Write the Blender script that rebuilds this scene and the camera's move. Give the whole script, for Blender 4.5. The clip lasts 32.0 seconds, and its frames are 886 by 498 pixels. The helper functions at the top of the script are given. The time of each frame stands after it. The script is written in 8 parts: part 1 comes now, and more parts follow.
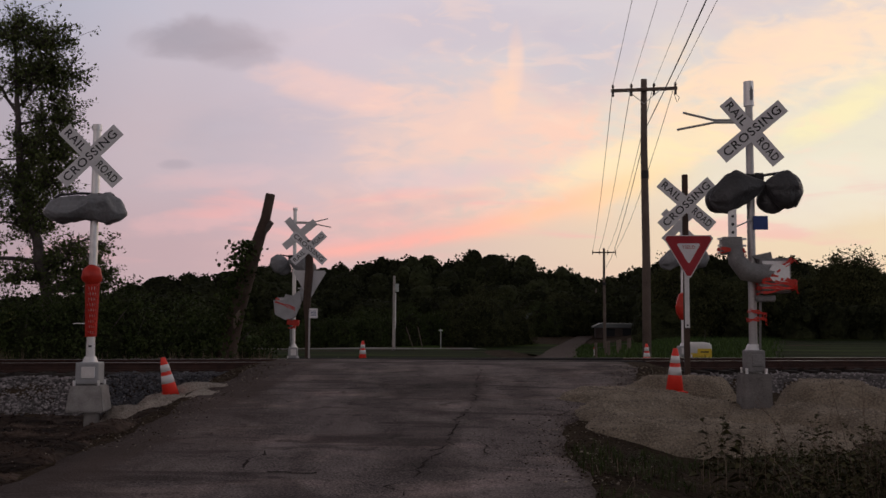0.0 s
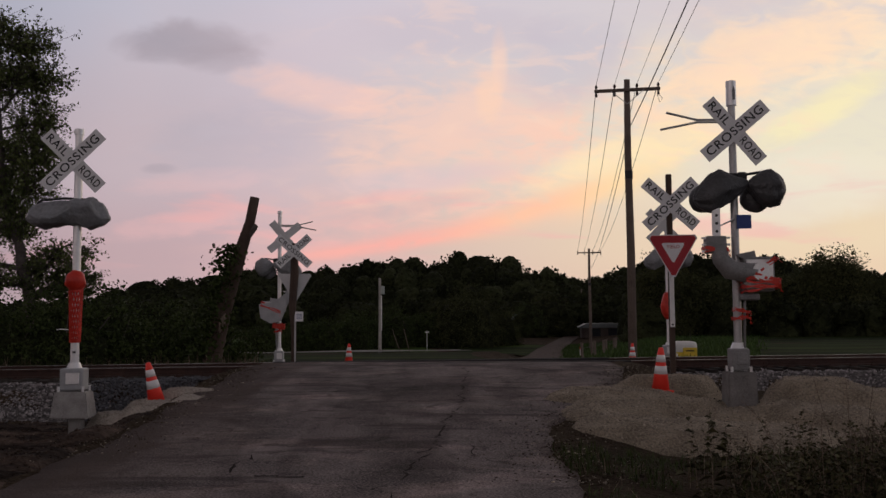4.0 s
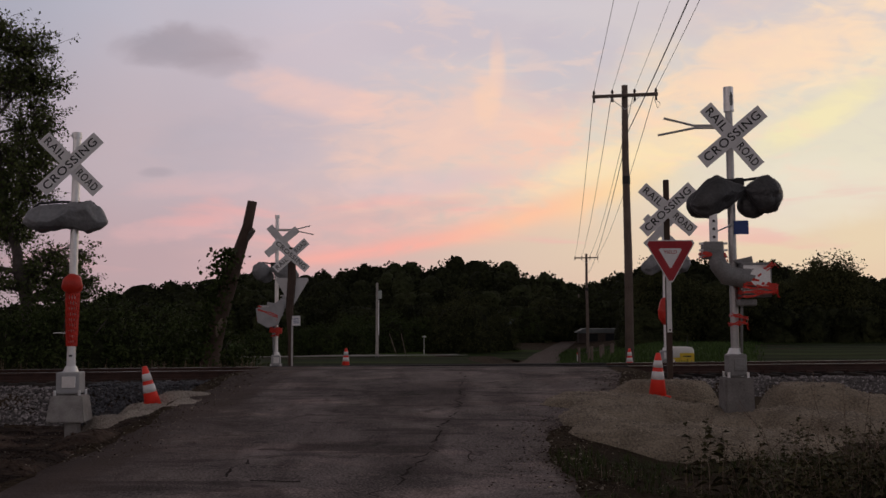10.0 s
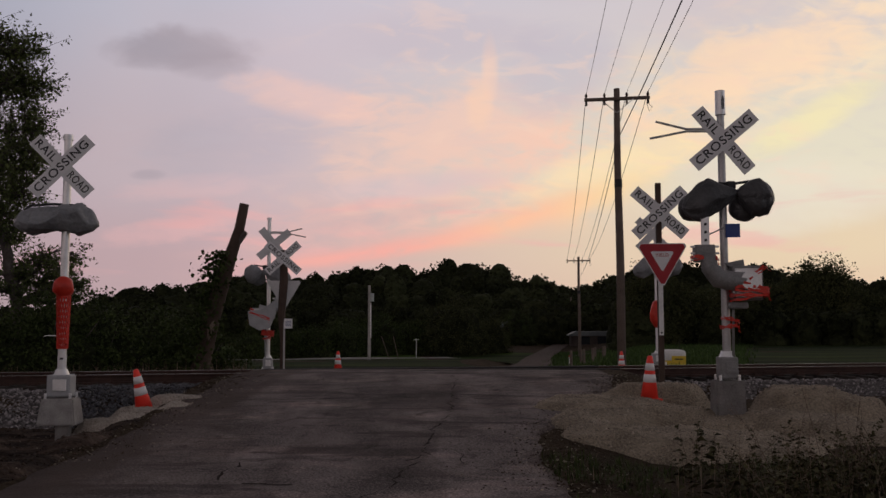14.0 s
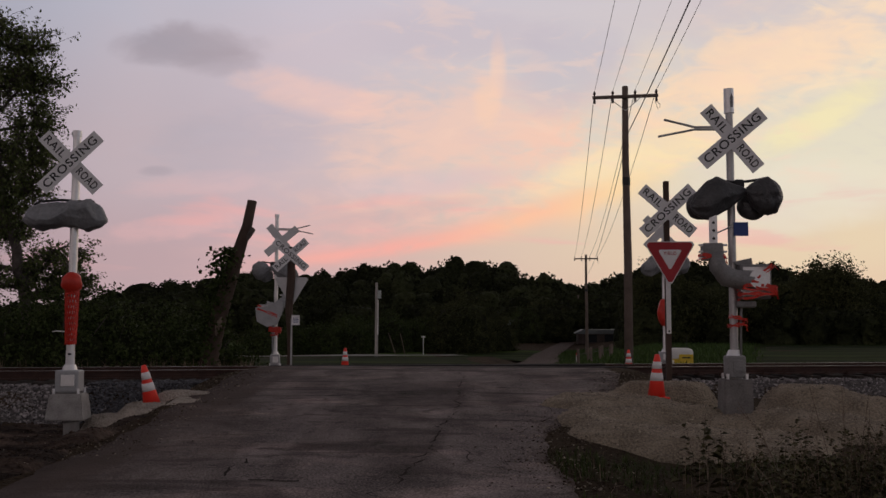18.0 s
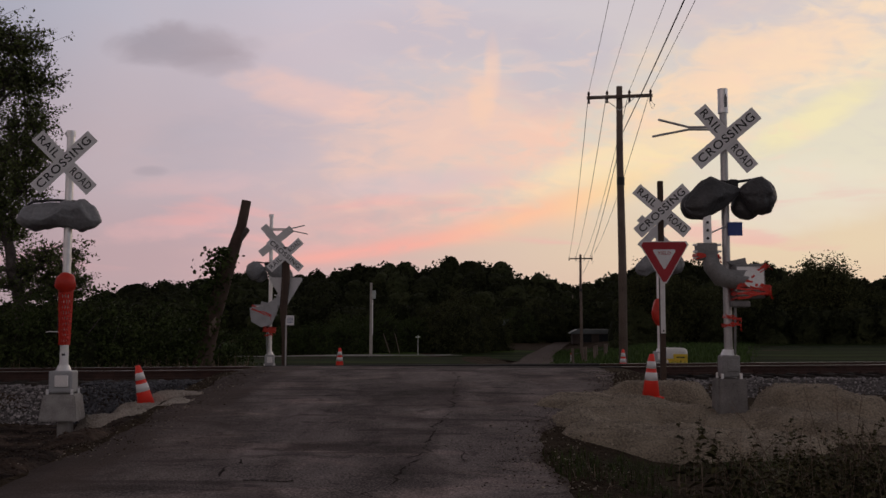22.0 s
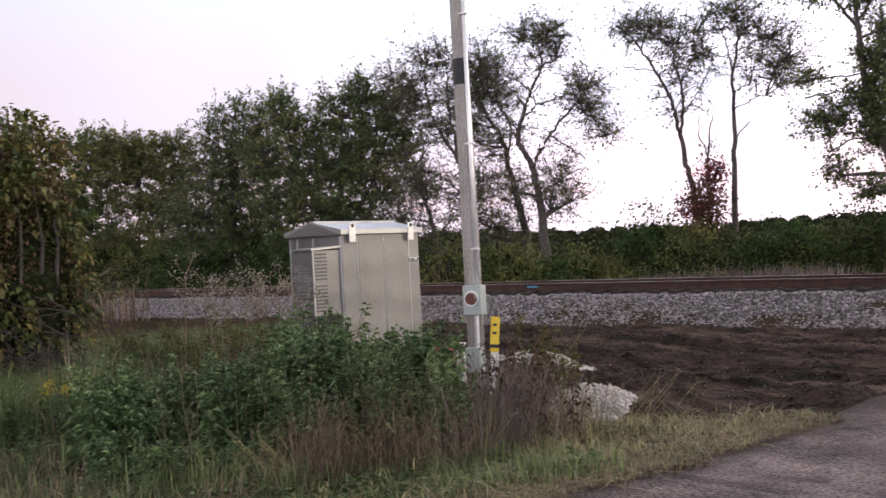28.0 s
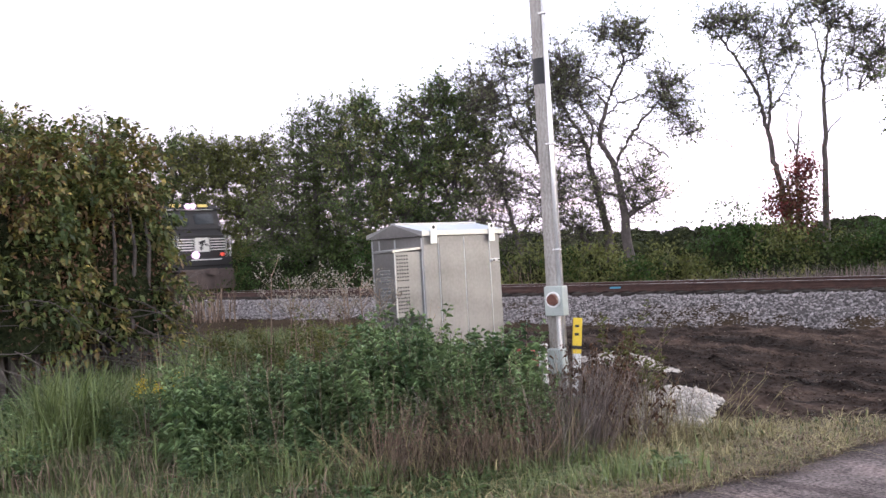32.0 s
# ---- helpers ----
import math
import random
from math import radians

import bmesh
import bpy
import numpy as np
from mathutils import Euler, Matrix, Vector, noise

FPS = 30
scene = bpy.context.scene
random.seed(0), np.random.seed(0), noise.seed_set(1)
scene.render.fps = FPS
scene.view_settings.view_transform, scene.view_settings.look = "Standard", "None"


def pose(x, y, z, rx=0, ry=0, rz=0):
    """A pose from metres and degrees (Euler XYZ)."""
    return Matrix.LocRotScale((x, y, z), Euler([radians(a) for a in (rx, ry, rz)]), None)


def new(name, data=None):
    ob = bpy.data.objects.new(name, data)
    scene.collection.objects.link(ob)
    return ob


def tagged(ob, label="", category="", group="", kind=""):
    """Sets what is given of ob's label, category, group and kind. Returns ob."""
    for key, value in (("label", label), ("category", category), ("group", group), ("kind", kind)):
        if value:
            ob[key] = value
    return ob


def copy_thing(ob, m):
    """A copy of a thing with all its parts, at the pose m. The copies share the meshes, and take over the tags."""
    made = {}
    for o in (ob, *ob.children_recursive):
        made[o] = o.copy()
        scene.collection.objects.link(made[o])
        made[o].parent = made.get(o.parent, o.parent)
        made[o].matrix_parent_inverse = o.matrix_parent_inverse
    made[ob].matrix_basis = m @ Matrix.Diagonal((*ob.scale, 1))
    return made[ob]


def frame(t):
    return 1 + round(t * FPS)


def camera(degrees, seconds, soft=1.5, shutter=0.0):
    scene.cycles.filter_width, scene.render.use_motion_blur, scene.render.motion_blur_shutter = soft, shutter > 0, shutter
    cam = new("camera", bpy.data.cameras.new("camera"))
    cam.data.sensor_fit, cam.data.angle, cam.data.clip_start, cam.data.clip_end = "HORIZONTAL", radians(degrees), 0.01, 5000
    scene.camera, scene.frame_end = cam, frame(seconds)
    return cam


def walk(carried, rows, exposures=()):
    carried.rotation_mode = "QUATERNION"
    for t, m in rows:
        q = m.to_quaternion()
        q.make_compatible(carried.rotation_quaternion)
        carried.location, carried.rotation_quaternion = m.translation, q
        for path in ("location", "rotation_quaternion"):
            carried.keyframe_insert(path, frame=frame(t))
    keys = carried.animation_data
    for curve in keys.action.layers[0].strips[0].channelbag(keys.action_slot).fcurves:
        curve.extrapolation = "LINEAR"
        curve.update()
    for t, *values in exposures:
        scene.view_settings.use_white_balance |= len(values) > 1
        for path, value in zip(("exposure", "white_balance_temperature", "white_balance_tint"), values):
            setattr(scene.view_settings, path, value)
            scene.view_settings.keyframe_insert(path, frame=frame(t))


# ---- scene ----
# ---------------------------------------------------------------- camera
EYE = 1.6
cam = camera(50.35, 32.0, soft=1.5, shutter=0.4)
# seconds, yaw to the left, pitch up, lean to the left
ROWS = [
    (0.0, 0.00, 4.06, 0.24),
    (0.5, -0.07, 4.06, 0.26),
    (1.0, -0.10, 4.05, 0.22),
    (1.5, -0.09, 4.01, 0.29),
    (2.0, -0.12, 4.05, -0.08),
    (2.5, -0.44, 4.08, -0.19),
    (3.0, -0.67, 4.13, -0.26),
    (3.5, -0.85, 4.17, -0.42),
    (5.5, -1.04, 4.04, -0.25),
    (6.0, -0.88, 3.94, -0.16),
    (6.5, -0.81, 3.86, -0.05),
    (7.0, -0.84, 3.85, -0.05),
    (7.5, -0.98, 3.88, -0.18),
    (8.0, -1.13, 3.98, -0.17),
    (8.5, -1.16, 4.15, -0.13),
    (9.0, -1.14, 4.29, -0.19),
    (9.5, -1.08, 4.39, -0.21),
    (10.0, -1.05, 4.45, -0.21),
    (10.5, -1.05, 4.49, -0.12),
    (11.0, -1.06, 4.52, -0.13),
    (11.5, -1.12, 4.57, -0.16),
    (12.0, -1.25, 4.60, -0.20),
    (12.5, -1.37, 4.62, -0.19),
    (13.0, -1.46, 4.62, -0.20),
    (13.5, -1.52, 4.62, -0.19),
    (14.0, -1.52, 4.62, -0.19),
    (14.5, -1.47, 4.55, -0.11),
    (16.5, -1.22, 4.41, 0.05),
    (17.0, -1.20, 4.43, -0.04),
    (17.5, -1.17, 4.45, 0.08),
    (18.0, -1.07, 4.46, 0.08),
    (18.5, -0.98, 4.45, 0.07),
    (19.0, -0.93, 4.46, 0.06),
    (19.5, -0.91, 4.49, -0.01),
    (20.0, -0.91, 4.52, -0.10),
    (20.5, -1.05, 4.52, -0.14),
    (21.0, -1.26, 4.49, -0.07),
    (21.5, -1.33, 4.46, 0.06),
    (22.0, -1.40, 4.46, 0.01),
    (22.5, -1.52, 4.46, 0.05),
    (23.0, -1.77, 4.57, -0.03),
    (23.5, -2.02, 4.71, -0.03),
    (24.0, -2.03, 4.80, -0.09),
    (24.5, -1.72, 4.72, -0.22),
    (25.0, -0.21, 4.41, -0.28),
    (25.5, 6.87, 3.80, -0.68),
    (26.0, 17.26, 2.97, -1.08),
    (26.5, 29.39, 1.94, -1.36),
    (27.0, 39.80, 1.15, -1.75),
    (27.5, 45.50, 0.52, -2.40),
    (28.0, 48.90, 0.10, -2.90),
    (28.5, 50.69, -0.11, -3.66),
    (29.0, 53.35, -0.19, -3.85),
    (29.5, 53.33, -0.21, -3.70),
    (30.0, 53.64, -0.07, -3.37),
    (30.5, 53.92, 0.09, -3.51),
    (31.0, 54.05, 0.17, -3.52),
    (31.5, 54.05, 0.27, -3.46),
    (32.0, 53.81, 0.43, -3.22),
]
EXPOSURES = [(0.0, 0.07, 6650, 10), (3.0, 0.04, 6650, 10), (6.0, -0.03, 6700, 10), (24.8, -0.07, 6700, 10), (25.5, 0.2, 6800, 10), (26.0, 0.62, 7000, 10),
             (26.5, 1.4, 6900, 10), (27.3, 1.95, 6500, 8), (28.5, 2.5, 6150, 6), (29.0, 2.80, 6000, 5), (32.0, 2.84, 5950, 5)]


def cam_pose(yaw, pitch, roll):
    return pose(0, 0, EYE, 0, 0, yaw) @ pose(0, 0, 0, 90 + pitch) @ pose(0, 0, 0, 0, 0, roll)


walk(cam, [(t, cam_pose(a, b, c)) for t, a, b, c in ROWS], EXPOSURES)


# ---------------------------------------------------------------- world: afterglow sky, no sun left
def make_world():
    w = bpy.data.worlds.new("dusk_sky")
    scene.world = w
    w.use_nodes = True
    nt = w.node_tree
    nt.nodes.clear()
    L = nt.links.new

    def M(op, a, b=0.0, c=0.0, clamp=False):
        n = nt.nodes.new("ShaderNodeMath")
        n.operation, n.use_clamp = op, clamp
        for k, v in enumerate((a, b, c)):
            if isinstance(v, (int, float)):
                n.inputs[k].default_value = v
            else:
                L(v, n.inputs[k])
        return n.outputs[0]

    def ramp(f, stops):
        n = nt.nodes.new("ShaderNodeValToRGB")
        n.color_ramp.interpolation = "EASE"
        els = n.color_ramp.elements
        while len(els) < len(stops):
            els.new(0.5)
        for e, (p, c) in zip(els, stops):
            e.position, e.color = p, (*c, 1)
        L(f, n.inputs[0])
        return n.outputs[0]

    def mix(f, a, b):
        n = nt.nodes.new("ShaderNodeMix")
        n.data_type = "RGBA"
        for k, v in ((0, f), (6, a), (7, b)):
            if isinstance(v, tuple):
                n.inputs[k].default_value = (*v, 1)
            elif isinstance(v, float):
                n.inputs[k].default_value = v
            else:
                L(v, n.inputs[k])
        return n.outputs[2]

    def smooth(v, a, b):
        n = nt.nodes.new("ShaderNodeMapRange")
        n.interpolation_type = "SMOOTHSTEP"
        L(v, n.inputs[0])
        n.inputs[1].default_value, n.inputs[2].default_value = a, b
        return n.outputs[0]

    def noise_at(vec, scale, stretch, detail=6.0, dist=0.3, turn=0.0):
        mp = nt.nodes.new("ShaderNodeMapping")
        L(vec, mp.inputs[0])
        mp.inputs["Scale"].default_value = stretch
        mp.inputs["Rotation"].default_value = (0, 0, turn)
        n = nt.nodes.new("ShaderNodeTexNoise")
        n.inputs["Scale"].default_value, n.inputs["Detail"].default_value = scale, detail
        n.inputs["Distortion"].default_value = dist
        L(mp.outputs[0], n.inputs["Vector"])
        return n.outputs["Fac"]

    tc = nt.nodes.new("ShaderNodeTexCoord").outputs["Generated"]
    sep = nt.nodes.new("ShaderNodeSeparateXYZ")
    L(tc, sep.inputs[0])
    x, y, z = sep.outputs
    ahead = smooth(y, 0.15, 0.5)
    ys = M("MAXIMUM", y, 0.12)
    U, V = M("DIVIDE", x, ys), M("DIVIDE", z, ys)
    uv = nt.nodes.new("ShaderNodeCombineXYZ")
    L(U, uv.inputs[0]), L(V, uv.inputs[1])
    uv = uv.outputs[0]
    up = M("MAXIMUM", z, 0.0)
    cool = ramp(up, [(0.0, (0.57, 0.41, 0.43)), (0.06, (0.60, 0.42, 0.45)), (0.16, (0.61, 0.49, 0.54)), (0.34, (0.60, 0.57, 0.67)), (0.5, (0.26, 0.24, 0.27)), (0.75, (0.125, 0.115, 0.125)), (1.0, (0.105, 0.098, 0.106))])
    warm = ramp(up, [(0.0, (0.80, 0.56, 0.42)), (0.08, (0.84, 0.68, 0.48)), (0.17, (0.82, 0.77, 0.62)), (0.34, (0.68, 0.62, 0.64)), (0.5, (0.28, 0.25, 0.26)), (0.75, (0.125, 0.115, 0.125)), (1.0, (0.105, 0.098, 0.106))])
    side = M("ADD", M("MULTIPLY", x, 0.63), M("MULTIPLY", y, 0.777))
    base = mix(smooth(side, 0.62, 1.0), cool, warm)
    # the eastern sky, away from the afterglow, is already dim
    east = ramp(up, [(0.0, (0.92, 0.83, 0.87)), (0.2, (0.84, 0.77, 0.82)), (0.5, (0.26, 0.24, 0.26)), (1.0, (0.105, 0.098, 0.106))])
    base = mix(smooth(y, 0.05, -0.45), base, east)
    # high thin cloud, lit from below the horizon
    n1 = noise_at(uv, 5.0, (1.0, 2.3, 1.0), 7.0, 0.8, -0.35)
    n2 = noise_at(uv, 14.0, (1.0, 2.0, 1.0), 6.0, 0.6, 0.2)
    n3 = noise_at(tc, 2.2, (1.0, 1.0, 2.5), 6.0, 0.5)
    n5 = noise_at(uv, 24.0, (1.0, 2.4, 1.0), 7.0, 1.0, -0.4)
    fib = M("ADD", M("ADD", M("MULTIPLY", n1, 0.42), M("MULTIPLY", n2, 0.28)), M("MULTIPLY", n5, 0.30))
    rim = M("POWER", M("MAXIMUM", U, 0.0), 1.9)
    Vc = M("ADD", M("ADD", 0.089, M("MULTIPLY", U, 0.165)), M("MULTIPLY", rim, 0.40))
    off = M("ADD", M("SUBTRACT", V, Vc), M("MULTIPLY", M("SUBTRACT", n1, 0.5), 0.035))
    body = M("MULTIPLY", smooth(off, -0.012, 0.012), M("SUBTRACT", 1.0, smooth(M("SUBTRACT", off, M("MULTIPLY", smooth(U, -0.1, 0.25), 0.06)), 0.02, 0.11)))
    span = M("MULTIPLY", smooth(U, -0.32, -0.02), 1.0)
    veil = M("MULTIPLY", M("MULTIPLY", body, span), smooth(fib, 0.40, 0.60), clamp=True)
    glow = ramp(smooth(U, -0.1, 0.48), [(0.0, (0.80, 0.50, 0.47)), (0.35, (0.95, 0.62, 0.48)), (0.7, (0.99, 0.75, 0.50)), (1.0, (0.98, 0.80, 0.58))])
    col = mix(M("MULTIPLY", M("MULTIPLY", veil, 0.95), ahead), base, glow)
    # fleecy peach patches and the blue-grey gaps between them
    for cu, cv, ru, rv, turn, amount, rag, tint in (
            (0.035, 0.185, 0.15, 0.085, 0.0, 0.66, 2.8, (0.96, 0.63, 0.52)), (-0.27, 0.100, 0.085, 0.016, 0.14, 0.5, 2.4, (0.90, 0.52, 0.52)), (-0.25, 0.146, 0.08, 0.014, 0.10, 0.32, 2.4, (0.90, 0.56, 0.56)), (0.0, 0.150, 0.11, 0.018, 0.10, 0.5, 1.8, (0.63, 0.55, 0.62)), (-0.125, 0.245, 0.085, 0.026, -0.25, 0.65, 2.2, (0.90, 0.60, 0.54)),
            (0.38, 0.29, 0.16, 0.045, 0.35, 0.70, 2.2, (1.0, 0.73, 0.54)), (0.435, 0.225, 0.09, 0.022, 0.50, 0.62, 1.2, (1.0, 0.88, 0.48)), (0.20, 0.165, 0.12, 0.030, 0.30, 0.75, 1.4, (1.0, 0.82, 0.52)), (0.40, 0.135, 0.16, 0.045, 0.15, 0.8, 0.8, (0.86, 0.80, 0.66)), (0.078, 0.275, 0.010, 0.040, 0.0, 0.6, 0.8, (0.98, 0.66, 0.52)), (0.066, 0.235, 0.016, 0.030, 0.0, 0.6, 0.8, (0.98, 0.66, 0.50)),
            (0.155, 0.275, 0.075, 0.055, 0.2, 0.60, 1.6, (0.56, 0.53, 0.62)), (-0.02, 0.118, 0.10, 0.010, 0.16, 0.35, 1.2, (0.60, 0.45, 0.47)), (-0.20, 0.195, 0.11, 0.045, 0.1, 0.45, 1.8, (0.50, 0.46, 0.54)), (0.02, 0.31, 0.12, 0.03, 0.0, 0.4, 1.8, (0.55, 0.51, 0.60))):
        a, b = M("SUBTRACT", U, cu), M("SUBTRACT", V, cv)
        du = M("DIVIDE", M("ADD", M("MULTIPLY", a, math.cos(turn)), M("MULTIPLY", b, math.sin(turn))), ru)
        dv = M("DIVIDE", M("SUBTRACT", M("MULTIPLY", b, math.cos(turn)), M("MULTIPLY", a, math.sin(turn))), rv)
        r = M("ADD", M("ADD", M("MULTIPLY", du, du), M("MULTIPLY", dv, dv)), M("MULTIPLY", M("SUBTRACT", fib, 0.5), -2.0 * rag))
        spot = M("MULTIPLY", M("SUBTRACT", 1.0, smooth(r, 0.0, 1.3)), amount)
        col = mix(M("MULTIPLY", spot, ahead), col, tint)
    # the bright pink lower lip of the bank
    wid = M("ADD", 0.009, M("MULTIPLY", M("MAXIMUM", U, 0.0), 0.05))
    lip = M("DIVIDE", M("ADD", off, 0.004), wid)
    lip = M("POWER", 2.718, M("MULTIPLY", M("MULTIPLY", lip, lip), -1.0))
    lip = M("MULTIPLY", M("MULTIPLY", lip, smooth(U, -0.26, -0.08)), M("SUBTRACT", 1.0, smooth(U, 0.16, 0.32)))
    col = mix(M("MULTIPLY", M("MULTIPLY", lip, smooth(n2, 0.15, 0.5)), ahead), col, ramp(smooth(U, -0.1, 0.48), [(0.0, (0.94, 0.45, 0.40)), (0.3, (1.0, 0.58, 0.40)), (0.6, (1.0, 0.72, 0.40)), (1.0, (1.0, 0.90, 0.40))]))
    # faint pink bars low over the woods
    low = M("MULTIPLY", M("MULTIPLY", smooth(V, 0.045, 0.08), M("SUBTRACT", 1.0, smooth(V, 0.13, 0.17))), smooth(noise_at(uv, 7.0, (0.8, 4.5, 1.0), 4.0, 0.4, 0.12), 0.52, 0.68))
    col = mix(M("MULTIPLY", M("MULTIPLY", low, 0.55), ahead), col, (0.90, 0.46, 0.45))
    # fine fleece over the lit bank
    n4 = noise_at(uv, 15.0, (1.0, 2.8, 1.0), 6.0, 0.9, -0.45)
    col = mix(M("MULTIPLY", M("MULTIPLY", smooth(n4, 0.50, 0.66), smooth(V, 0.09, 0.16)), M("MULTIPLY", M("MULTIPLY", smooth(n1, 0.40, 0.60), M("MULTIPLY", ahead, smooth(U, -0.24, -0.05))), 0.30)), col, (1.0, 0.70, 0.56))
    col = mix(M("MULTIPLY", M("MULTIPLY", smooth(n4, 0.50, 0.36), smooth(V, 0.12, 0.2)), M("MULTIPLY", ahead, 0.10)), col, (0.60, 0.54, 0.62))
    # small grey clouds
    for cu, cv, ru, rv, amount in ((-0.262, 0.297, 0.080, 0.024, 0.80), (-0.225, 0.279, 0.045, 0.016, 0.55), (-0.285, 0.16, 0.02, 0.006, 0.5), (-0.41, 0.125, 0.035, 0.012, 0.5), (-0.71, 0.187, 0.15, 0.032, 0.55), (-0.54, 0.125, 0.12, 0.026, 0.55)):
        du, dv = M("DIVIDE", M("SUBTRACT", U, cu), ru), M("DIVIDE", M("SUBTRACT", V, cv), rv)
        r = M("ADD", M("MULTIPLY", du, du), M("MULTIPLY", dv, dv))
        r = M("ADD", r, M("MULTIPLY", M("SUBTRACT", n2, 0.5), 2.4))
        spot = M("MULTIPLY", M("SUBTRACT", 1.0, smooth(r, 0.1, 1.5)), amount)
        col = mix(M("MULTIPLY", spot, ahead), col, (0.40, 0.35, 0.41))
    # soft cloud over the rest of the sky
    col = mix(M("MULTIPLY", M("MULTIPLY", smooth(n3, 0.5, 0.72), M("SUBTRACT", 1.0, smooth(up, 0.3, 0.5))), M("MULTIPLY", ahead, 0.3)), col, (0.66, 0.52, 0.56))
    # the glow dies away with the angle from where the sun went down
    fall = ramp(M("MULTIPLY_ADD", side, 0.5, 0.5), [(0.0, (0.68, 0.63, 0.62)), (0.13, (0.53, 0.50, 0.49)), (0.27, (0.33, 0.345, 0.345)), (0.42, (0.37, 0.41, 0.43)), (0.55, (0.55, 0.62, 0.67)), (0.61, (0.60, 0.67, 0.725)), (0.70, (0.68, 0.745, 0.79)), (0.78, (0.88, 0.91, 0.92)), (0.84, (1, 1, 1))])
    high = smooth(up, 0.35, 0.75)
    fall = mix(high, fall, (1.0, 1.0, 1.0))
    mul = nt.nodes.new("ShaderNodeMix")
    mul.data_type, mul.blend_type = "RGBA", "MULTIPLY"
    mul.inputs[0].default_value = 1.0
    L(col, mul.inputs[6]), L(fall, mul.inputs[7])
    col = mul.outputs[2]
    bg = nt.nodes.new("ShaderNodeBackground")
    L(col, bg.inputs[0])
    bg.inputs[1].default_value = 1.0
    out = nt.nodes.new("ShaderNodeOutputWorld")
    L(bg.outputs[0], out.inputs[0])


make_world()


# ---------------------------------------------------------------- materials
def mat(name, c1, c2, rough=0.8, metal=0.0, scale=6.0, fine=60.0, bump=0.3, dist=0.02, island=0.0, rand=0.0, tints=(), glow=None, spec=0.5, trans=0.0, wave=None, coord="Object", fw=1.0, thin=0.0):
    """Two-scale noise colour between c1 and c2, fine relief, and per-piece variation."""
    m = bpy.data.materials.new(name)
    m.use_nodes = True
    nt = m.node_tree
    L = nt.links.new
    b = nt.nodes["Principled BSDF"]
    b.inputs["Roughness"].default_value, b.inputs["Metallic"].default_value = rough, metal
    b.inputs["Specular IOR Level"].default_value = spec
    tc = nt.nodes.new("ShaderNodeTexCoord").outputs[coord]
    n1, n2 = nt.nodes.new("ShaderNodeTexNoise"), nt.nodes.new("ShaderNodeTexNoise")
    for n, s, d in ((n1, scale, 5.0), (n2, fine, 3.0)):
        n.inputs["Scale"].default_value, n.inputs["Detail"].default_value = s, d
        L(tc, n.inputs["Vector"])
    mx = nt.nodes.new("ShaderNodeMath")
    mx.operation = "MULTIPLY_ADD"
    L(n1.outputs[0], mx.inputs[0])
    mx.inputs[1].default_value = 1.5
    ad = nt.nodes.new("ShaderNodeMath")
    ad.operation = "MULTIPLY_ADD"
    L(n2.outputs[0], ad.inputs[0])
    ad.inputs[1].default_value, ad.inputs[2].default_value = fw, -0.25 - fw / 2
    L(ad.outputs[0], mx.inputs[2])
    f = mx.outputs[0]
    if wave:
        wv = nt.nodes.new("ShaderNodeTexWave")
        wv.bands_direction = wave[0]
        wv.inputs["Scale"].default_value, wv.inputs["Distortion"].default_value = wave[1], wave[2]
        L(tc, wv.inputs["Vector"])
        wm = nt.nodes.new("ShaderNodeMath")
        wm.operation = "MULTIPLY_ADD"
        L(wv.outputs["Fac"], wm.inputs[0])
        wm.inputs[1].default_value = 0.35
        L(f, wm.inputs[2])
        f = wm.outputs[0]
    src = None
    if island or tints:
        src = nt.nodes.new("ShaderNodeNewGeometry").outputs["Random Per Island"]
    elif rand:
        src = nt.nodes.new("ShaderNodeObjectInfo").outputs["Random"]
    k = nt.nodes.new("ShaderNodeMix")
    k.data_type = "RGBA"
    k.clamp_factor = True
    L(f, k.inputs[0])
    k.inputs[6].default_value, k.inputs[7].default_value = (*c1, 1), (*c2, 1)
    col = k.outputs[2]
    if tints:
        r = nt.nodes.new("ShaderNodeValToRGB")
        r.color_ramp.interpolation = "CONSTANT"
        els = r.color_ramp.elements
        while len(els) < len(tints):
            els.new(0.5)
        for e, (p, c) in zip(els, tints):
            e.position, e.color = p, (*c, 1)
        pm = nt.nodes.new("ShaderNodeMath")
        pm.operation = "MULTIPLY_ADD"
        L(src, pm.inputs[0])
        pm.inputs[1].default_value = 0.55
        pn = nt.nodes.new("ShaderNodeMath")
        pn.operation = "MULTIPLY_ADD"
        L(n1.outputs[0], pn.inputs[0])
        pn.inputs[1].default_value, pn.inputs[2].default_value = 2.4, -0.97
        L(pn.outputs[0], pm.inputs[2])
        L(pm.outputs[0], r.inputs[0])
        t = nt.nodes.new("ShaderNodeMix")
        t.data_type = "RGBA"
        t.blend_type = "MIX"
        t.inputs[0].default_value = 0.75
        L(col, t.inputs[6])
        L(r.outputs[0], t.inputs[7])
        col = t.outputs[2]
    amount = island or rand
    if amount and src:
        wn = nt.nodes.new("ShaderNodeTexWhiteNoise")
        wn.noise_dimensions = "1D"
        L(src, wn.inputs["W"])
        hv = nt.nodes.new("ShaderNodeHueSaturation")
        mr = nt.nodes.new("ShaderNodeMapRange")
        mr.inputs[3].default_value, mr.inputs[4].default_value = 1 - amount, 1 + amount
        L(wn.outputs["Value"], mr.inputs[0])
        L(mr.outputs[0], hv.inputs["Value"])
        L(col, hv.inputs["Color"])
        col = hv.outputs[0]
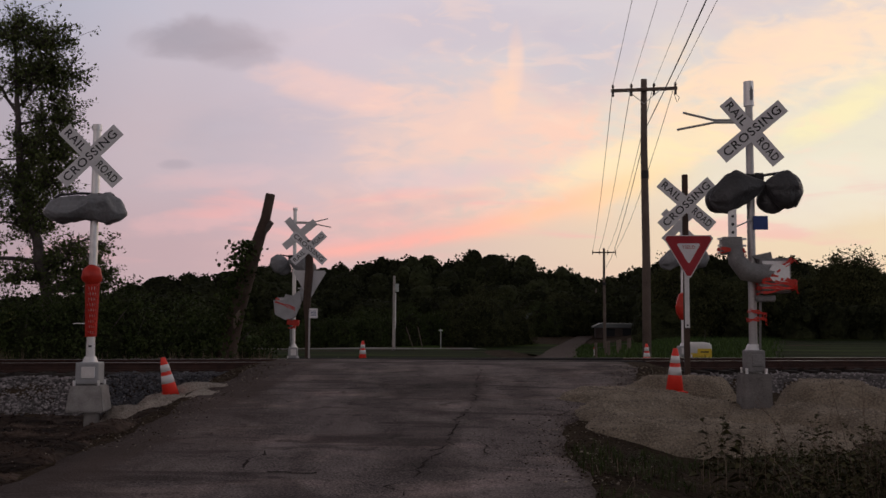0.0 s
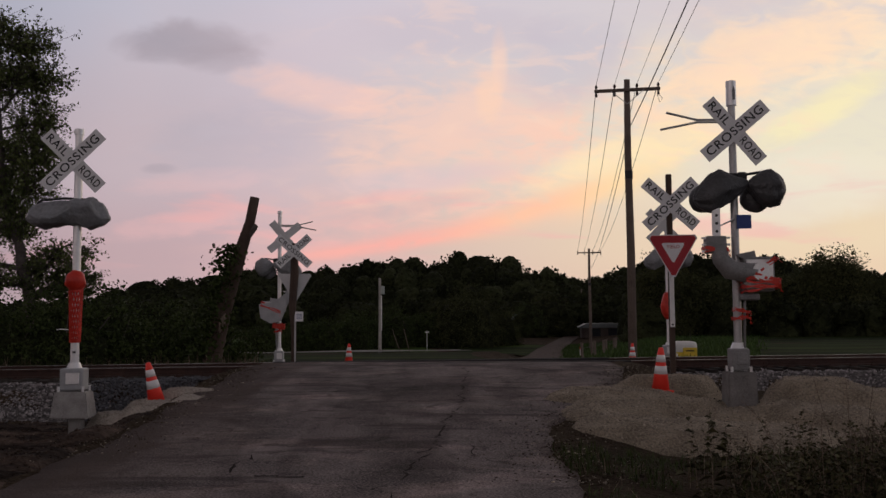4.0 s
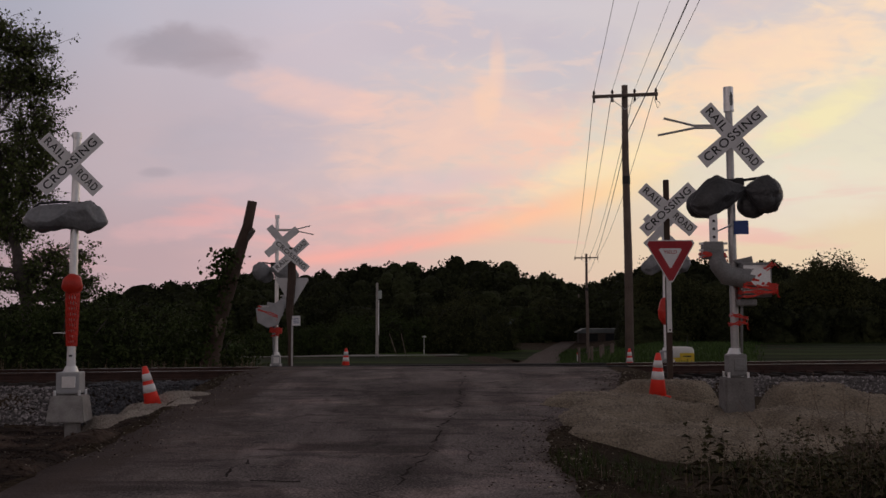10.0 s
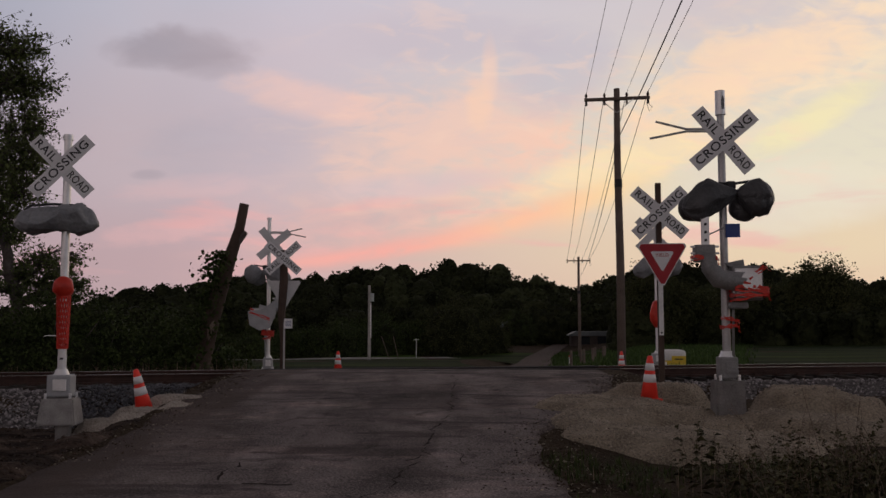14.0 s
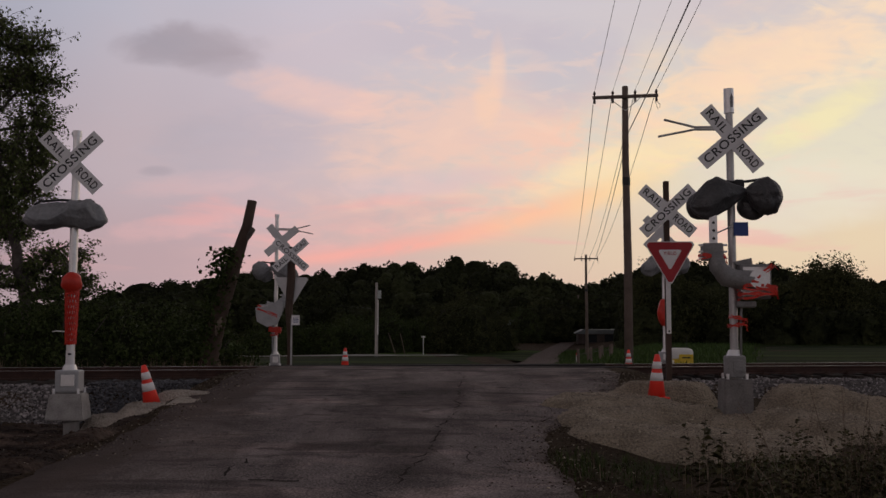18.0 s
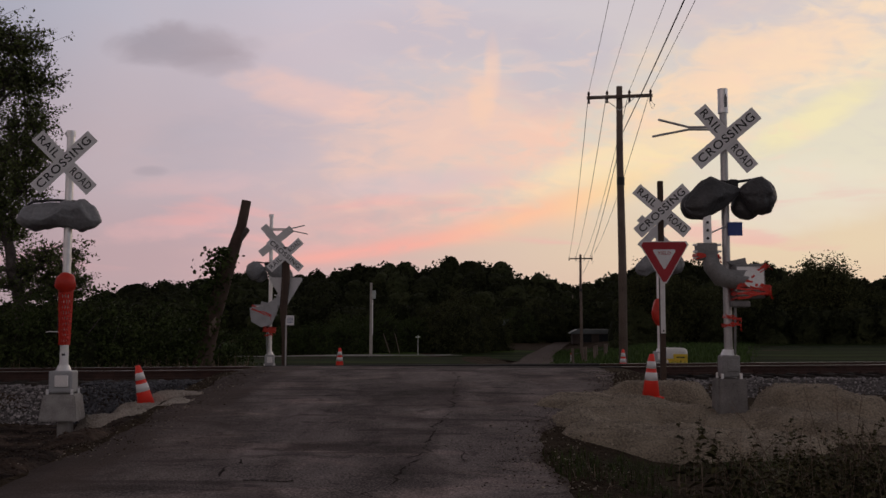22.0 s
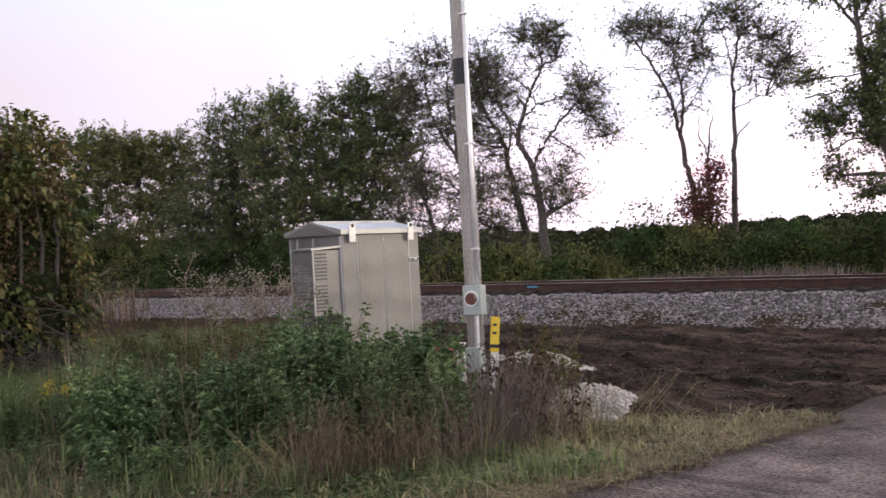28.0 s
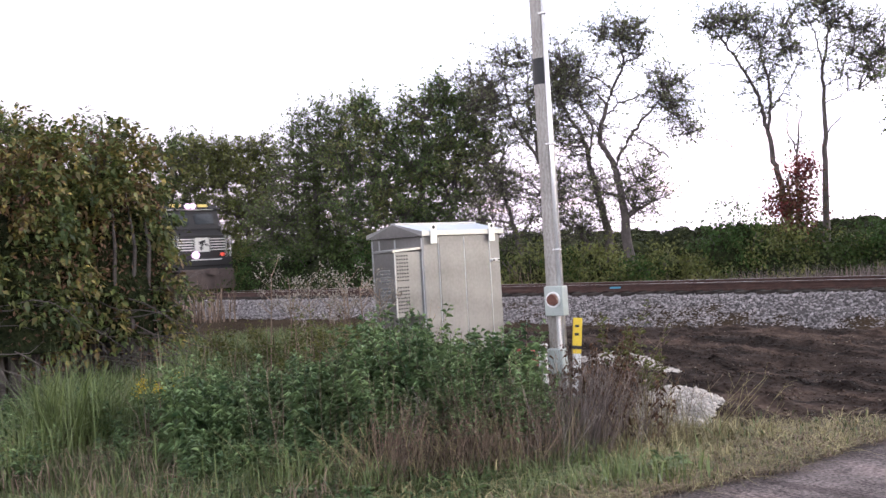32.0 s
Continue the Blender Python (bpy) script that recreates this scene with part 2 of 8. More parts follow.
    L(col, b.inputs["Base Color"])
    if bump:
        bp = nt.nodes.new("ShaderNodeBump")
        bp.inputs["Strength"].default_value, bp.inputs["Distance"].default_value = bump, dist
        L(f, bp.inputs["Height"])
        L(bp.outputs[0], b.inputs["Normal"])
    if glow:
        b.inputs["Emission Color"].default_value, b.inputs["Emission Strength"].default_value = (*glow[0], 1), glow[1]
    if trans:
        b.inputs["Transmission Weight"].default_value = trans
    if thin:
        tl, ms = nt.nodes.new("ShaderNodeBsdfTranslucent"), nt.nodes.new("ShaderNodeMixShader")
        ms.inputs[0].default_value = thin
        L(col, tl.inputs["Color"])
        L(b.outputs[0], ms.inputs[1])
        L(tl.outputs[0], ms.inputs[2])
        L(ms.outputs[0], nt.nodes["Material Output"].inputs["Surface"])
    return m


M_ASPHALT = mat("asphalt", (0.040, 0.033, 0.032), (0.31, 0.258, 0.250), 0.92, scale=0.9, fine=42, bump=0.8, dist=0.012, fw=2.2, spec=0.25)


def weather(m, layers):
    """Stretched stains over a material: (scale of the pattern across and along, from, to, multiplier)."""
    nt = m.node_tree
    b = nt.nodes["Principled BSDF"]
    src = b.inputs["Base Color"].links[0].from_socket
    tc = nt.nodes.new("ShaderNodeTexCoord").outputs["Object"]
    for (sx, sy), lo, hi, tone in layers:
        mp, n, r, k = (nt.nodes.new("ShaderNode" + c) for c in ("Mapping", "TexNoise", "MapRange", "Mix"))
        mp.inputs["Scale"].default_value = (sx, sy, 1)
        mp.inputs["Location"].default_value = (sx * 3.1, sy * 7.7, tone[0])
        n.inputs["Scale"].default_value, n.inputs["Detail"].default_value, n.inputs["Distortion"].default_value = 1.0, 5.0, 0.6
        r.inputs[1].default_value, r.inputs[2].default_value = lo, hi
        k.data_type, k.blend_type = "RGBA", "MULTIPLY"
        k.inputs[7].default_value = (*tone, 1)
        nt.links.new(tc, mp.inputs[0])
        nt.links.new(mp.outputs[0], n.inputs["Vector"])
        nt.links.new(n.outputs[0], r.inputs[0])
        nt.links.new(r.outputs[0], k.inputs[0])
        nt.links.new(src, k.inputs[6])
        src = k.outputs[2]
    nt.links.new(src, b.inputs["Base Color"])


weather(M_ASPHALT, (((1.3, 0.16), 0.50, 0.66, (0.70, 0.68, 0.68)), ((0.7, 1.6), 0.54, 0.64, (1.35, 1.30, 1.27)), ((0.5, 2.4), 0.56, 0.62, (0.60, 0.58, 0.58)), ((0.5, 0.45), 0.52, 0.60, (0.62, 0.60, 0.60)), ((0.45, 0.9), 0.60, 0.70, (1.45, 1.38, 1.34)), ((3.0, 3.0), 0.60, 0.68, (0.55, 0.53, 0.53))))


def edge_dirt(m):
    """Soil trodden and washed over both edges of the lane, in ragged tongues."""
    nt = m.node_tree
    L = nt.links.new
    b = nt.nodes["Principled BSDF"]
    src = b.inputs["Base Color"].links[0].from_socket

    def op(kind, a, c, d=0.0):
        n = nt.nodes.new("ShaderNodeMath")
        n.operation = kind
        for k, v in enumerate((a, c, d)):
            if isinstance(v, float):
                n.inputs[k].default_value = v
            else:
                L(v, n.inputs[k])
        return n.outputs[0]

    def rise(v, lo, hi):
        n = nt.nodes.new("ShaderNodeMapRange")
        n.interpolation_type = "SMOOTHSTEP"
        n.inputs[1].default_value, n.inputs[2].default_value = lo, hi
        L(v, n.inputs[0])
        return n.outputs[0]

    tc = nt.nodes.new("ShaderNodeTexCoord").outputs["Object"]
    sp = nt.nodes.new("ShaderNodeSeparateXYZ")
    L(tc, sp.inputs[0])
    mp, n1, n2 = (nt.nodes.new("ShaderNode" + c) for c in ("Mapping", "TexNoise", "TexNoise"))
    mp.inputs["Scale"].default_value, mp.inputs["Rotation"].default_value = (1.5, 0.38, 1), (0, 0, 0.25)
    L(tc, mp.inputs[0])
    L(mp.outputs[0], n1.inputs["Vector"])
    L(tc, n2.inputs["Vector"])
    n1.inputs["Scale"].default_value, n1.inputs["Detail"].default_value = 1.0, 6.0
    n2.inputs["Scale"].default_value, n2.inputs["Detail"].default_value = 7.0, 5.0
    ragged = op("ADD", op("MULTIPLY", n1.outputs[0], 2.2), op("MULTIPLY", n2.outputs[0], 0.7))
    widen = op("MULTIPLY", rise(sp.outputs[1], 11.0, 19.0), 2.6)
    left = rise(op("ADD", op("MULTIPLY", sp.outputs[0], -1.0), ragged), 3.5, 5.0)
    right = rise(op("SUBTRACT", op("ADD", sp.outputs[0], ragged), widen), 2.5, 3.1)
    k = nt.nodes.new("ShaderNodeMix")
    k.data_type = "RGBA"
    L(op("MULTIPLY", op("MULTIPLY", op("MAXIMUM", left, right), rise(sp.outputs[1], 7.0, 9.5)), 0.85), k.inputs[0])
    L(src, k.inputs[6])
    k.inputs[7].default_value = (0.066, 0.044, 0.036, 1)
    L(k.outputs[2], b.inputs["Base Color"])


edge_dirt(M_ASPHALT)
M_FARROAD = mat("far_asphalt", (0.22, 0.20, 0.19), (0.32, 0.30, 0.28), 0.9, scale=0.4, fine=20)
M_SEAL = mat("crack_filler", (0.016, 0.013, 0.012), (0.050, 0.041, 0.037), 1.0, fine=60, spec=0.05)
M_RUBBER = mat("flangeway_rubber", (0.012, 0.011, 0.012), (0.03, 0.027, 0.027), 0.75, fine=70)
M_GROUND = mat("turf", (0.028, 0.020, 0.013), (0.082, 0.060, 0.040), 0.95, scale=0.7, fine=14, bump=1.0, dist=0.06, fw=1.8, spec=0.05)
M_LAWN = mat("mown_grass", (0.035, 0.062, 0.014), (0.065, 0.105, 0.026), 0.95, spec=0.05, scale=0.3, fine=18, bump=0.5, dist=0.03)
M_TUFT = mat("bright_grass_blade", (0.085, 0.125, 0.035), (0.17, 0.20, 0.07), 0.55, scale=1.5, fine=6, bump=0, island=0.3)
M_FIELD = mat("hay_field", (0.010, 0.017, 0.004), (0.032, 0.058, 0.011), 0.95, spec=0.05, scale=0.10, fine=2.5, bump=0.6, dist=0.1)
M_SOIL = mat("turned_soil", (0.015, 0.0100, 0.0078), (0.100, 0.073, 0.060), 0.95, scale=2.2, fine=14, bump=1.0, dist=0.06, island=0.3, spec=0.12)
M_BALLAST = mat("ballast_bed", (0.04, 0.036, 0.036), (0.17, 0.152, 0.148), 0.95, scale=9, fine=38, bump=1.0, dist=0.04)
M_STONE = mat("ballast_stone", (0.15, 0.135, 0.135), (0.36, 0.33, 0.33), 0.9, scale=14, fine=70, bump=0.3, island=0.82)
M_DARKSTONE = mat("dark_ballast_stone", (0.06, 0.06, 0.068), (0.13, 0.13, 0.145), 0.9, scale=14, fine=70, bump=0.3, island=0.5)
M_GRAVEL = mat("limestone_gravel", (0.15, 0.120, 0.088), (0.43, 0.355, 0.265), 0.95, scale=2.2, fine=34, bump=1.0, dist=0.03, fw=2.0)
M_CHIP = mat("limestone_chip", (0.18, 0.148, 0.115), (0.46, 0.39, 0.31), 0.95, scale=12, fine=60, bump=0.3, island=0.45)
M_RUBBLE = mat("pale_rubble", (0.42, 0.38, 0.34), (0.66, 0.61, 0.56), 0.9, scale=8, fine=50, bump=0.5, island=0.3)
M_RAIL = mat("rusty_rail", (0.030, 0.015, 0.012), (0.082, 0.040, 0.030), 0.75, 0.2, scale=5, fine=60, bump=0.25)
M_RAILTOP = mat("worn_rail_head", (0.28, 0.26, 0.25), (0.42, 0.40, 0.39), 0.35, 0.9, scale=4, fine=50, bump=0.05)
M_TIE = mat("creosoted_timber", (0.012, 0.009, 0.007), (0.042, 0.032, 0.026), 0.9, scale=3, fine=40, bump=0.5, rand=0.35)
M_CONCRETE = mat("cast_concrete", (0.20, 0.185, 0.175), (0.46, 0.44, 0.425), 0.9, scale=5, fine=60, bump=0.3)
# darker copy of the housing grey: the right signal's shading put into colour
M_CASTING = mat("shade_toned_casting", (0.15, 0.148, 0.148), (0.31, 0.305, 0.305), 0.6, 0.2, scale=5, fine=40, bump=0.2)
M_OLDCONCRETE = mat("stained_concrete", (0.10, 0.092, 0.088), (0.27, 0.255, 0.245), 0.92, scale=4, fine=50, bump=0.4)
M_FIELDTREE = mat("field_tree_leaf", (0.036, 0.042, 0.018), (0.085, 0.090, 0.038), 0.8, scale=0.3, fine=2, bump=0, island=0.4, spec=0.1)
M_DEADLEAF = mat("withered_leaf", (0.075, 0.042, 0.028), (0.20, 0.125, 0.080), 0.85, scale=3, fine=12, bump=0, island=0.5, spec=0.1)
M_ASHSTALK = mat("grey_dead_stalk", (0.13, 0.105, 0.095), (0.27, 0.225, 0.205), 0.9, scale=2, fine=9, bump=0, island=0.45, spec=0.1)
# aluminium_mast darkened for the right signal's shading; also on the far post strip
M_DARKGALV = mat("darker_aluminium", (0.36, 0.355, 0.355), (0.56, 0.55, 0.55), 0.4, 0.6, scale=5, fine=40, bump=0.06)
M_PALEGRAVEL = mat("fresh_limestone_gravel", (0.27, 0.235, 0.20), (0.58, 0.51, 0.44), 0.95, scale=2.2, fine=34, bump=1.0, dist=0.03, fw=2.0)
M_GALV = mat("aluminium_mast", (0.72, 0.71, 0.71), (0.90, 0.89, 0.89), 0.36, 0.65, scale=5, fine=40, bump=0.06)
M_PAINTGREY = mat("grey_housing_paint", (0.30, 0.305, 0.32), (0.47, 0.475, 0.49), 0.5, 0.1, scale=4, fine=50, bump=0.08)
M_SIGN = mat("white_sheeting", (0.72, 0.71, 0.72), (0.86, 0.85, 0.86), 0.45, scale=3, fine=30, bump=0.04)
M_SIGNBACK = mat("sign_back_metal", (0.52, 0.52, 0.53), (0.70, 0.70, 0.71), 0.45, 0.2, scale=4, fine=40, bump=0.05)
M_BLACK = mat("black_lettering", (0.012, 0.012, 0.013), (0.03, 0.03, 0.032), 0.6, fine=50, bump=0.05)
M_RED = mat("red_sheeting", (0.34, 0.012, 0.022), (0.46, 0.022, 0.035), 0.4, fine=40, bump=0.03)
M_BLUE = mat("blue_sheeting", (0.015, 0.045, 0.20), (0.03, 0.07, 0.28), 0.4, fine=40, bump=0.03)
M_BAG = mat("black_vinyl_cover", (0.028, 0.028, 0.031), (0.085, 0.084, 0.088), 0.42, scale=5, fine=24, bump=0.5, dist=0.03)
M_TARP = mat("grey_tarpaulin", (0.14, 0.145, 0.155), (0.30, 0.305, 0.32), 0.5, scale=4, fine=18, bump=0.5, dist=0.03)
M_ORANGE = mat("orange_plastic", (0.95, 0.042, 0.026), (1.0, 0.062, 0.040), 0.45, scale=3, fine=40, bump=0.05)
M_TAPE = mat("orange_tape", (0.46, 0.020, 0.012), (0.74, 0.045, 0.022), 0.45, scale=6, fine=40, bump=0.2)
M_REFL = mat("reflective_collar", (0.72, 0.71, 0.72), (0.86, 0.85, 0.86), 0.35, fine=40, bump=0.04)
M_POLE = mat("weathered_pole", (0.085, 0.060, 0.048), (0.20, 0.155, 0.13), 0.9, scale=2, fine=30, bump=0.5, wave=("X", 6.0, 8.0))
M_PALEPOLE = mat("bleached_pole", (0.24, 0.22, 0.20), (0.46, 0.43, 0.40), 0.9, scale=2.5, fine=28, bump=0.5, wave=("X", 7.0, 9.0))
M_POST = mat("brown_sign_post", (0.045, 0.028, 0.022), (0.10, 0.066, 0.05), 0.9, scale=3, fine=40, bump=0.4)
M_CABLE = mat("cable", (0.015, 0.015, 0.016), (0.03, 0.03, 0.032), 0.6, fine=20, bump=0.0)
M_INSUL = mat("brown_insulator", (0.03, 0.018, 0.014), (0.06, 0.035, 0.028), 0.25, fine=20, bump=0.0)
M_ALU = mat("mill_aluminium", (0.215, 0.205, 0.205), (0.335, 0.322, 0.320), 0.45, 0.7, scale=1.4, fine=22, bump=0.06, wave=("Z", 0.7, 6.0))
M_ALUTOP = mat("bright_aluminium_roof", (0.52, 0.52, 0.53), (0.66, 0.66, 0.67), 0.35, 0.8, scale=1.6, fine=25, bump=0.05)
M_METER = mat("meter_box_paint", (0.36, 0.40, 0.38), (0.48, 0.52, 0.50), 0.5, 0.2, scale=4, fine=40, bump=0.06)
M_GLASSY = mat("meter_glass", (0.10, 0.045, 0.035), (0.20, 0.10, 0.08), 0.12, scale=8, fine=30, bump=0.0)
M_YELLOW = mat("yellow_marker", (0.72, 0.50, 0.03), (0.85, 0.62, 0.06), 0.5, scale=6, fine=40, bump=0.05)
M_WHITEPL = mat("white_plastic", (0.70, 0.69, 0.66), (0.82, 0.81, 0.79), 0.5, scale=6, fine=40, bump=0.05)
M_BARK = mat("bark", (0.045, 0.037, 0.034), (0.15, 0.125, 0.115), 0.95, scale=4, fine=26, bump=0.7, dist=0.03)
M_DEADWOOD = mat("barkless_wood", (0.10, 0.075, 0.06), (0.30, 0.23, 0.18), 0.9, scale=3, fine=24, bump=0.5)
M_LEAF = mat("tree_leaf", (0.055, 0.080, 0.024), (0.14, 0.17, 0.05), 0.6, scale=0.5, fine=4, thin=0.3, bump=0, island=0.45)
M_LEAFDRY = mat("thin_dry_leaf", (0.11, 0.125, 0.065), (0.24, 0.245, 0.125), 0.65, scale=0.5, fine=4, thin=0.5, bump=0, island=0.45)
M_YELLEAF = mat("yellowing_leaf", (0.075, 0.098, 0.024), (0.17, 0.165, 0.045), 0.6, scale=0.5, fine=4, thin=0.3, bump=0, island=0.45)
M_VINE = mat("vine_leaf", (0.055, 0.085, 0.026), (0.15, 0.18, 0.05), 0.55, scale=0.9, fine=5, thin=0.3, bump=0, island=0.6,
             tints=((0.0, (0.055, 0.080, 0.028)), (0.28, (0.105, 0.128, 0.038)), (0.48, (0.165, 0.172, 0.050)), (0.62, (0.20, 0.155, 0.058)), (0.78, (0.34, 0.25, 0.07)), (0.85, (0.16, 0.080, 0.045))))
M_REDLEAF = mat("creeper_leaf", (0.16, 0.022, 0.022), (0.24, 0.05, 0.035), 0.55, scale=1, fine=5, thin=0.3, bump=0, island=0.4,
                tints=((0.0, (0.13, 0.024, 0.024)), (0.34, (0.085, 0.040, 0.022)), (0.60, (0.045, 0.062, 0.020))))
weather(M_SOIL, (((0.25, 2.6), 0.50, 0.62, (2.0, 1.95, 1.9)), ((0.6, 3.5), 0.52, 0.60, (0.45, 0.45, 0.45))))
weather(M_FIELD, (((0.012, 0.16), 0.45, 0.58, (0.35, 0.38, 0.4)), ((0.02, 0.5), 0.5, 0.6, (1.7, 1.6, 1.3))))
M_MIXLEAF = mat("turning_leaf", (0.060, 0.095, 0.028), (0.16, 0.20, 0.06), 0.6, scale=0.45, fine=3, thin=0.3, bump=0, island=0.45,
                tints=((0.0, (0.055, 0.092, 0.028)), (0.36, (0.10, 0.145, 0.042)), (0.60, (0.175, 0.20, 0.06)), (0.85, (0.22, 0.20, 0.075))))
M_SHRUB = mat("shrub_leaf", (0.032, 0.062, 0.018), (0.075, 0.12, 0.034), 0.6, scale=0.5, fine=4, thin=0.3, bump=0, island=0.4, spec=0.12)
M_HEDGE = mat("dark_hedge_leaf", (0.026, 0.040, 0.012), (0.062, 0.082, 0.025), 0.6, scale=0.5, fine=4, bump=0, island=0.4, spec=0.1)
M_WEED = mat("weed_leaf", (0.060, 0.116, 0.050), (0.272, 0.36, 0.155), 0.5, scale=2.4, fine=10, thin=0.3, bump=0, island=0.5, fw=2.2)
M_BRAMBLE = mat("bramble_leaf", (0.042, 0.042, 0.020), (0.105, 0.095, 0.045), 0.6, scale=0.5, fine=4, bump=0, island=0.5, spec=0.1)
M_GRASS = mat("grass_blade", (0.060, 0.100, 0.034), (0.19, 0.215, 0.086), 0.55, scale=0.8, fine=5, thin=0.3, bump=0, island=0.55)
M_HAY = mat("dry_grass", (0.15, 0.128, 0.058), (0.40, 0.345, 0.175), 0.75, scale=1.0, fine=5, bump=0, island=0.55)
# near-black green of the solid cores: shade inside foliage, put into the colour
M_CORE = mat("painted_inner_shade", (0.012, 0.016, 0.007), (0.038, 0.045, 0.018), 0.95, scale=1.6, fine=9, bump=1.0, dist=0.15, fw=1.8, spec=0.12)
M_CONDUIT = mat("faded_red_conduit", (0.26, 0.06, 0.045), (0.38, 0.11, 0.08), 0.7, scale=5, fine=30, bump=0.1)
M_DAUB = mat("blue_paint_daub", (0.05, 0.20, 0.34), (0.10, 0.32, 0.46), 0.6, scale=20, fine=60, bump=0.1)
M_STEM = mat("dead_stem", (0.110, 0.078, 0.060), (0.29, 0.22, 0.165), 0.85, scale=1.5, fine=8, bump=0, island=0.65, spec=0.12)
M_SEED = mat("dry_seed_head", (0.20, 0.18, 0.15), (0.37, 0.33, 0.28), 0.9, scale=3, fine=10, bump=0, island=0.3)
M_GOLD = mat("goldenrod_flower", (0.45, 0.32, 0.02), (0.62, 0.47, 0.04), 0.7, scale=3, fine=10, bump=0, island=0.25)
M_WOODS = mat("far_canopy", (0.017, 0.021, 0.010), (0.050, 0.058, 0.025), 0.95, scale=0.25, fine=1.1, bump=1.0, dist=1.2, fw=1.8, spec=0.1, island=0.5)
M_LOCO = mat("black_locomotive_paint", (0.010, 0.009, 0.010), (0.024, 0.022, 0.022), 0.6, scale=2, fine=20, bump=0.05)
M_LOCOWHITE = mat("white_locomotive_paint", (0.62, 0.60, 0.55), (0.74, 0.72, 0.67), 0.5, scale=3, fine=30, bump=0.03)
M_LOCOGREY = mat("dusty_running_gear", (0.060, 0.042, 0.036), (0.14, 0.105, 0.09), 0.85, scale=3, fine=25, bump=0.3)
M_CABGLASS = mat("cab_glass", (0.03, 0.035, 0.04), (0.06, 0.065, 0.07), 0.08, fine=10, bump=0)
M_HEADLAMP = mat("lit_headlamp", (0.9, 0.8, 0.9), (1, 0.9, 1), 0.3, bump=0, glow=((1.0, 0.50, 0.92), 0.26))
M_REDLAMP = mat("red_marker_lamp", (0.5, 0.05, 0.03), (0.6, 0.08, 0.05), 0.3, bump=0, glow=((1.0, 0.12, 0.08), 0.08))
M_AMBER = mat("number_board", (0.75, 0.55, 0.15), (0.85, 0.65, 0.2), 0.4, bump=0, glow=((1.0, 0.75, 0.25), 0.03))
M_ROOFTIN = mat("tin_roof", (0.09, 0.105, 0.108), (0.15, 0.17, 0.175), 0.5, 0.4, scale=0.5, fine=6, bump=0.1)
M_SIDING = mat("pale_siding", (0.45, 0.44, 0.42), (0.60, 0.59, 0.57), 0.7, scale=0.6, fine=6, bump=0.1)
M_BARN = mat("dark_barn_boards", (0.04, 0.03, 0.028), (0.09, 0.07, 0.06), 0.9, scale=0.6, fine=6, bump=0.2)
M_PANE = mat("window_pane", (0.02, 0.022, 0.026), (0.04, 0.045, 0.05), 0.08, bump=0)


# ---------------------------------------------------------------- geometry helpers
def link(name, me, material, parent=None, label=""):
    if material and not me.materials:
        me.materials.append(material)
    ob = new(name, me)
    if parent:
        ob.parent = parent
    if label:
        ob["label"] = label
    return ob


def part(name, bm, material, parent=None, label="", smooth=False):
    me = bpy.data.meshes.new(name)
    bmesh.ops.recalc_face_normals(bm, faces=bm.faces)
    bm.to_mesh(me)
    bm.free()
    if smooth:
        me.polygons.foreach_set("use_smooth", [True] * len(me.polygons))
    return link(name, me, material, parent, label)


def empty(name, x, y, z, rz=0.0, **tags):
    ob = new(name)
    ob.matrix_basis = pose(x, y, z, 0, 0, rz)
    ob.empty_display_size = 0.2
    return tagged(ob, **tags)


def B(bm, sx, sy, sz, m, bevel=0.0, seg=1):
    """Adds a box of that size, centred on m."""
    r = bmesh.ops.create_cube(bm, size=1.0, matrix=m @ Matrix.Diagonal((sx, sy, sz, 1)))
    if bevel:
        es = {e for v in r["verts"] for e in v.link_edges}
        bmesh.ops.bevel(bm, geom=list(es), offset=bevel, segments=seg, profile=0.5, affect="EDGES")
    return bm


def box(sx, sy, sz, x=0, y=0, z=0, bevel=0.0, rx=0, ry=0, rz=0, seg=1):
    return B(bmesh.new(), sx, sy, sz, pose(x, y, z, rx, ry, rz), bevel, seg)


def C(bm, r1, r2, h, m, n=16):
    """Adds a cone or cylinder along z, centred on m."""
    bmesh.ops.create_cone(bm, cap_ends=True, segments=n, radius1=r1, radius2=r2, depth=h, matrix=m)
    return bm


def cyl(r1, r2, h, x=0, y=0, z=0, rx=0, ry=0, rz=0, n=16):
    return C(bmesh.new(), r1, r2, h, pose(x, y, z, rx, ry, rz), n)


def tube_data(pts, radii, n=6):
    pts = np.asarray(pts, float)
    radii = np.broadcast_to(np.asarray(radii, float), (len(pts),))
    V, F = [], []
    for i, p in enumerate(pts):
        d = pts[min(i + 1, len(pts) - 1)] - pts[max(i - 1, 0)]
        d = d / (np.linalg.norm(d) + 1e-9)
        a = np.cross(d, (0.31, 0.22, 0.93) if abs(d[2]) < 0.9 else (1, 0.1, 0))
        a /= np.linalg.norm(a)
        b = np.cross(d, a)
        for k in range(n):
            t = 2 * math.pi * k / n
            V.append(p + radii[i] * (math.cos(t) * a + math.sin(t) * b))
        if i:
            o = (i - 1) * n
            for k in range(n):
                F.append((o + k, o + (k + 1) % n, o + n + (k + 1) % n, o + n + k))
    F.append(tuple(range(n - 1, -1, -1)))
    F.append(tuple(range((len(pts) - 1) * n, len(pts) * n)))
    return V, F


def tube(bm, pts, radii, n=8):
    V, F = tube_data(pts, radii, n)
    vs = [bm.verts.new(v) for v in V]
    for f in F:
        bm.faces.new([vs[i] for i in f])
    return bm


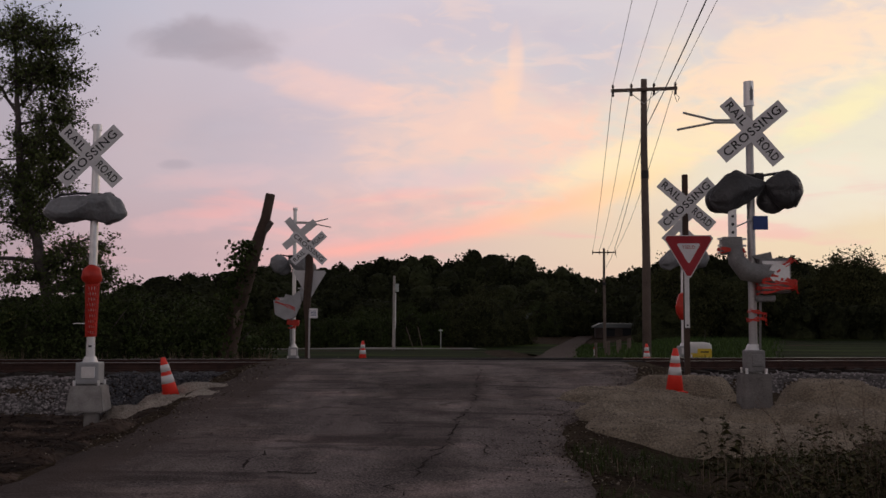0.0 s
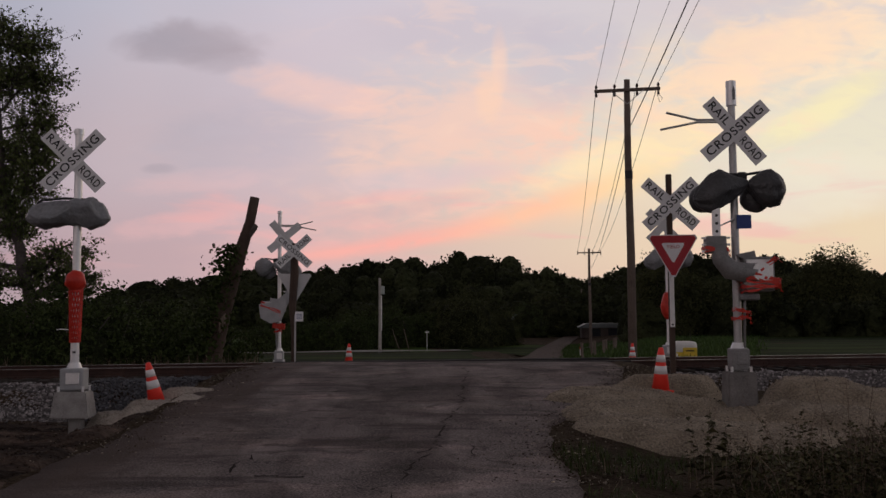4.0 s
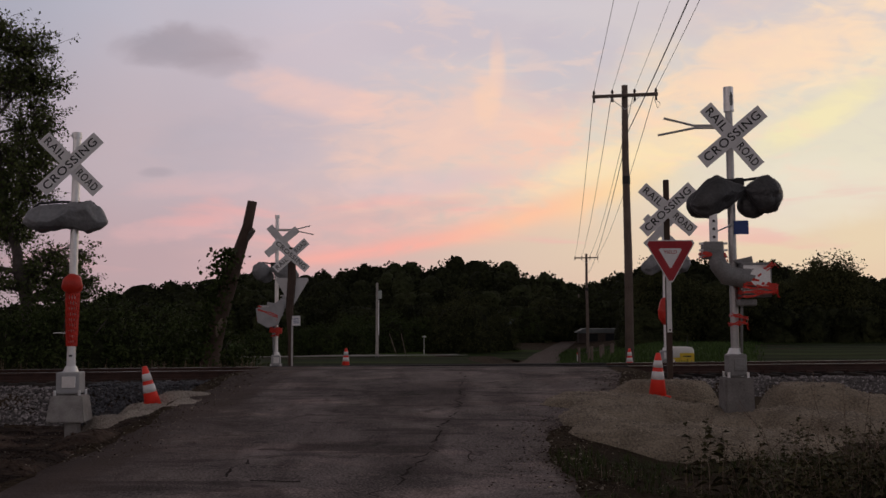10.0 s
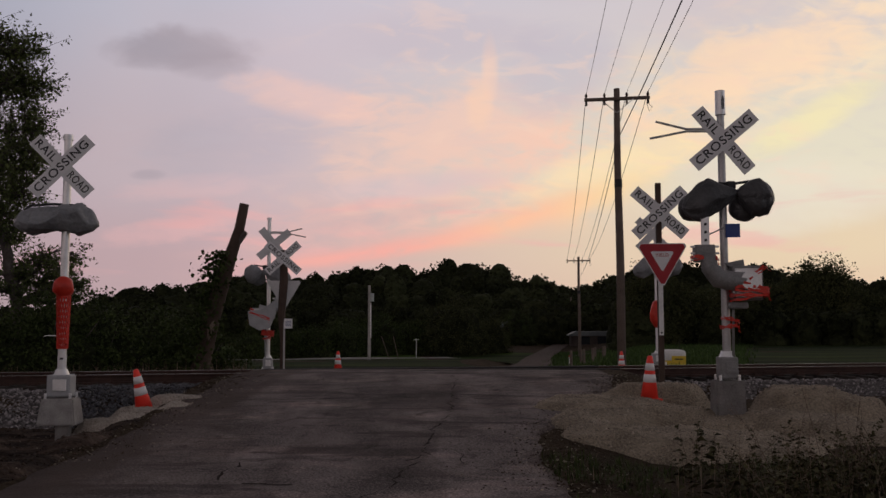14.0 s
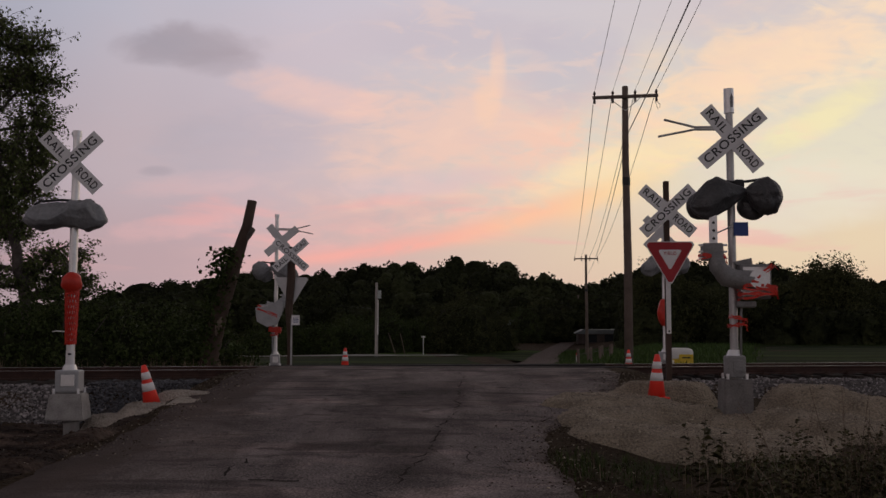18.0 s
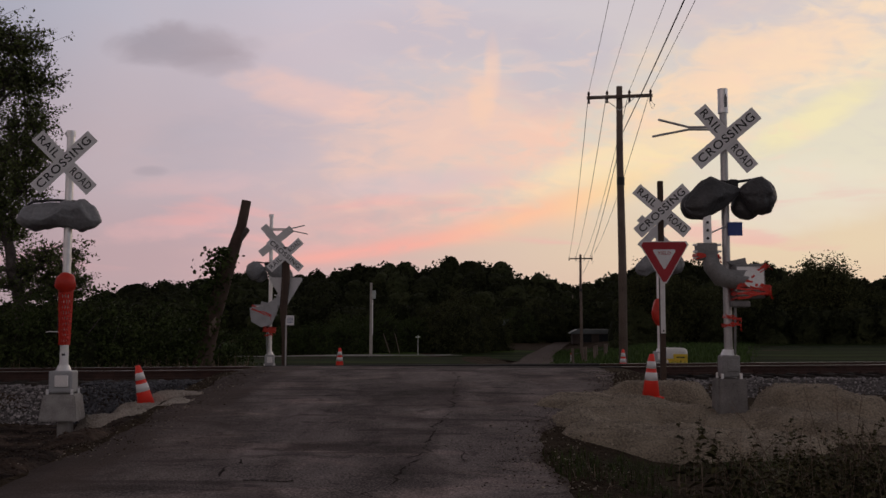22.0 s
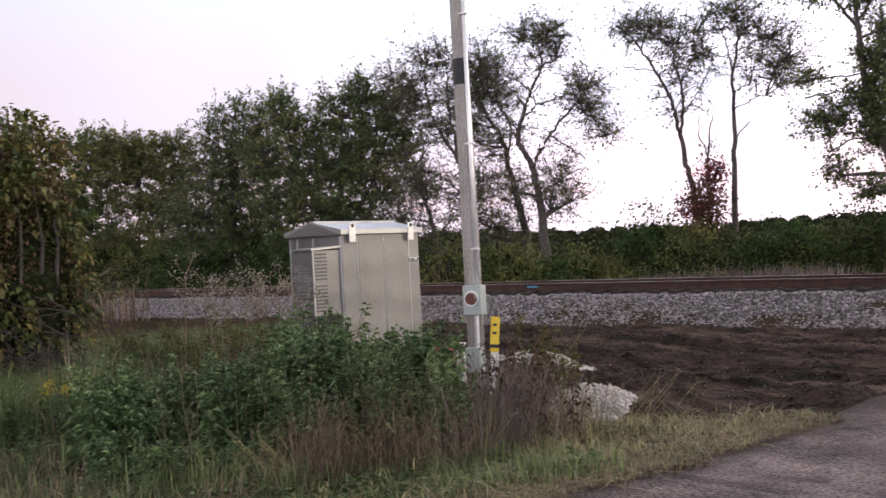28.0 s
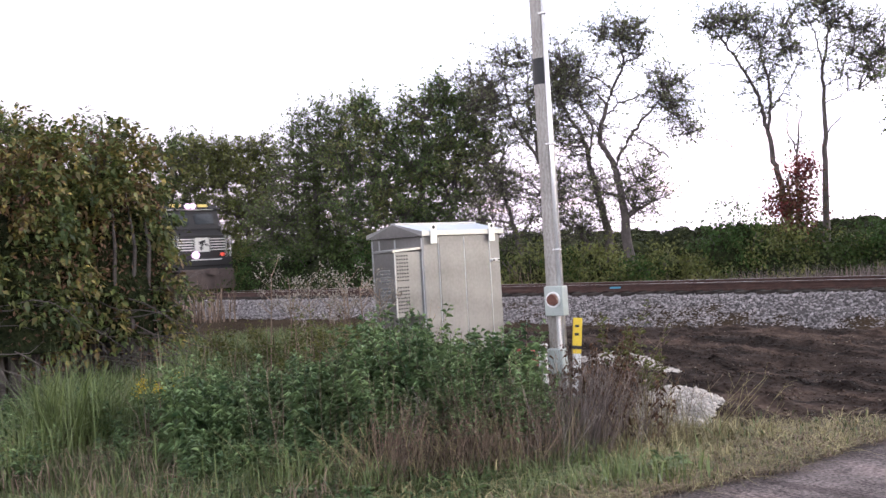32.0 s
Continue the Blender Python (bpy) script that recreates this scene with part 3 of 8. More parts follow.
def pipe(pts, radii, n=8):
    return tube(bmesh.new(), pts, radii, n)


def prism(pts, depth, m=Matrix()):
    """A flat outline in x and z, extruded along y by depth about y = 0."""
    bm = bmesh.new()
    a = [bm.verts.new(m @ Vector((x, -depth / 2, z))) for x, z in pts]
    b = [bm.verts.new(m @ Vector((x, depth / 2, z))) for x, z in pts]
    bm.faces.new(a)
    bm.faces.new(b[::-1])
    for i in range(len(pts)):
        j = (i + 1) % len(pts)
        bm.faces.new((a[i], b[i], b[j], a[j]))
    return bm


def fast_mesh(name, V, tris=None, quads=None, smooth=False):
    """A large mesh straight from arrays."""
    me = bpy.data.meshes.new(name)
    V = np.asarray(V, np.float32)
    loops, starts, k = [], [], 0
    for arr, c in ((quads, 4), (tris, 3)):
        if arr is not None and len(arr):
            arr = np.asarray(arr, np.int32)
            loops.append(arr.ravel())
            starts.append(k + np.arange(len(arr), dtype=np.int32) * c)
            k += arr.size
    loops, starts = np.concatenate(loops), np.concatenate(starts)
    me.vertices.add(len(V))
    me.vertices.foreach_set("co", V.ravel())
    me.loops.add(len(loops))
    me.loops.foreach_set("vertex_index", loops)
    me.polygons.add(len(starts))
    me.polygons.foreach_set("loop_start", starts)
    if smooth:
        me.polygons.foreach_set("use_smooth", np.ones(len(starts), bool))
    me.update(calc_edges=True)
    me.validate()
    return me


def unit(v):
    return v / (np.linalg.norm(v, axis=-1, keepdims=True) + 1e-9)


def leaves(P, size, rng, width=0.55, up=0.0, jitter=0.35):
    """Folded diamond leaves at the points P: arrays of vertices and triangles."""
    n = len(P)
    a = rng.normal(size=(n, 3))
    a[:, 2] += up
    a = unit(a)
    b = unit(np.cross(a, rng.normal(size=(n, 3))))
    c = np.cross(a, b)
    s = size * (1 + jitter * rng.uniform(-1, 1, (n, 1)))
    V = np.empty((n, 4, 3))
    V[:, 0] = P - a * s * 0.5
    V[:, 1] = P + b * s * 0.5 * width + c * s * 0.1
    V[:, 2] = P + a * s * 0.5
    V[:, 3] = P - b * s * 0.5 * width + c * s * 0.1
    o = np.arange(n)[:, None] * 4
    T = np.concatenate([o + [0, 1, 2], o + [0, 2, 3]])
    return V.reshape(-1, 3), T


def sprays(P, D, size, rng, width=0.36, droop=0.3, jitter=0.35):
    """Leaves that start at P, point along D and bend down at their tips."""
    n = len(P)
    a = unit(D + rng.normal(0, 0.18, (n, 3)))
    b = unit(np.cross(a, np.array([0, 0, 1.0]) + rng.normal(0, 0.35, (n, 3))))
    c = np.cross(b, a)
    s = size * (1 + jitter * rng.uniform(-1, 1, (n, 1)))
    V = np.empty((n, 4, 3))
    V[:, 0] = P
    V[:, 1] = P + a * s * 0.45 + b * s * 0.5 * width + c * s * 0.07
    V[:, 2] = P + a * s - np.array([0, 0, 1.0]) * s * droop
    V[:, 3] = P + a * s * 0.45 - b * s * 0.5 * width + c * s * 0.07
    o = np.arange(n)[:, None] * 4
    return V.reshape(-1, 3), np.concatenate([o + [0, 1, 2], o + [0, 2, 3]])


def blades(P, height, rng, width=0.006, lean=0.45, jitter=0.4):
    """Bent grass blades rooted at P."""
    n = len(P)
    h = height * (1 + jitter * rng.uniform(-1, 1, n))
    t = rng.uniform(0, 2 * math.pi, n)
    ln = np.abs(rng.normal(0, lean, n))
    d = np.stack([np.cos(t), np.sin(t), np.zeros(n)], 1)
    s = np.stack([-np.sin(t), np.cos(t), np.zeros(n)], 1) * (width * (1 + 0.4 * rng.uniform(-1, 1, n)))[:, None]
    z = np.array([0, 0, 1.0])
    mid = P + z * (h * 0.55)[:, None] + d * (h * ln * 0.3)[:, None]
    tip = P + z * (h * (1 - 0.25 * np.minimum(ln, 1.5)))[:, None] + d * (h * ln)[:, None]
    V = np.stack([P - s, P + s, mid + s * 0.8, mid - s * 0.8, tip], 1)
    o = np.arange(n)[:, None] * 5
    T = np.concatenate([o + [0, 1, 2], o + [0, 2, 3], o + [3, 2, 4]])
    return V.reshape(-1, 3), T


def merge(*sets):
    V, T, k = [], [], 0
    for v, t in sets:
        V.append(v)
        T.append(t + k)
        k += len(v)
    return np.concatenate(V), np.concatenate(T)


_ROCK = np.array([(1, 0, 0), (-1, 0, 0), (0, 1, 0), (0, -1, 0), (0, 0, 1), (0, 0, -1)], float)
_ROCKT = np.array([(0, 2, 4), (2, 1, 4), (1, 3, 4), (3, 0, 4), (2, 0, 5), (1, 2, 5), (3, 1, 5), (0, 3, 5)])


def stones(P, size, rng, flat=0.75):
    """Angular stones at the points P."""
    n = len(P)
    s = size * np.exp(rng.normal(0, 0.3, (n, 1, 1)))
    V = _ROCK[None] * rng.uniform(0.55, 1.2, (n, 6, 1)) + rng.normal(0, 0.18, (n, 6, 3))
    q = unit(rng.normal(size=(n, 4)))
    w, x, y, z = q.T
    R = np.stack([np.stack([1 - 2 * (y * y + z * z), 2 * (x * y - z * w), 2 * (x * z + y * w)], -1),
                  np.stack([2 * (x * y + z * w), 1 - 2 * (x * x + z * z), 2 * (y * z - x * w)], -1),
                  np.stack([2 * (x * z - y * w), 2 * (y * z + x * w), 1 - 2 * (x * x + y * y)], -1)], 1)
    V = np.einsum("nij,nkj->nki", R, V) * s * 0.5
    V[:, :, 2] *= flat
    V = V + P[:, None, :]
    T = (_ROCKT[None] + np.arange(n)[:, None, None] * 6).reshape(-1, 3)
    return V.reshape(-1, 3), T


def vnoise(x, y, scale, seed=0):
    """Smooth value noise in 0..1 on arrays."""
    x, y = np.asarray(x, float) / scale, np.asarray(y, float) / scale
    i, j = np.floor(x), np.floor(y)
    u, v = x - i, y - j
    u, v = u * u * (3 - 2 * u), v * v * (3 - 2 * v)

    def h(a, b):
        s = np.sin(a * 127.1 + b * 311.7 + seed * 74.7) * 43758.5453
        return s - np.floor(s)

    return (h(i, j) * (1 - u) + h(i + 1, j) * u) * (1 - v) + (h(i, j + 1) * (1 - u) + h(i + 1, j + 1) * u) * v


def fbm(x, y, scale, seed=0):
    return vnoise(x, y, scale, seed) * 0.55 + vnoise(x, y, scale * 0.45, seed + 3) * 0.3 + vnoise(x, y, scale * 0.2, seed + 7) * 0.15


def sstep(a, b, v):
    t = np.clip((np.asarray(v, float) - a) / (b - a), 0, 1)
    return t * t * (3 - 2 * t)


def letters(text, size):
    """The text as a flat mesh, in x and z, reading along x."""
    cu = bpy.data.curves.new("lettering", "FONT")
    cu.body, cu.size, cu.align_x, cu.align_y, cu.extrude = text, size, "CENTER", "CENTER", 0.001
    cu.space_character = 1.12
    cu.offset = size * 0.012
    ob = bpy.data.objects.new("lettering", cu)
    scene.collection.objects.link(ob)
    me = bpy.data.meshes.new_from_object(ob.evaluated_get(bpy.context.evaluated_depsgraph_get()))
    bpy.data.objects.remove(ob)
    bpy.data.curves.remove(cu)
    me.transform(pose(0, 0, 0, 90))
    return me


# ---------------------------------------------------------------- the lie of the land
TRACK = Vector((-0.108, 21.574))           # a point of the track's centre line
TDIR = Vector((0.98965, 0.14350))        # its direction, towards the east
TNOR = Vector((-0.14350, 0.98965))       # and across it, away from the first view
TANG = 8.25                              # degrees of the track from the x axis
RAIL_Z = 0.60


def track_at(s, q, z=0.0):
    p = TRACK + TDIR * s + TNOR * q
    return (p.x, p.y, z)


def across(x, y):
    return (x - TRACK.x) * TNOR.x + (y - TRACK.y) * TNOR.y


def along(x, y):
    return (x - TRACK.x) * TDIR.x + (y - TRACK.y) * TDIR.y


def road_z(y):
    y = np.asarray(y, float)
    near = 0.595 * np.clip((y - 8) / 11.0, 0, 1) ** 1.3
    far = np.interp(y, (21.6, 22.6, 24, 27, 34, 45, 65, 100, 150, 220, 300), (0.595, 0.55, 0.44, 0.20, -0.14, -0.65, -1.35, -2.0, -2.0, -1.6, -0.6))
    return np.where(y < 21.6, near, far)


def road_mid(y):
    y = np.asarray(y, float)
    return -1.30 - 0.02 * np.clip(7.2 - y, 0, 12) + 1.42 * sstep(10, 20, y) + np.interp(y, (23, 34, 40, 50, 65, 100, 150, 220, 300), (0, 2.7, 4.2, 5.9, 7.7, 12.6, 22.0, 35.0, 50.0))


def road_half(y):
    y = np.asarray(y, float)
    return 2.75 + 0.02 * np.clip(7.2 - y, 0, 12) + 1.15 * sstep(11, 19, y) - 2.48 * sstep(23, 42, y)


def land_z(x, y):
    x, y = np.asarray(x, float), np.asarray(y, float)
    q = across(x, y)
    r = np.hypot(x, y)
    z = -0.25 + 0.12 * (fbm(x, y, 5.0, 1) - 0.5)
    z = z + 0.25 * sstep(1.5, 4.5, x) * (q < 0)
    z = np.where(q > 3, -0.3 + 0.2 * (fbm(x, y, 7.0, 2) - 0.5) - 1.7 * sstep(24, 75, q) * (1 - 0.75 * sstep(0.17, 0.25, x / np.maximum(y, 5.0))) + 0.7 * sstep(95, 190, r) * (q > 0) * (1 - 0.75 * sstep(0.17, 0.25, x / np.maximum(y, 5.0))) + 9.0 * sstep(190, 330, r) * (fbm(x, y, 160, 9) + 0.25) * sstep(-220, 60, y) * (0.12 + 0.88 * sstep(-170, -60, x)), z)
    bed = 0.27 * np.ones_like(q)
    z = np.maximum(z, bed - np.maximum(np.abs(q) - 1.75, 0) * 0.36) if np.ndim(q) else max(z, bed - max(abs(q) - 1.75, 0) * 0.36)
    d = np.abs(x - road_mid(y)) - road_half(y)
    left = x < road_mid(y)
    k = 1 - sstep(np.where(left, 0.08, 0.3), np.where(left, 1.1, 1.8) + 0.02 * np.maximum(y - 30, 0), d)
    return z * (1 - k) + (road_z(y) - 0.035 * sstep(0.3, -0.3, d)) * k


def axis(lo, hi, step, far, grow=1.16):
    a = list(np.arange(lo, hi + 1e-6, step))
    for sgn, edge in ((1, hi), (-1, lo)):
        s, p = step, edge
        while abs(p) < far:
            s *= grow
            p += sgn * s
            a.append(p)
    return np.array(sorted(a))


def grid(name, xs, ys, zf, material, smooth=True):
    X, Y = np.meshgrid(xs, ys)
    Z = zf(X, Y)
    V = np.stack([X, Y, Z], -1).reshape(-1, 3)
    nx, ny = len(xs), len(ys)
    i = (np.arange(ny - 1)[:, None] * nx + np.arange(nx - 1)[None]).ravel()
    Q = np.stack([i, i + 1, i + 1 + nx, i + nx], 1)
    return link(name, fast_mesh(name, V, quads=Q, smooth=smooth), material)


tagged(grid("ground", axis(-26, 14, 0.3, 2600), axis(-3, 44, 0.3, 2600), land_z, M_GROUND),
       "rough grassy land falling away behind the railway", "ground", kind="structure")


def strip(name, ys, left, right, n, zf, material, lift):
    """A sheet between two edges that are functions of y."""
    V = []
    for y in ys:
        a, b = float(left(y)), float(right(y))
        for k in range(n + 1):
            x = a + (b - a) * k / n + (0.05 if k == 0 else -0.05 if k == n else 0.0)
            x = a + 0.09 if k == 1 else b - 0.09 if k == n - 1 else x
            V.append((x, y, float(zf(x, y)) + lift - (0.07 if k in (0, n) else 0.0)))
    nx = n + 1
    i = (np.arange(len(ys) - 1)[:, None] * nx + np.arange(n)[None]).ravel()
    return link(name, fast_mesh(name, np.array(V), quads=np.stack([i, i + 1, i + 1 + nx, i + nx], 1), smooth=True), material)


def edge_wave(y, k):
    return 0.05 * math.sin(y * 1.1 + k) + 0.045 * math.sin(y * 3.3 + 2 * k) + 0.03 * math.sin(y * 9.1 + k)


def road_surface(x, y):
    return float(road_z(y)) + 0.012 * float(fbm(np.array([x]), np.array([y]), 1.6, 5)[0] - 0.5) - 0.0006 * min(abs(x + 1), 8.0) ** 2 + 0.22 * float(sstep(28, 60, y))


tagged(strip("road", np.concatenate([np.arange(-12, 26, 0.25), np.arange(26, 60, 1.5), np.arange(60, 300, 8)]),
             lambda y: road_mid(y) - road_half(y) + edge_wave(y, 1), lambda y: road_mid(y) + road_half(y) + edge_wave(y, 4), 26, road_surface, M_ASPHALT, 0.012),
       "worn cracked dark asphalt lane climbing to the crossing", "road", kind="structure")


def side_road(x, y):
    return float(land_z(np.array([x]), np.array([y]))[0])


def side_strip(name, q0, q1, s0, s1, material, lift, label, cat, n=6, step=2.0):
    V = []
    ss = np.arange(s0, s1 + 0.1, step)
    for s in ss:
        for k in range(n + 1):
            p = track_at(s, q0 + (q1 - q0) * k / n)
            V.append((p[0], p[1], side_road(p[0], p[1]) + lift))
    nx = n + 1
    i = (np.arange(len(ss) - 1)[:, None] * nx + np.arange(n)[None]).ravel()
    return tagged(link(name, fast_mesh(name, np.array(V), quads=np.stack([i, i + nx, i + 1 + nx, i + 1], 1), smooth=True), material), label, cat, kind="structure")


side_strip("side_road", 67.0, 74.5, -70, 15.0, M_FARROAD, 0.36, "pale asphalt side road beyond the railway", "road")
side_strip("lawn", 74.5, 125.0, -70, 13.0, M_LAWN, 0.16, "mown green verge behind the side road", "lawn")
side_strip("verge", 6.5, 66.0, -60, 9.0, M_FIELD, 0.04, "short grass between track and side road", "lawn")
side_strip("field", 7.0, 95.0, 14, 150, M_FIELD, 0.05, "green hay field behind the railway", "field", step=4.0)


# crack filler lines on the asphalt
def crack(pts, w, seed):
    rng = np.random.default_rng(seed)
    fine = []
    for (x0, y0), (x1, y1) in zip(pts[:-1], pts[1:]):
        n = max(2, int(math.hypot(x1 - x0, y1 - y0) / 0.12))
        for k in range(n):
            t = k / n
            fine.append((x0 + (x1 - x0) * t + rng.normal(0, 0.05), y0 + (y1 - y0) * t + rng.normal(0, 0.04)))
    V, Q = [], []
    for i, (x, y) in enumerate(fine):
        a = fine[max(i - 1, 0)]
        b = fine[min(i + 1, len(fine) - 1)]
        d = Vector((b[0] - a[0], b[1] - a[1])).normalized()
        h = w * rng.uniform(0.15, 1.5) ** 1.4 * 0.5
        for s in (-1, 1):
            px, py = x - d.y * h * s, y + d.x * h * s
            V.append((px, py, road_surface(px, py) + 0.0165))
        if i:
            Q.append((2 * i - 2, 2 * i - 1, 2 * i + 1, 2 * i))
    return tagged(link("crack", fast_mesh("crack", np.array(V), quads=np.array(Q)), M_SEAL), "dark tar-filled crack in the asphalt", "crack", kind="structure")


crack([(-0.3, 9.15), (-0.22, 9.7), (-0.05, 10.4), (0.12, 11.6), (0.16, 12.5), (0.42, 13.8), (0.55, 15.4), (0.66, 17.2), (0.75, 18.6)], 0.024, 1)
crack([(-3.2, 15.5), (-1.5, 15.8), (0.5, 15.95), (2.2, 16.1)], 0.025, 2)
crack([(-2.1, 9.7), (-1.95, 10.05), (-1.9, 10.7)], 0.035, 3)
crack([(-1.7, 9.45), (-1.3, 9.38), (-1.0, 9.4)], 0.03, 4)
crack([(0.1, 11.6), (0.5, 11.0), (0.62, 10.2), (1.1, 9.8)], 0.012, 7)
crack([(-0.3, 9.1), (-0.42, 8.8), (-0.36, 8.3)], 0.02, 8)


# ---------------------------------------------------------------- the railway
def build_track():
    top = empty("railway_track", *track_at(0, 0, 0), rz=TANG, label="single railway track with rusty rails on stone ballast", category="railway track", kind="structure")
    prof = [(-0.07, -0.172), (0.07, -0.172), (0.07, -0.158), (0.012, -0.14), (0.012, -0.05), (0.036, -0.036), (0.036, 0.0), (-0.036, 0.0), (-0.036, -0.036), (-0.012, -0.05), (-0.012, -0.14), (-0.07, -0.158)]
    for q in (-0.752, 0.752):
        bm = prism(prof, 1240.0, pose(0, q, RAIL_Z - 0.004, 0, 0, 90))
        rail = part("rail", bm, M_RAIL, top)
        part("rail_head", box(1240, 0.058, 0.006, 0, q, RAIL_Z - 0.002), M_RAILTOP, rail, "steel running surface polished by wheels")
    tie = box(0.22, 2.6, 0.17, bevel=0.012)
    me = bpy.data.meshes.new("sleeper")
    tie.to_mesh(me)
    tie.free()
    plate = bpy.data.meshes.new("tie_plate")
    p = box(0.19, 0.34, 0.018, bevel=0.004)
    B(p, 0.03, 0.03, 0.06, pose(0.05, 0.1, 0.02))
    B(p, 0.03, 0.03, 0.06, pose(-0.05, -0.1, 0.02))
    p.to_mesh(p_me := plate)
    p.free()
    rng = random.Random(4)
    for k in range(-84, 44):
        s = k * 0.53
        if -3.4 < s < 4.6:
            continue
        t = link("sleeper", me, M_TIE, top)
        t.matrix_basis = pose(s + rng.uniform(-0.03, 0.03), rng.uniform(-0.04, 0.04), RAIL_Z - 0.285 + rng.uniform(-0.01, 0.008), 0, 0, rng.uniform(-1.2, 1.2))
        if k % 1 == 0 and -60 < k < 30:
            g = link("tie_plate", plate, M_RAIL, top)
            g.matrix_basis = pose(s, -0.752, RAIL_Z - 0.186)
    # far sleepers, too small to tell apart
    bm = bmesh.new()
    for k in list(range(-420, -84)) + list(range(44, 300)):
        B(bm, 0.22, 2.6, 0.17, pose(k * 0.53, 0, RAIL_Z - 0.285))
    tagged(part("far_sleepers", bm, M_TIE, top), kind="stuff")
    # joint bars with bolts on the near rail
    for s in (-15.7, -9.4, 8.3):
        bar = part("joint_bar", box(0.9, 0.02, 0.09, s, -0.752 - 0.03, RAIL_Z - 0.10, bevel=0.006), M_RAIL, top)
        for j in range(6):
            part("bolt", cyl(0.016, 0.016, 0.03, s - 0.36 + j * 0.144, -0.752 - 0.05, RAIL_Z - 0.10, 90, n=6), M_RAIL, bar)
    # blue paint daubs at a joint
    part("paint_mark", box(0.34, 0.004, 0.05, -17.6, -0.752 - 0.0165, RAIL_Z - 0.085), M_DAUB, top, "daub of blue paint on the rail web")
    for q in (-0.752 - 0.1, -0.752 + 0.1, 0.752 - 0.1, 0.752 + 0.1):
        part("flangeway_strip", box(8.0, 0.09, 0.05, 0.6, q, RAIL_Z - 0.018, bevel=0.008), M_RUBBER, top, "black rubber strip beside the rail")
    return top


build_track()


def bed_z(s, q):
    base = RAIL_Z - 0.285
    return base - np.maximum(np.abs(q) - 1.65, 0) * 0.37


def build_ballast():
    ss = np.concatenate([np.arange(-620, -50, 5.0), np.arange(-50, 24, 0.35), np.arange(24, 620, 5.0)])
    qs = np.arange(-4.1, 4.11, 0.16)
    S, Q = np.meshgrid(ss, qs)
    Z = bed_z(S, Q) + 0.10 * (fbm(S, Q, 0.7, 3) - 0.5)
    gap = sstep(-3.9, -3.3, S) * (1 - sstep(4.6, 5.2, S))
    Z = Z - gap * 0.5
    X = TRACK.x + TDIR.x * S + TNOR.x * Q
    Y = TRACK.y + TDIR.y * S + TNOR.y * Q
    V = np.stack([X, Y, Z], -1).reshape(-1, 3)
    nx, ny = len(ss), len(qs)
    i = (np.arange(ny - 1)[:, None] * nx + np.arange(nx - 1)[None]).ravel()
    ob = tagged(link("ballast", fast_mesh("ballast", V, quads=np.stack([i, i + 1, i + 1 + nx, i + nx], 1)), M_BALLAST), "grey crushed stone ballast shoulder under the rails", "ballast", kind="structure")
    rng = np.random.default_rng(11)
    n = 62000
    s = np.concatenate([rng.uniform(-42, -4.0, n), rng.uniform(5.2, 14, 5000)])
    q = np.concatenate([-np.abs(rng.uniform(0.9, 4.0, n)), rng.uniform(-4.0, -0.9, 5000)])
    z = bed_z(s, q) + 0.10 * (fbm(s, q, 0.7, 3) - 0.5) + 0.012
    P = np.stack([TRACK.x + TDIR.x * s + TNOR.x * q, TRACK.y + TDIR.y * s + TNOR.y * q, z], 1)
    dark = (s > -6.6 + 1.2 * rng.normal(0, 0.6, len(s))) & (s < -3.4) & (q > -3.4)
    V, T = stones(P[~dark], 0.058, rng)
    tagged(link("ballast_stones", fast_mesh("ballast_stones", V, tris=T), M_STONE), "angular grey ballast stones beside the track", "stones", kind="stuff")
    m = 5200
    s, q = -3.5 - 3.4 * rng.random(m) ** 1.3, rng.uniform(-3.5, -0.9, m)
    P = np.stack([TRACK.x + TDIR.x * s + TNOR.x * q, TRACK.y + TDIR.y * s + TNOR.y * q, bed_z(s, q) + 0.04 + 0.05 * fbm(s, q, 0.6, 8)], 1)
    V, T = stones(P, 0.062, rng)
    tagged(link("dark_ballast_stones", fast_mesh("dark_ballast_stones", V, tris=T), M_DARKSTONE), "fresh dark blue-grey stone beside the crossing", "stones", kind="stuff")


build_ballast()


def soil_z(x, y):
    d = sstep(-17.5, -14.5, x) * (1 - sstep(-4.6, -3.7, x)) * sstep(6.3, 7.4, y) * (1 - sstep(-4.2, -3.0, across(x, y)))
    lim = sstep(0.0, 0.8, y - (7.2 + np.clip(-x - 8.5, 0, 9) * 0.55) + 0.8 * (fbm(x, y, 2.0, 4) - 0.5))
    d = d * lim * (1 - 0.8 * np.exp(-((x + 4.3) / 0.8) ** 2 - ((y - 15.0) / 1.0) ** 2))
    v = y - 0.145 * x
    lump = 0.26 * (fbm(x * 0.22, v, 0.75, 6) - 0.45) + 0.17 * (fbm(x, y, 0.30, 8) - 0.5) + 0.08 * np.sin(v * 3.4 + 3 * fbm(x, y, 3.0, 4))
    return land_z(x, y) - 0.07 + d * (0.17 + lump * 0.9)


tagged(grid("turned_soil", np.arange(-18, -3.6, 0.09), np.arange(6.2, 18.4, 0.09), soil_z, M_SOIL), "dark freshly turned soil beside the ballast", "soil", kind="structure")


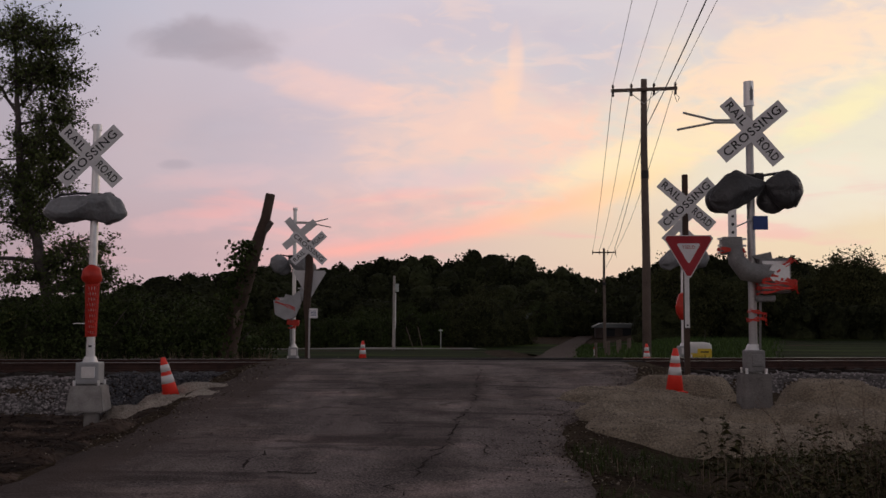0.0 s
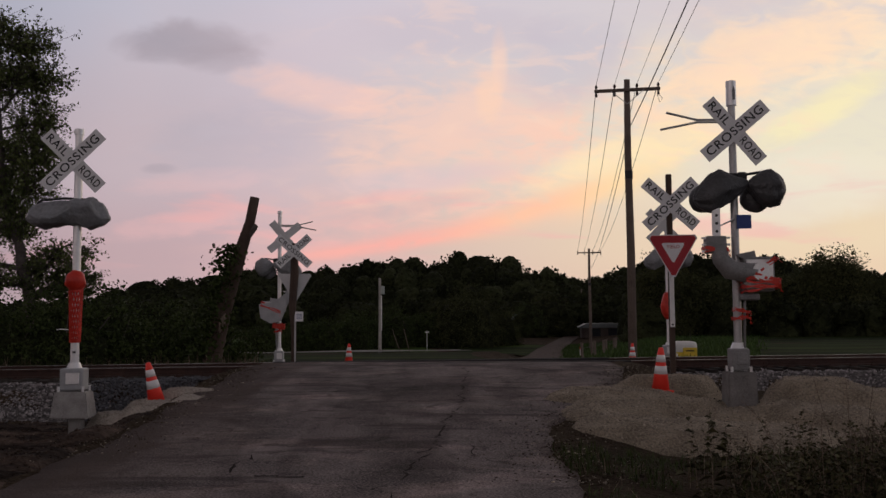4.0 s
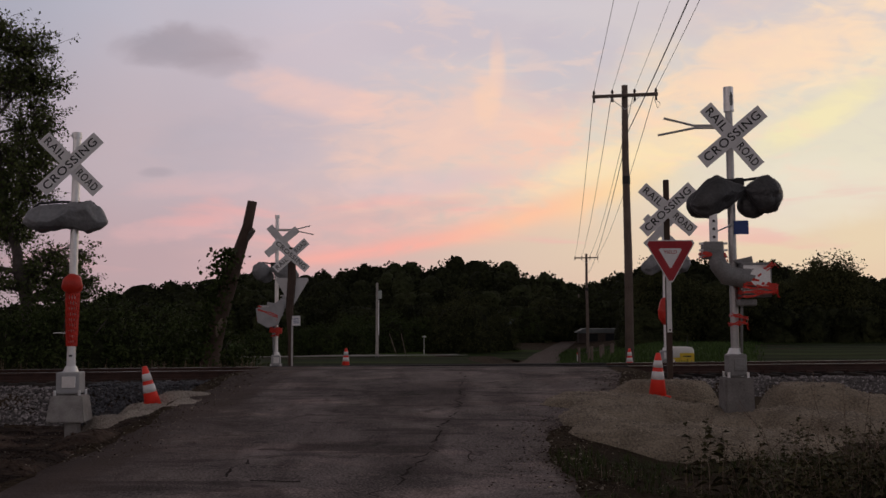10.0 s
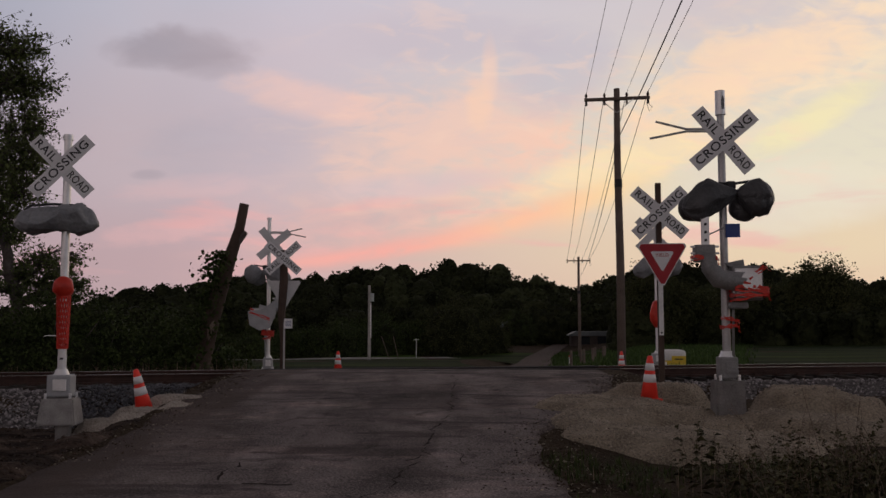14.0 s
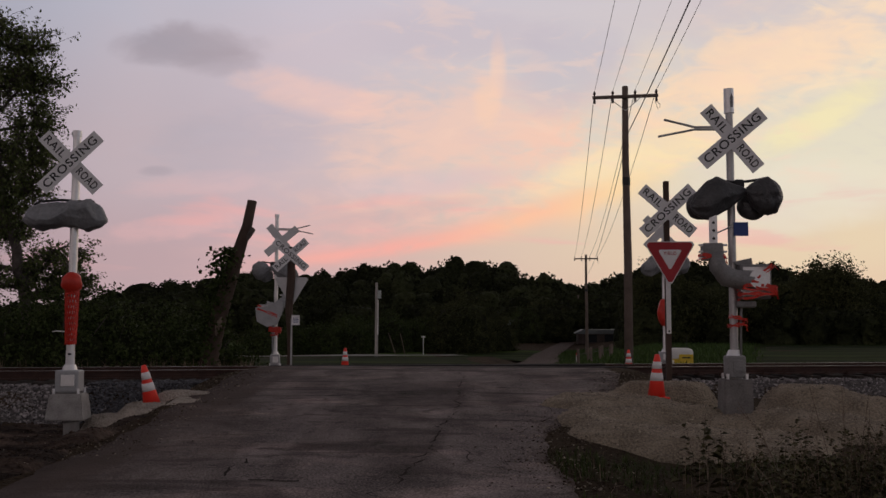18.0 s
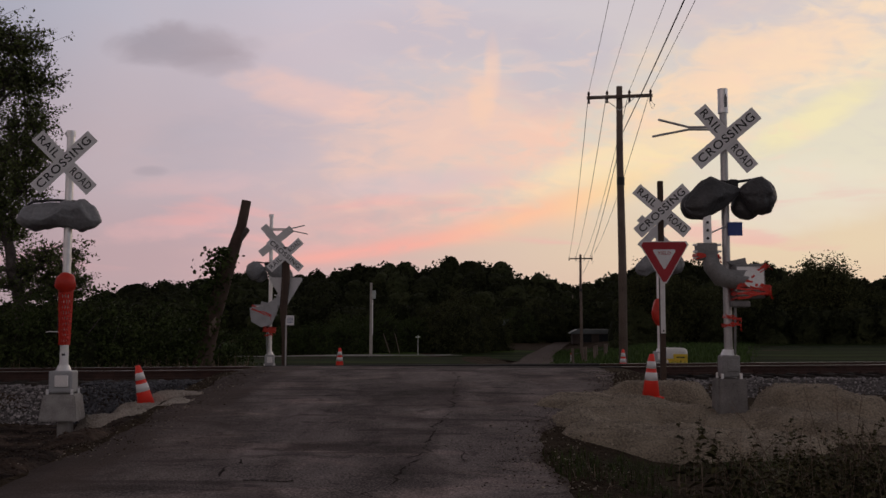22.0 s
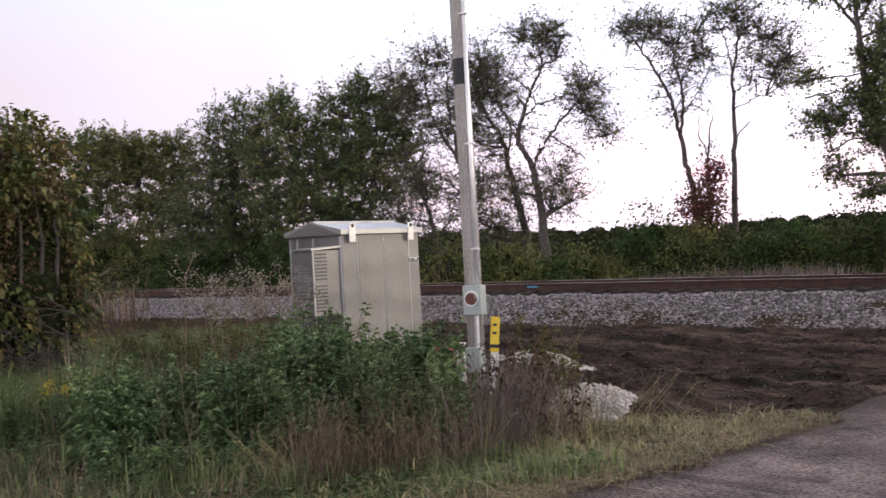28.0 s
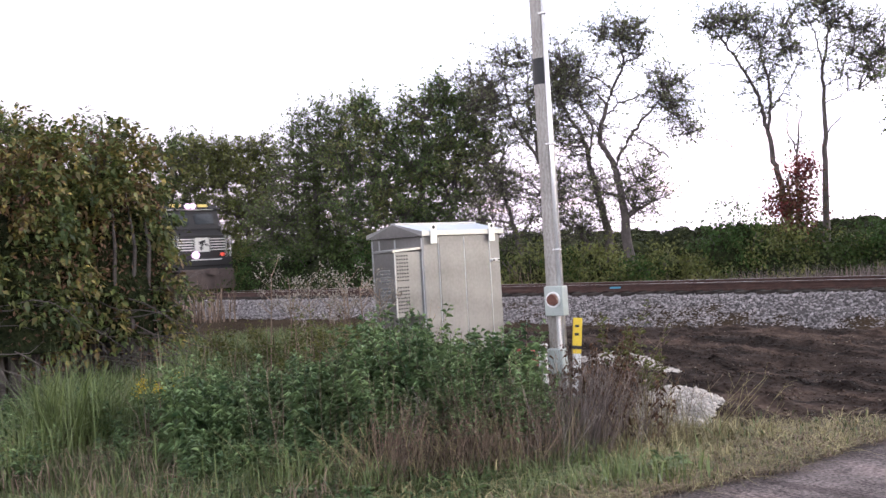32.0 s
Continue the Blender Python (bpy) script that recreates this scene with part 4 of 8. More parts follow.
def scatter_soil():
    rng = np.random.default_rng(21)
    n = 17000
    x, y = rng.uniform(-15.5, -3.8, n), rng.uniform(7.5, 17.0, n)
    keep = soil_z(x, y) > land_z(x, y) - 0.01
    x, y = x[keep], y[keep]
    V, T = stones(np.stack([x, y, soil_z(x, y) + 0.0], 1), 0.042, rng)
    tagged(link("clods", fast_mesh("clods", V, tris=T), M_SOIL), "loose clods of dark earth", "clods", kind="stuff")
    x, y = rng.uniform(-15.5, -3.8, 1500), rng.uniform(7.5, 17.0, 1500)
    keep = soil_z(x, y) > land_z(x, y) + 0.02
    x, y = x[keep], y[keep]
    V, T = stones(np.stack([x, y, soil_z(x, y) + 0.005], 1), 0.018, rng)
    tagged(link("pebbles", fast_mesh("pebbles", V, tris=T), M_CHIP), "pale pebbles strewn on the turned soil", "stones", kind="stuff")


scatter_soil()


# dirt, crumbs of asphalt and small stones along both edges of the lane
def edge_litter(name, n, size, m, seed, label, spread):
    rng = np.random.default_rng(seed)
    y = 19.4 - 10.4 * rng.random(n) ** 1.2
    side = np.where((rng.random(n) < 0.5) & (y > 10.5), -1, 1)
    wave = np.array([edge_wave(v, 1 if k < 0 else 4) for v, k in zip(y, side)])
    x = road_mid(y) + side * (road_half(y) + 0.12 + rng.normal(0, spread, n)) + wave
    z = np.maximum(land_z(x, y), np.array([road_surface(a, b) + 0.012 if abs(a - float(road_mid(b))) < float(road_half(b)) else -9.0 for a, b in zip(x, y)]))
    V, T = stones(np.stack([x, y, z + size * 0.1], 1), size, rng, 0.55)
    tagged(link(name, fast_mesh(name, V, tris=T), m), label, "litter", kind="stuff")


edge_litter("dirt_crumbs", 1300, 0.026, M_SOIL, 91, "dark dirt and crumbs along the road edge", 0.40)
edge_litter("road_grit", 1500, 0.022, M_CHIP, 92, "scattered pale grit along the road edge", 0.45)
edge_litter("dirt_crumbs", 1500, 0.028, M_GROUND, 93, "brown clods along the road edge", 0.45)


# ---------------------------------------------------------------- crossing signals and signs
def crossbuck(parent, x, y, z, swap=False, back=False, yaw=0.0, cross_at=45.0, rail_at=45.0):
    """Two crossed blades facing -y; swap: the word CROSSING runs down to the right; back: unlettered rear side."""
    mount = Matrix.Translation((x, y, z)) @ pose(0, 0, 0, 0, 0, yaw)
    a1, a2 = (cross_at, -rail_at) if swap else (-cross_at, rail_at)     # turns about y: CROSSING, RAIL ROAD
    m = M_SIGNBACK if back else M_SIGN
    for a, dy, words in ((a1, -0.012, ("CROSSING",)), (a2, 0.012, ("RAIL", "ROAD"))):
        bm = bmesh.new()
        B(bm, 1.22, 0.006, 0.229, mount @ pose(0, dy, 0, 0, a, 0), 0.002)
        blade = part("blade", bm, m, parent)
        if back:
            continue
        for k, w in enumerate(words):
            me = letters(w, 0.185 if w == "CROSSING" else 0.18)
            cx = 0.0 if w == "CROSSING" else (-0.36 if k == 0 else 0.36)
            xs = [v.co.x for v in me.vertices]
            span = max(xs) - min(xs)
            want = 1.08 if w == "CROSSING" else 0.40
            me.transform(mount @ pose(0, dy - 0.0046, 0, 0, a, 0) @ Matrix.Translation((cx, 0, 0)) @ Matrix.Diagonal((want / span, 1, 1.0, 1)))
            link("lettering", me, M_BLACK, blade)
    part("bracket", box(0.16, 0.05, 0.05, x, y + 0.045, z, bevel=0.006), M_GALV, parent)


def drape(rx, ry, rz, x, y, z, seed, flare=0.0, sag=0.0):
    """A tied cloth cover over a lamp: a puckered, sagging closed shell."""
    bm = bmesh.new()
    bmesh.ops.create_icosphere(bm, subdivisions=4, radius=1.0)
    for v in bm.verts:
        c = v.co.copy()
        n = noise.noise(c * 1.5 + Vector((seed, 0, 0))) * 0.10 + noise.noise(c * 3.6 + Vector((0, seed, 0))) * 0.025
        fold = 0.035 * math.sin(math.atan2(c.z - 1.2, c.x) * 16 + seed + 2 * c.y) * max(0.0, 0.4 + c.z)
        k = 1 + n + fold * (1 - abs(c.y))
        s = math.copysign(abs(c.x) ** 0.75, c.x)
        t = math.copysign(abs(c.z) ** 0.8, c.z)
        v.co = Vector((x + s * rx * k, y + c.y * ry * k, z + t * rz * k + flare * s * rz - sag * (1 - s * s) * rz * (1 if c.z < 0 else 0.45)))
    return bm


def tape_wrap(parent, x, y, z, w, d, h, tilt=0.0, name="tape"):
    """A few turns of thin tape round a block, each slack, twisted and at its own slant, with a loose end."""
    rng = random.Random(int(1000 * (x + 2 * z + h)) % 9973)
    bm = bmesh.new()
    hold = pose(x, y, z, 0, tilt, 0)
    for turn in range(3):
        wid, dz, slant = h * rng.uniform(0.35, 0.7), rng.uniform(-0.5, 0.5) * h, rng.uniform(-0.12, 0.12)
        prev = None
        for i in range(33):
            a = 2 * math.pi * i / 32
            ca, sa = math.cos(a), math.sin(a)
            k = 1.0 / max(abs(ca), abs(sa))
            px, py = ca * k * w / 2, sa * k * d / 2
            out = 1.0 + 0.03 * math.sin(3 * a + turn) + 0.02 * rng.random()
            mid = dz + slant * px + 0.012 * math.sin(5 * a + 2 * turn)
            half = wid / 2 * (0.55 + 0.45 * abs(math.sin(2.5 * a + turn)))
            cur = [bm.verts.new(hold @ Vector((px * out, py * out, mid + q * half))) for q in (-1, 1)]
            if prev:
                bm.faces.new((prev[0], cur[0], cur[1], prev[1]))
            prev = cur
    prev = None
    for i in range(4):
        p = hold @ Vector((w / 2 * (1.02 + 0.02 * i), -d / 2 * 1.03 - 0.01 * math.sin(i), -0.035 * i * (1 + 0.2 * math.sin(2 * i))))
        cur = [bm.verts.new(p + Vector((q * h * 0.22 * math.cos(i), q * 0.01, q * h * 0.12))) for q in (-1, 1)]
        if prev:
            bm.faces.new((prev[0], cur[0], cur[1], prev[1]))
        prev = cur
    return part(name, bm, M_TAPE, parent, "orange warning tape")


def concrete_base(parent, z0, w, h, depth=None, stub=False, t=0.82, jw=0.58, jh=0.30, cement=None):
    d = depth or w
    bm = bmesh.new()
    lo = [bm.verts.new((sx * w / 2, sy * d / 2, z0)) for sx, sy in ((-1, -1), (1, -1), (1, 1), (-1, 1))]
    hi = [bm.verts.new((sx * w / 2 * t, sy * d / 2 * t, z0 + h)) for sx, sy in ((-1, -1), (1, -1), (1, 1), (-1, 1))]
    bm.faces.new(lo[::-1])
    bm.faces.new(hi)
    for i in range(4):
        j = (i + 1) % 4
        bm.faces.new((lo[i], lo[j], hi[j], hi[i]))
    bmesh.ops.bevel(bm, geom=list(bm.edges), offset=0.02, segments=2, affect="EDGES")
    f = part("foundation", bm, cement or M_CONCRETE, parent, "stained concrete foundation" if cement else "pale precast concrete foundation")
    if stub:
        part("stub", box(0.2, 0.2, 0.6, 0.05, 0, z0 - 0.28, bevel=0.02), M_CONCRETE, f)
    j = bmesh.new()
    B(j, w * jw, d * jw, jh, pose(0, 0, z0 + h + jh / 2 + 0.02), 0.025, 2)
    jb = part("junction_base", j, M_CASTING if cement else M_PAINTGREY, parent, "cast junction box at the foot of the mast")
    part("hatch", box(w * 0.36, 0.02, 0.18, 0.02, -d * jw / 2 - 0.008, z0 + h + jh * 0.6, bevel=0.008), M_CASTING if cement else M_GALV, jb)
    for sx in (-1, 1):
        for sy in (-1, 1):
            part("bolt", cyl(0.022, 0.022, 0.10, sx * w * 0.32, sy * d * 0.32, z0 + h + 0.03, n=6), M_GALV, jb)
    part("flange", cyl(0.12, 0.085, 0.09, 0, 0, z0 + h + jh + 0.06, n=20), M_GALV, jb)


def signal_left():
    s = empty("crossing_signal", -5.57, 14.99, 0.0, 3.0, label="silver crossing signal, lamps under grey tarp, orange mesh sleeve", category="crossing signal", group="crossing signals")
    concrete_base(s, 0.08, 0.58, 0.41, 0.50, True, 0.82, 0.62, 0.34)
    part("mast", cyl(0.066, 0.060, 3.75, 0, 0, 2.72, n=20), M_GALV, s, "bright aluminium tube")
    part("cap", cyl(0.075, 0.07, 0.09, 0, 0, 4.6, n=20), M_GALV, s)
    crossbuck(s, -0.06, -0.10, 4.12)
    part("crossarm", pipe([(-0.62, -0.02, 3.44), (-0.55, -0.02, 3.50), (-0.2, -0.02, 3.53), (0.3, -0.02, 3.50)], 0.022), M_BLACK, s)
    tarp_cover(s, -0.14, 3.02)
    bm = bmesh.new()
    bmesh.ops.create_icosphere(bm, subdivisions=3, radius=1.0, matrix=Matrix.Translation((0.0, -0.03, 2.22)) @ Matrix.Diagonal((0.165, 0.15, 0.17, 1)))
    for v in bm.verts:
        v.co += Vector((1, 1, 0)) * 0.03 * noise.noise(v.co * 9)
    part("bell_wrap", bm, M_TAPE, s, "orange mesh bundled over the bell", True)
    # sleeve of orange mesh: a tapering net of strands
    net = bmesh.new()
    for k in range(14):
        t = 2 * math.pi * k / 14
        for sg in (-1, 1):
            pts = []
            for i in range(12):
                u = i / 11
                r = 0.10 - 0.026 * u
                a = t + sg * u * 2.2
                pts.append((r * math.cos(a), -0.005 + r * math.sin(a), 2.10 - 0.85 * u))
            tube(net, pts, 0.012, 4)
    part("mesh_sleeve", net, M_TAPE, s, "orange plastic safety mesh sleeve")
    for z in (1.1, 0.98):
        part("label_band", cyl(0.068, 0.068, 0.09, 0, 0, z, n=20), M_SIGN, s)
    part("text_bars", box(0.05, 0.004, 0.03, 0.01, -0.069, 1.10), M_BLACK, s)
    part("wire_stub", pipe([(-0.06, 0, 1.45), (-0.22, -0.02, 1.46), (-0.28, -0.02, 1.45)], 0.008, 5), M_GALV, s)
    return s


def gate_mechanism(s, z, flip=1, paint=None):
    """The gate machine on the mast: housing, cast elbow, arm socket, counterweight bracket, tape."""
    paint = paint or M_PAINTGREY
    box_ = part("gate_housing", box(0.46, 0.40, 0.52, flip * 0.30, 0.02, z, bevel=0.03, seg=2), paint, s, "grey gate machine housing")
    part("lid", box(0.40, 0.02, 0.44, flip * 0.30, -0.19, z, bevel=0.008), M_GALV, box_)
    part("hinge", cyl(0.02, 0.02, 0.3, flip * 0.08, -0.2, z, n=10), M_GALV, box_)
    arm = bmesh.new()
    tube(arm, [(flip * 0.36, -0.25, z + 0.03), (flip * 0.05, -0.26, z + 0.02), (flip * -0.16, -0.27, z + 0.06), (flip * -0.29, -0.27, z + 0.22), (flip * -0.32, -0.27, z + 0.42)], [0.13, 0.15, 0.15, 0.13, 0.12], 12)
    el = part("arm_casting", arm, paint, s, "curved grey arm casting", True)
    part("hub", cyl(0.14, 0.14, 0.06, flip * 0.28, -0.36, z + 0.03, 90, n=20), M_GALV, el)
    part("socket", box(0.30, 0.22, 0.26, flip * -0.36, -0.22, z + 0.44, bevel=0.02), paint, el)
    for k in range(3):
        part("cleat", box(0.42, 0.05, 0.03, flip * -0.36, -0.28, z + 0.34 + 0.1 * k, bevel=0.006), M_GALV, el)
    st = bmesh.new()
    B(st, 0.12, 0.05, 0.55, pose(flip * -0.34, -0.24, z + 0.80), 0.008)
    stub = part("arm_stub", st, M_GALV, s, "perforated stub of the gate arm")
    for k in range(4):
        part("hole", cyl(0.022, 0.022, 0.01, flip * -0.34, -0.268, z + 0.64 + 0.12 * k, 90, n=10), M_BLACK, stub)
    part("brace", pipe([(flip * -0.30, -0.24, z + 0.72), (0, -0.05, z + 0.85)], 0.012, 6), M_GALV, s)
    part("top_plate", prism([(flip * -0.02, z + 0.3), (flip * 0.26, z + 0.36), (flip * 0.28, z + 0.25), (flip * 0.05, z + 0.25)], 0.2), paint, box_)
    tape_wrap(s, flip * 0.29, -0.10, z - 0.10, 0.475, 0.56, 0.06, 7 * flip)
    tape_wrap(s, flip * 0.29, -0.10, z - 0.19, 0.475, 0.56, 0.07, -4 * flip)
    tape_wrap(s, flip * 0.27, -0.10, z + 0.08, 0.54, 0.56, 0.05, -34 * flip)
    tape_wrap(s, flip * 0.30, -0.10, z - 0.02, 0.49, 0.56, 0.10, 16 * flip)
    tape_wrap(s, flip * -0.36, -0.22, z + 0.36, 0.34, 0.26, 0.05)
    lowbox = part("snubber", box(0.28, 0.2, 0.1, flip * 0.16, -0.08, z - 0.34, bevel=0.02), paint, s)
    tape_wrap(s, flip * 0.05, -0.05, z - 0.56, 0.22, 0.22, 0.05, 12)
    tape_wrap(s, flip * 0.03, -0.05, z - 0.66, 0.21, 0.21, 0.05, -9)
    for dx in (0.09,):
        part("conduit", pipe([(flip * (dx + 0.02), -0.05, z - 0.30), (flip * dx, -0.09, z - 0.45), (flip * (dx - 0.02), -0.08, z - 1.25)], 0.019, 10), paint, s, smooth=True)


def bag(sections, depth, y0, m, seed, folds=9, amount=0.05):
    """A tied cloth bag: (x, mid height, half height) along its length, puckered towards its ends."""
    xs, zs, hs = (np.array(c, float) for c in zip(*sections))
    n, k = 30, 40
    bm = bmesh.new()
    rings = []
    for i in range(n + 1):
        u = i / n
        x = xs[0] + (xs[-1] - xs[0]) * u
        mid, hh = float(np.interp(x, xs, zs)), float(np.interp(x, xs, hs))
        pinch = 1 - hh / float(hs.max())
        ring = []
        for j in range(k):
            a = 2 * math.pi * j / k
            ca, sa = math.cos(a), math.sin(a)
            f = 1 + (amount + 0.10 * pinch) * math.sin(a * folds + seed + 2.5 * u) * (0.6 + 0.4 * math.sin(3 * a + seed)) + 0.10 * noise.noise(Vector((x * 5 + seed, ca * 1.4, sa * 1.4))) + 0.05 * noise.noise(Vector((x * 13, ca * 3 + seed, sa * 3)))
            dy = depth * (hh / float(hs.max())) ** 0.7
            ring.append(bm.verts.new((x + 0.03 * noise.noise(Vector((ca * 2, sa * 2, u * 6 + seed))), y0 + math.copysign(abs(ca) ** 0.8, ca) * dy * f, mid + sa * hh * f)))
        rings.append(ring)
    for r0, r1 in zip(rings[:-1], rings[1:]):
        for j in range(k):
            bm.faces.new((r0[j], r0[(j + 1) % k], r1[(j + 1) % k], r1[j]))
    bm.faces.new(rings[0][::-1])
    bm.faces.new(rings[-1])
    return bm


def tarp_cover(s, x, z):
    """Tarpaulin laid over both lamps: lit sloping top, creased front, sagging underside."""
    U = (-1.0, -0.85, -0.55, -0.1, 0.2, 0.6, 0.85, 1.0)
    TOP = (0.24, 0.40, 0.455, 0.465, 0.50, 0.525, 0.42, 0.22)
    BOT = (0.14, 0.045, 0.0, 0.05, 0.06, 0.005, 0.06, 0.15)
    RID = (0.5, 0.52, 0.30, 0.34, 0.62, 0.66, 0.30, 0.45)
    n = 56
    bm = bmesh.new()
    rings = []
    for i in range(n + 1):
        u = -1 + 2 * i / n
        top, bot, rid = (float(np.interp(u, U, c)) for c in (TOP, BOT, RID))
        w = (1 - abs(u) ** 5) * 0.75 + 0.25
        yf, yb, hgt = -0.30 * w, 0.20 * w, top - bot
        key = [(yb, bot + 0.5 * hgt), (yb * 0.85, top - 0.07 * hgt), (0.03, top), (-0.10 * w, top - 0.02), (yf * 0.8, bot + (rid + 0.16) * hgt), (yf, bot + rid * hgt), (yf * 0.86, bot + rid * 0.55 * hgt), (yf * 0.55, bot + 0.06 * hgt), (0.0, bot), (yb * 0.8, bot + 0.16 * hgt)]
        ring = []
        m = len(key)
        for j in range(m * 4):
            a, f = j // 4, (j % 4) / 4
            (y0, z0), (y1, z1) = key[a], key[(a + 1) % m]
            p = Vector((x + u * 0.64, y0 + (y1 - y0) * f, z + z0 + (z1 - z0) * f))
            q = Vector((p.x * 3.2, p.y * 4, p.z * 4))
            d = 0.035 * noise.noise(q) + 0.022 * (1 - 2 * abs(noise.noise(q * 2.3 + Vector((3, 0, 0))))) + 0.012 * math.sin(p.x * 26 + 6 * p.z)
            ring.append(bm.verts.new(p + Vector((0.2 * d, (-1 if p.y < 0 else 1) * d * 0.8, d * 0.7))))
        rings.append(ring)
    k = len(rings[0])
    for r0, r1 in zip(rings[:-1], rings[1:]):
        for j in range(k):
            bm.faces.new((r0[j], r0[(j + 1) % k], r1[(j + 1) % k], r1[j]))
    bm.faces.new(rings[0][::-1])
    bm.faces.new(rings[-1])
    part("lamp_cover", bm, M_TARP, s, "creased grey tarpaulin tied over both lamps", True)


def lamps(s, z, m, flip=1):
    """A covered pair of flashing lamps on a crossarm."""
    word = "lamp bagged in creased black vinyl" if m is M_BAG else "lamp bagged in grey tarpaulin"
    part("crossarm", pipe([(flip * -0.31, -0.04, z + 0.20), (flip * -0.27, -0.04, z + 0.265), (flip * 0.02, -0.05, z + 0.245), (flip * 0.12, -0.06, z + 0.235), (flip * 0.32, -0.05, z + 0.265), (flip * 0.43, -0.04, z + 0.285), (flip * 0.47, -0.04, z + 0.22)], 0.021, 10), M_BLACK, s, "", True)
    part("arm_clamp", box(0.15, 0.16, 0.13, flip * 0.11, -0.03, z + 0.215, bevel=0.03, seg=2), M_BLACK, s)
    near = [(-0.64, -0.13, 0.03), (-0.60, -0.12, 0.12), (-0.53, -0.10, 0.17), (-0.40, -0.06, 0.255), (-0.27, 0.0, 0.26), (-0.12, 0.02, 0.205), (0.04, 0.055, 0.12), (0.13, 0.075, 0.065), (0.18, 0.08, 0.03)]
    off = [(0.17, 0.07, 0.03), (0.21, 0.06, 0.07), (0.27, 0.03, 0.15), (0.39, 0.02, 0.225), (0.50, 0.02, 0.25), (0.62, 0.01, 0.20), (0.69, 0.015, 0.12), (0.725, 0.015, 0.03)]
    for k, sec in enumerate((near, off)):
        sec = [(flip * a, z + b, c * 1.15) for a, b, c in sec]
        part("lamp_cover", bag(sec if flip > 0 else sec[::-1], 0.20, -0.14, m, 2.0 + 3 * k, 7), m, s, word, True)
    for cx, cz, r in ((-0.42, -0.11, 0.25), (0.33, -0.12, 0.235)):
        b = bmesh.new()
        bmesh.ops.create_icosphere(b, subdivisions=3, radius=1.0, matrix=Matrix.Translation((flip * cx, 0.06, z + cz)) @ Matrix.Diagonal((r, 0.14, r * 0.9, 1)))
        for v in b.verts:
            v.co += Vector((0.02, 0.01, 0.02)) * noise.noise(v.co * 7)
        part("rear_lamp_cover", b, m, s, "", True)


def signal_gate(x, y, rz, base, flip, cloth, back, top, tall):
    s = empty("crossing_signal", x, y, 0.0, rz, label="silver crossing signal with bagged lamps and a taped gate machine", category="crossing signal", group="crossing signals")
    concrete_base(s, base, 0.44, 0.56, None, False, 0.94, 0.62, 0.33, None if back else M_OLDCONCRETE)
    # the right-hand mast takes the darker aluminium, its shading held in the colour
    part("mast", cyl(0.062, 0.056, top - base - 0.7, 0, 0, (top + base + 0.7) / 2, n=20), M_GALV if back else M_DARKGALV, s, "bright aluminium tube" if back else "aluminium tube coloured darker for shading")
    if tall:
        part("sleeve", cyl(0.078, 0.076, 0.38, 0, 0, top - 0.19, n=20), M_GALV, s)
        part("sleeve_slot", prism([(-0.02, -0.1), (0.02, -0.1), (0.025, 0.05), (0.0, 0.12), (-0.025, 0.03)], 0.006, Matrix.Translation((0.02, -0.079, top - 0.2))), M_TARP, s)
    else:
        part("cap", cyl(0.075, 0.07, 0.08, 0, 0, top, n=20), M_GALV, s)
    crossbuck(s, 0.015 if flip > 0 else 0.16, -0.10, top - 0.79, swap=False, back=back, cross_at=40.0, rail_at=50.0)
    lamps(s, top - 1.70, cloth, flip)
    fork = bmesh.new()
    fz = top - (0.40 if back else 0.60)
    tube(fork, [(0, -0.03, fz), (flip * -0.55, -0.08, fz - 0.01), (flip * -1.02, -0.12, fz + 0.10)], 0.018, 6)
    tube(fork, [(0, -0.03, fz - 0.04), (flip * -0.55, -0.1, fz - 0.05), (flip * -1.12, -0.16, fz - 0.17)], 0.018, 6)
    part("fork_bracket", fork, M_GALV, s, "forked steel arm bracket")
    if not back:
        part("blue_sign", box(0.22, 0.006, 0.21, 0.12 * flip, -0.08, top - 2.18, bevel=0.002), M_BLUE, s, "small blue notice plate")
    gate_mechanism(s, top - 2.98, flip, None if back else M_CASTING)
    if back:
        z = top - 2.98
        part("counterweight_arm", prism([(flip * 0.56, z + 0.16), (flip * 0.12, z + 0.22), (flip * -0.22, z + 0.46), (flip * -0.28, z + 0.10), (flip * -0.10, z - 0.34), (flip * 0.20, z - 0.42), (flip * 0.50, z - 0.26)], 0.07, Matrix.Translation((0, -0.44, 0))), M_PAINTGREY, s, "broad grey counterweight arm")
        tape_wrap(s, 0.0, -0.06, z - 0.46, 0.34, 0.32, 0.16, 5)
        tape_wrap(s, flip * 0.2, -0.30, z + 0.02, 0.62, 0.36, 0.05, 24)
    return s


signal_left()
signal_gate(4.67, 14.23, -3.0, 0.20, 1, M_BAG, False, 5.2, True)
signal_gate(-4.55, 28.85, 2.0, -0.28, -1, M_TARP, True, 4.86, False)


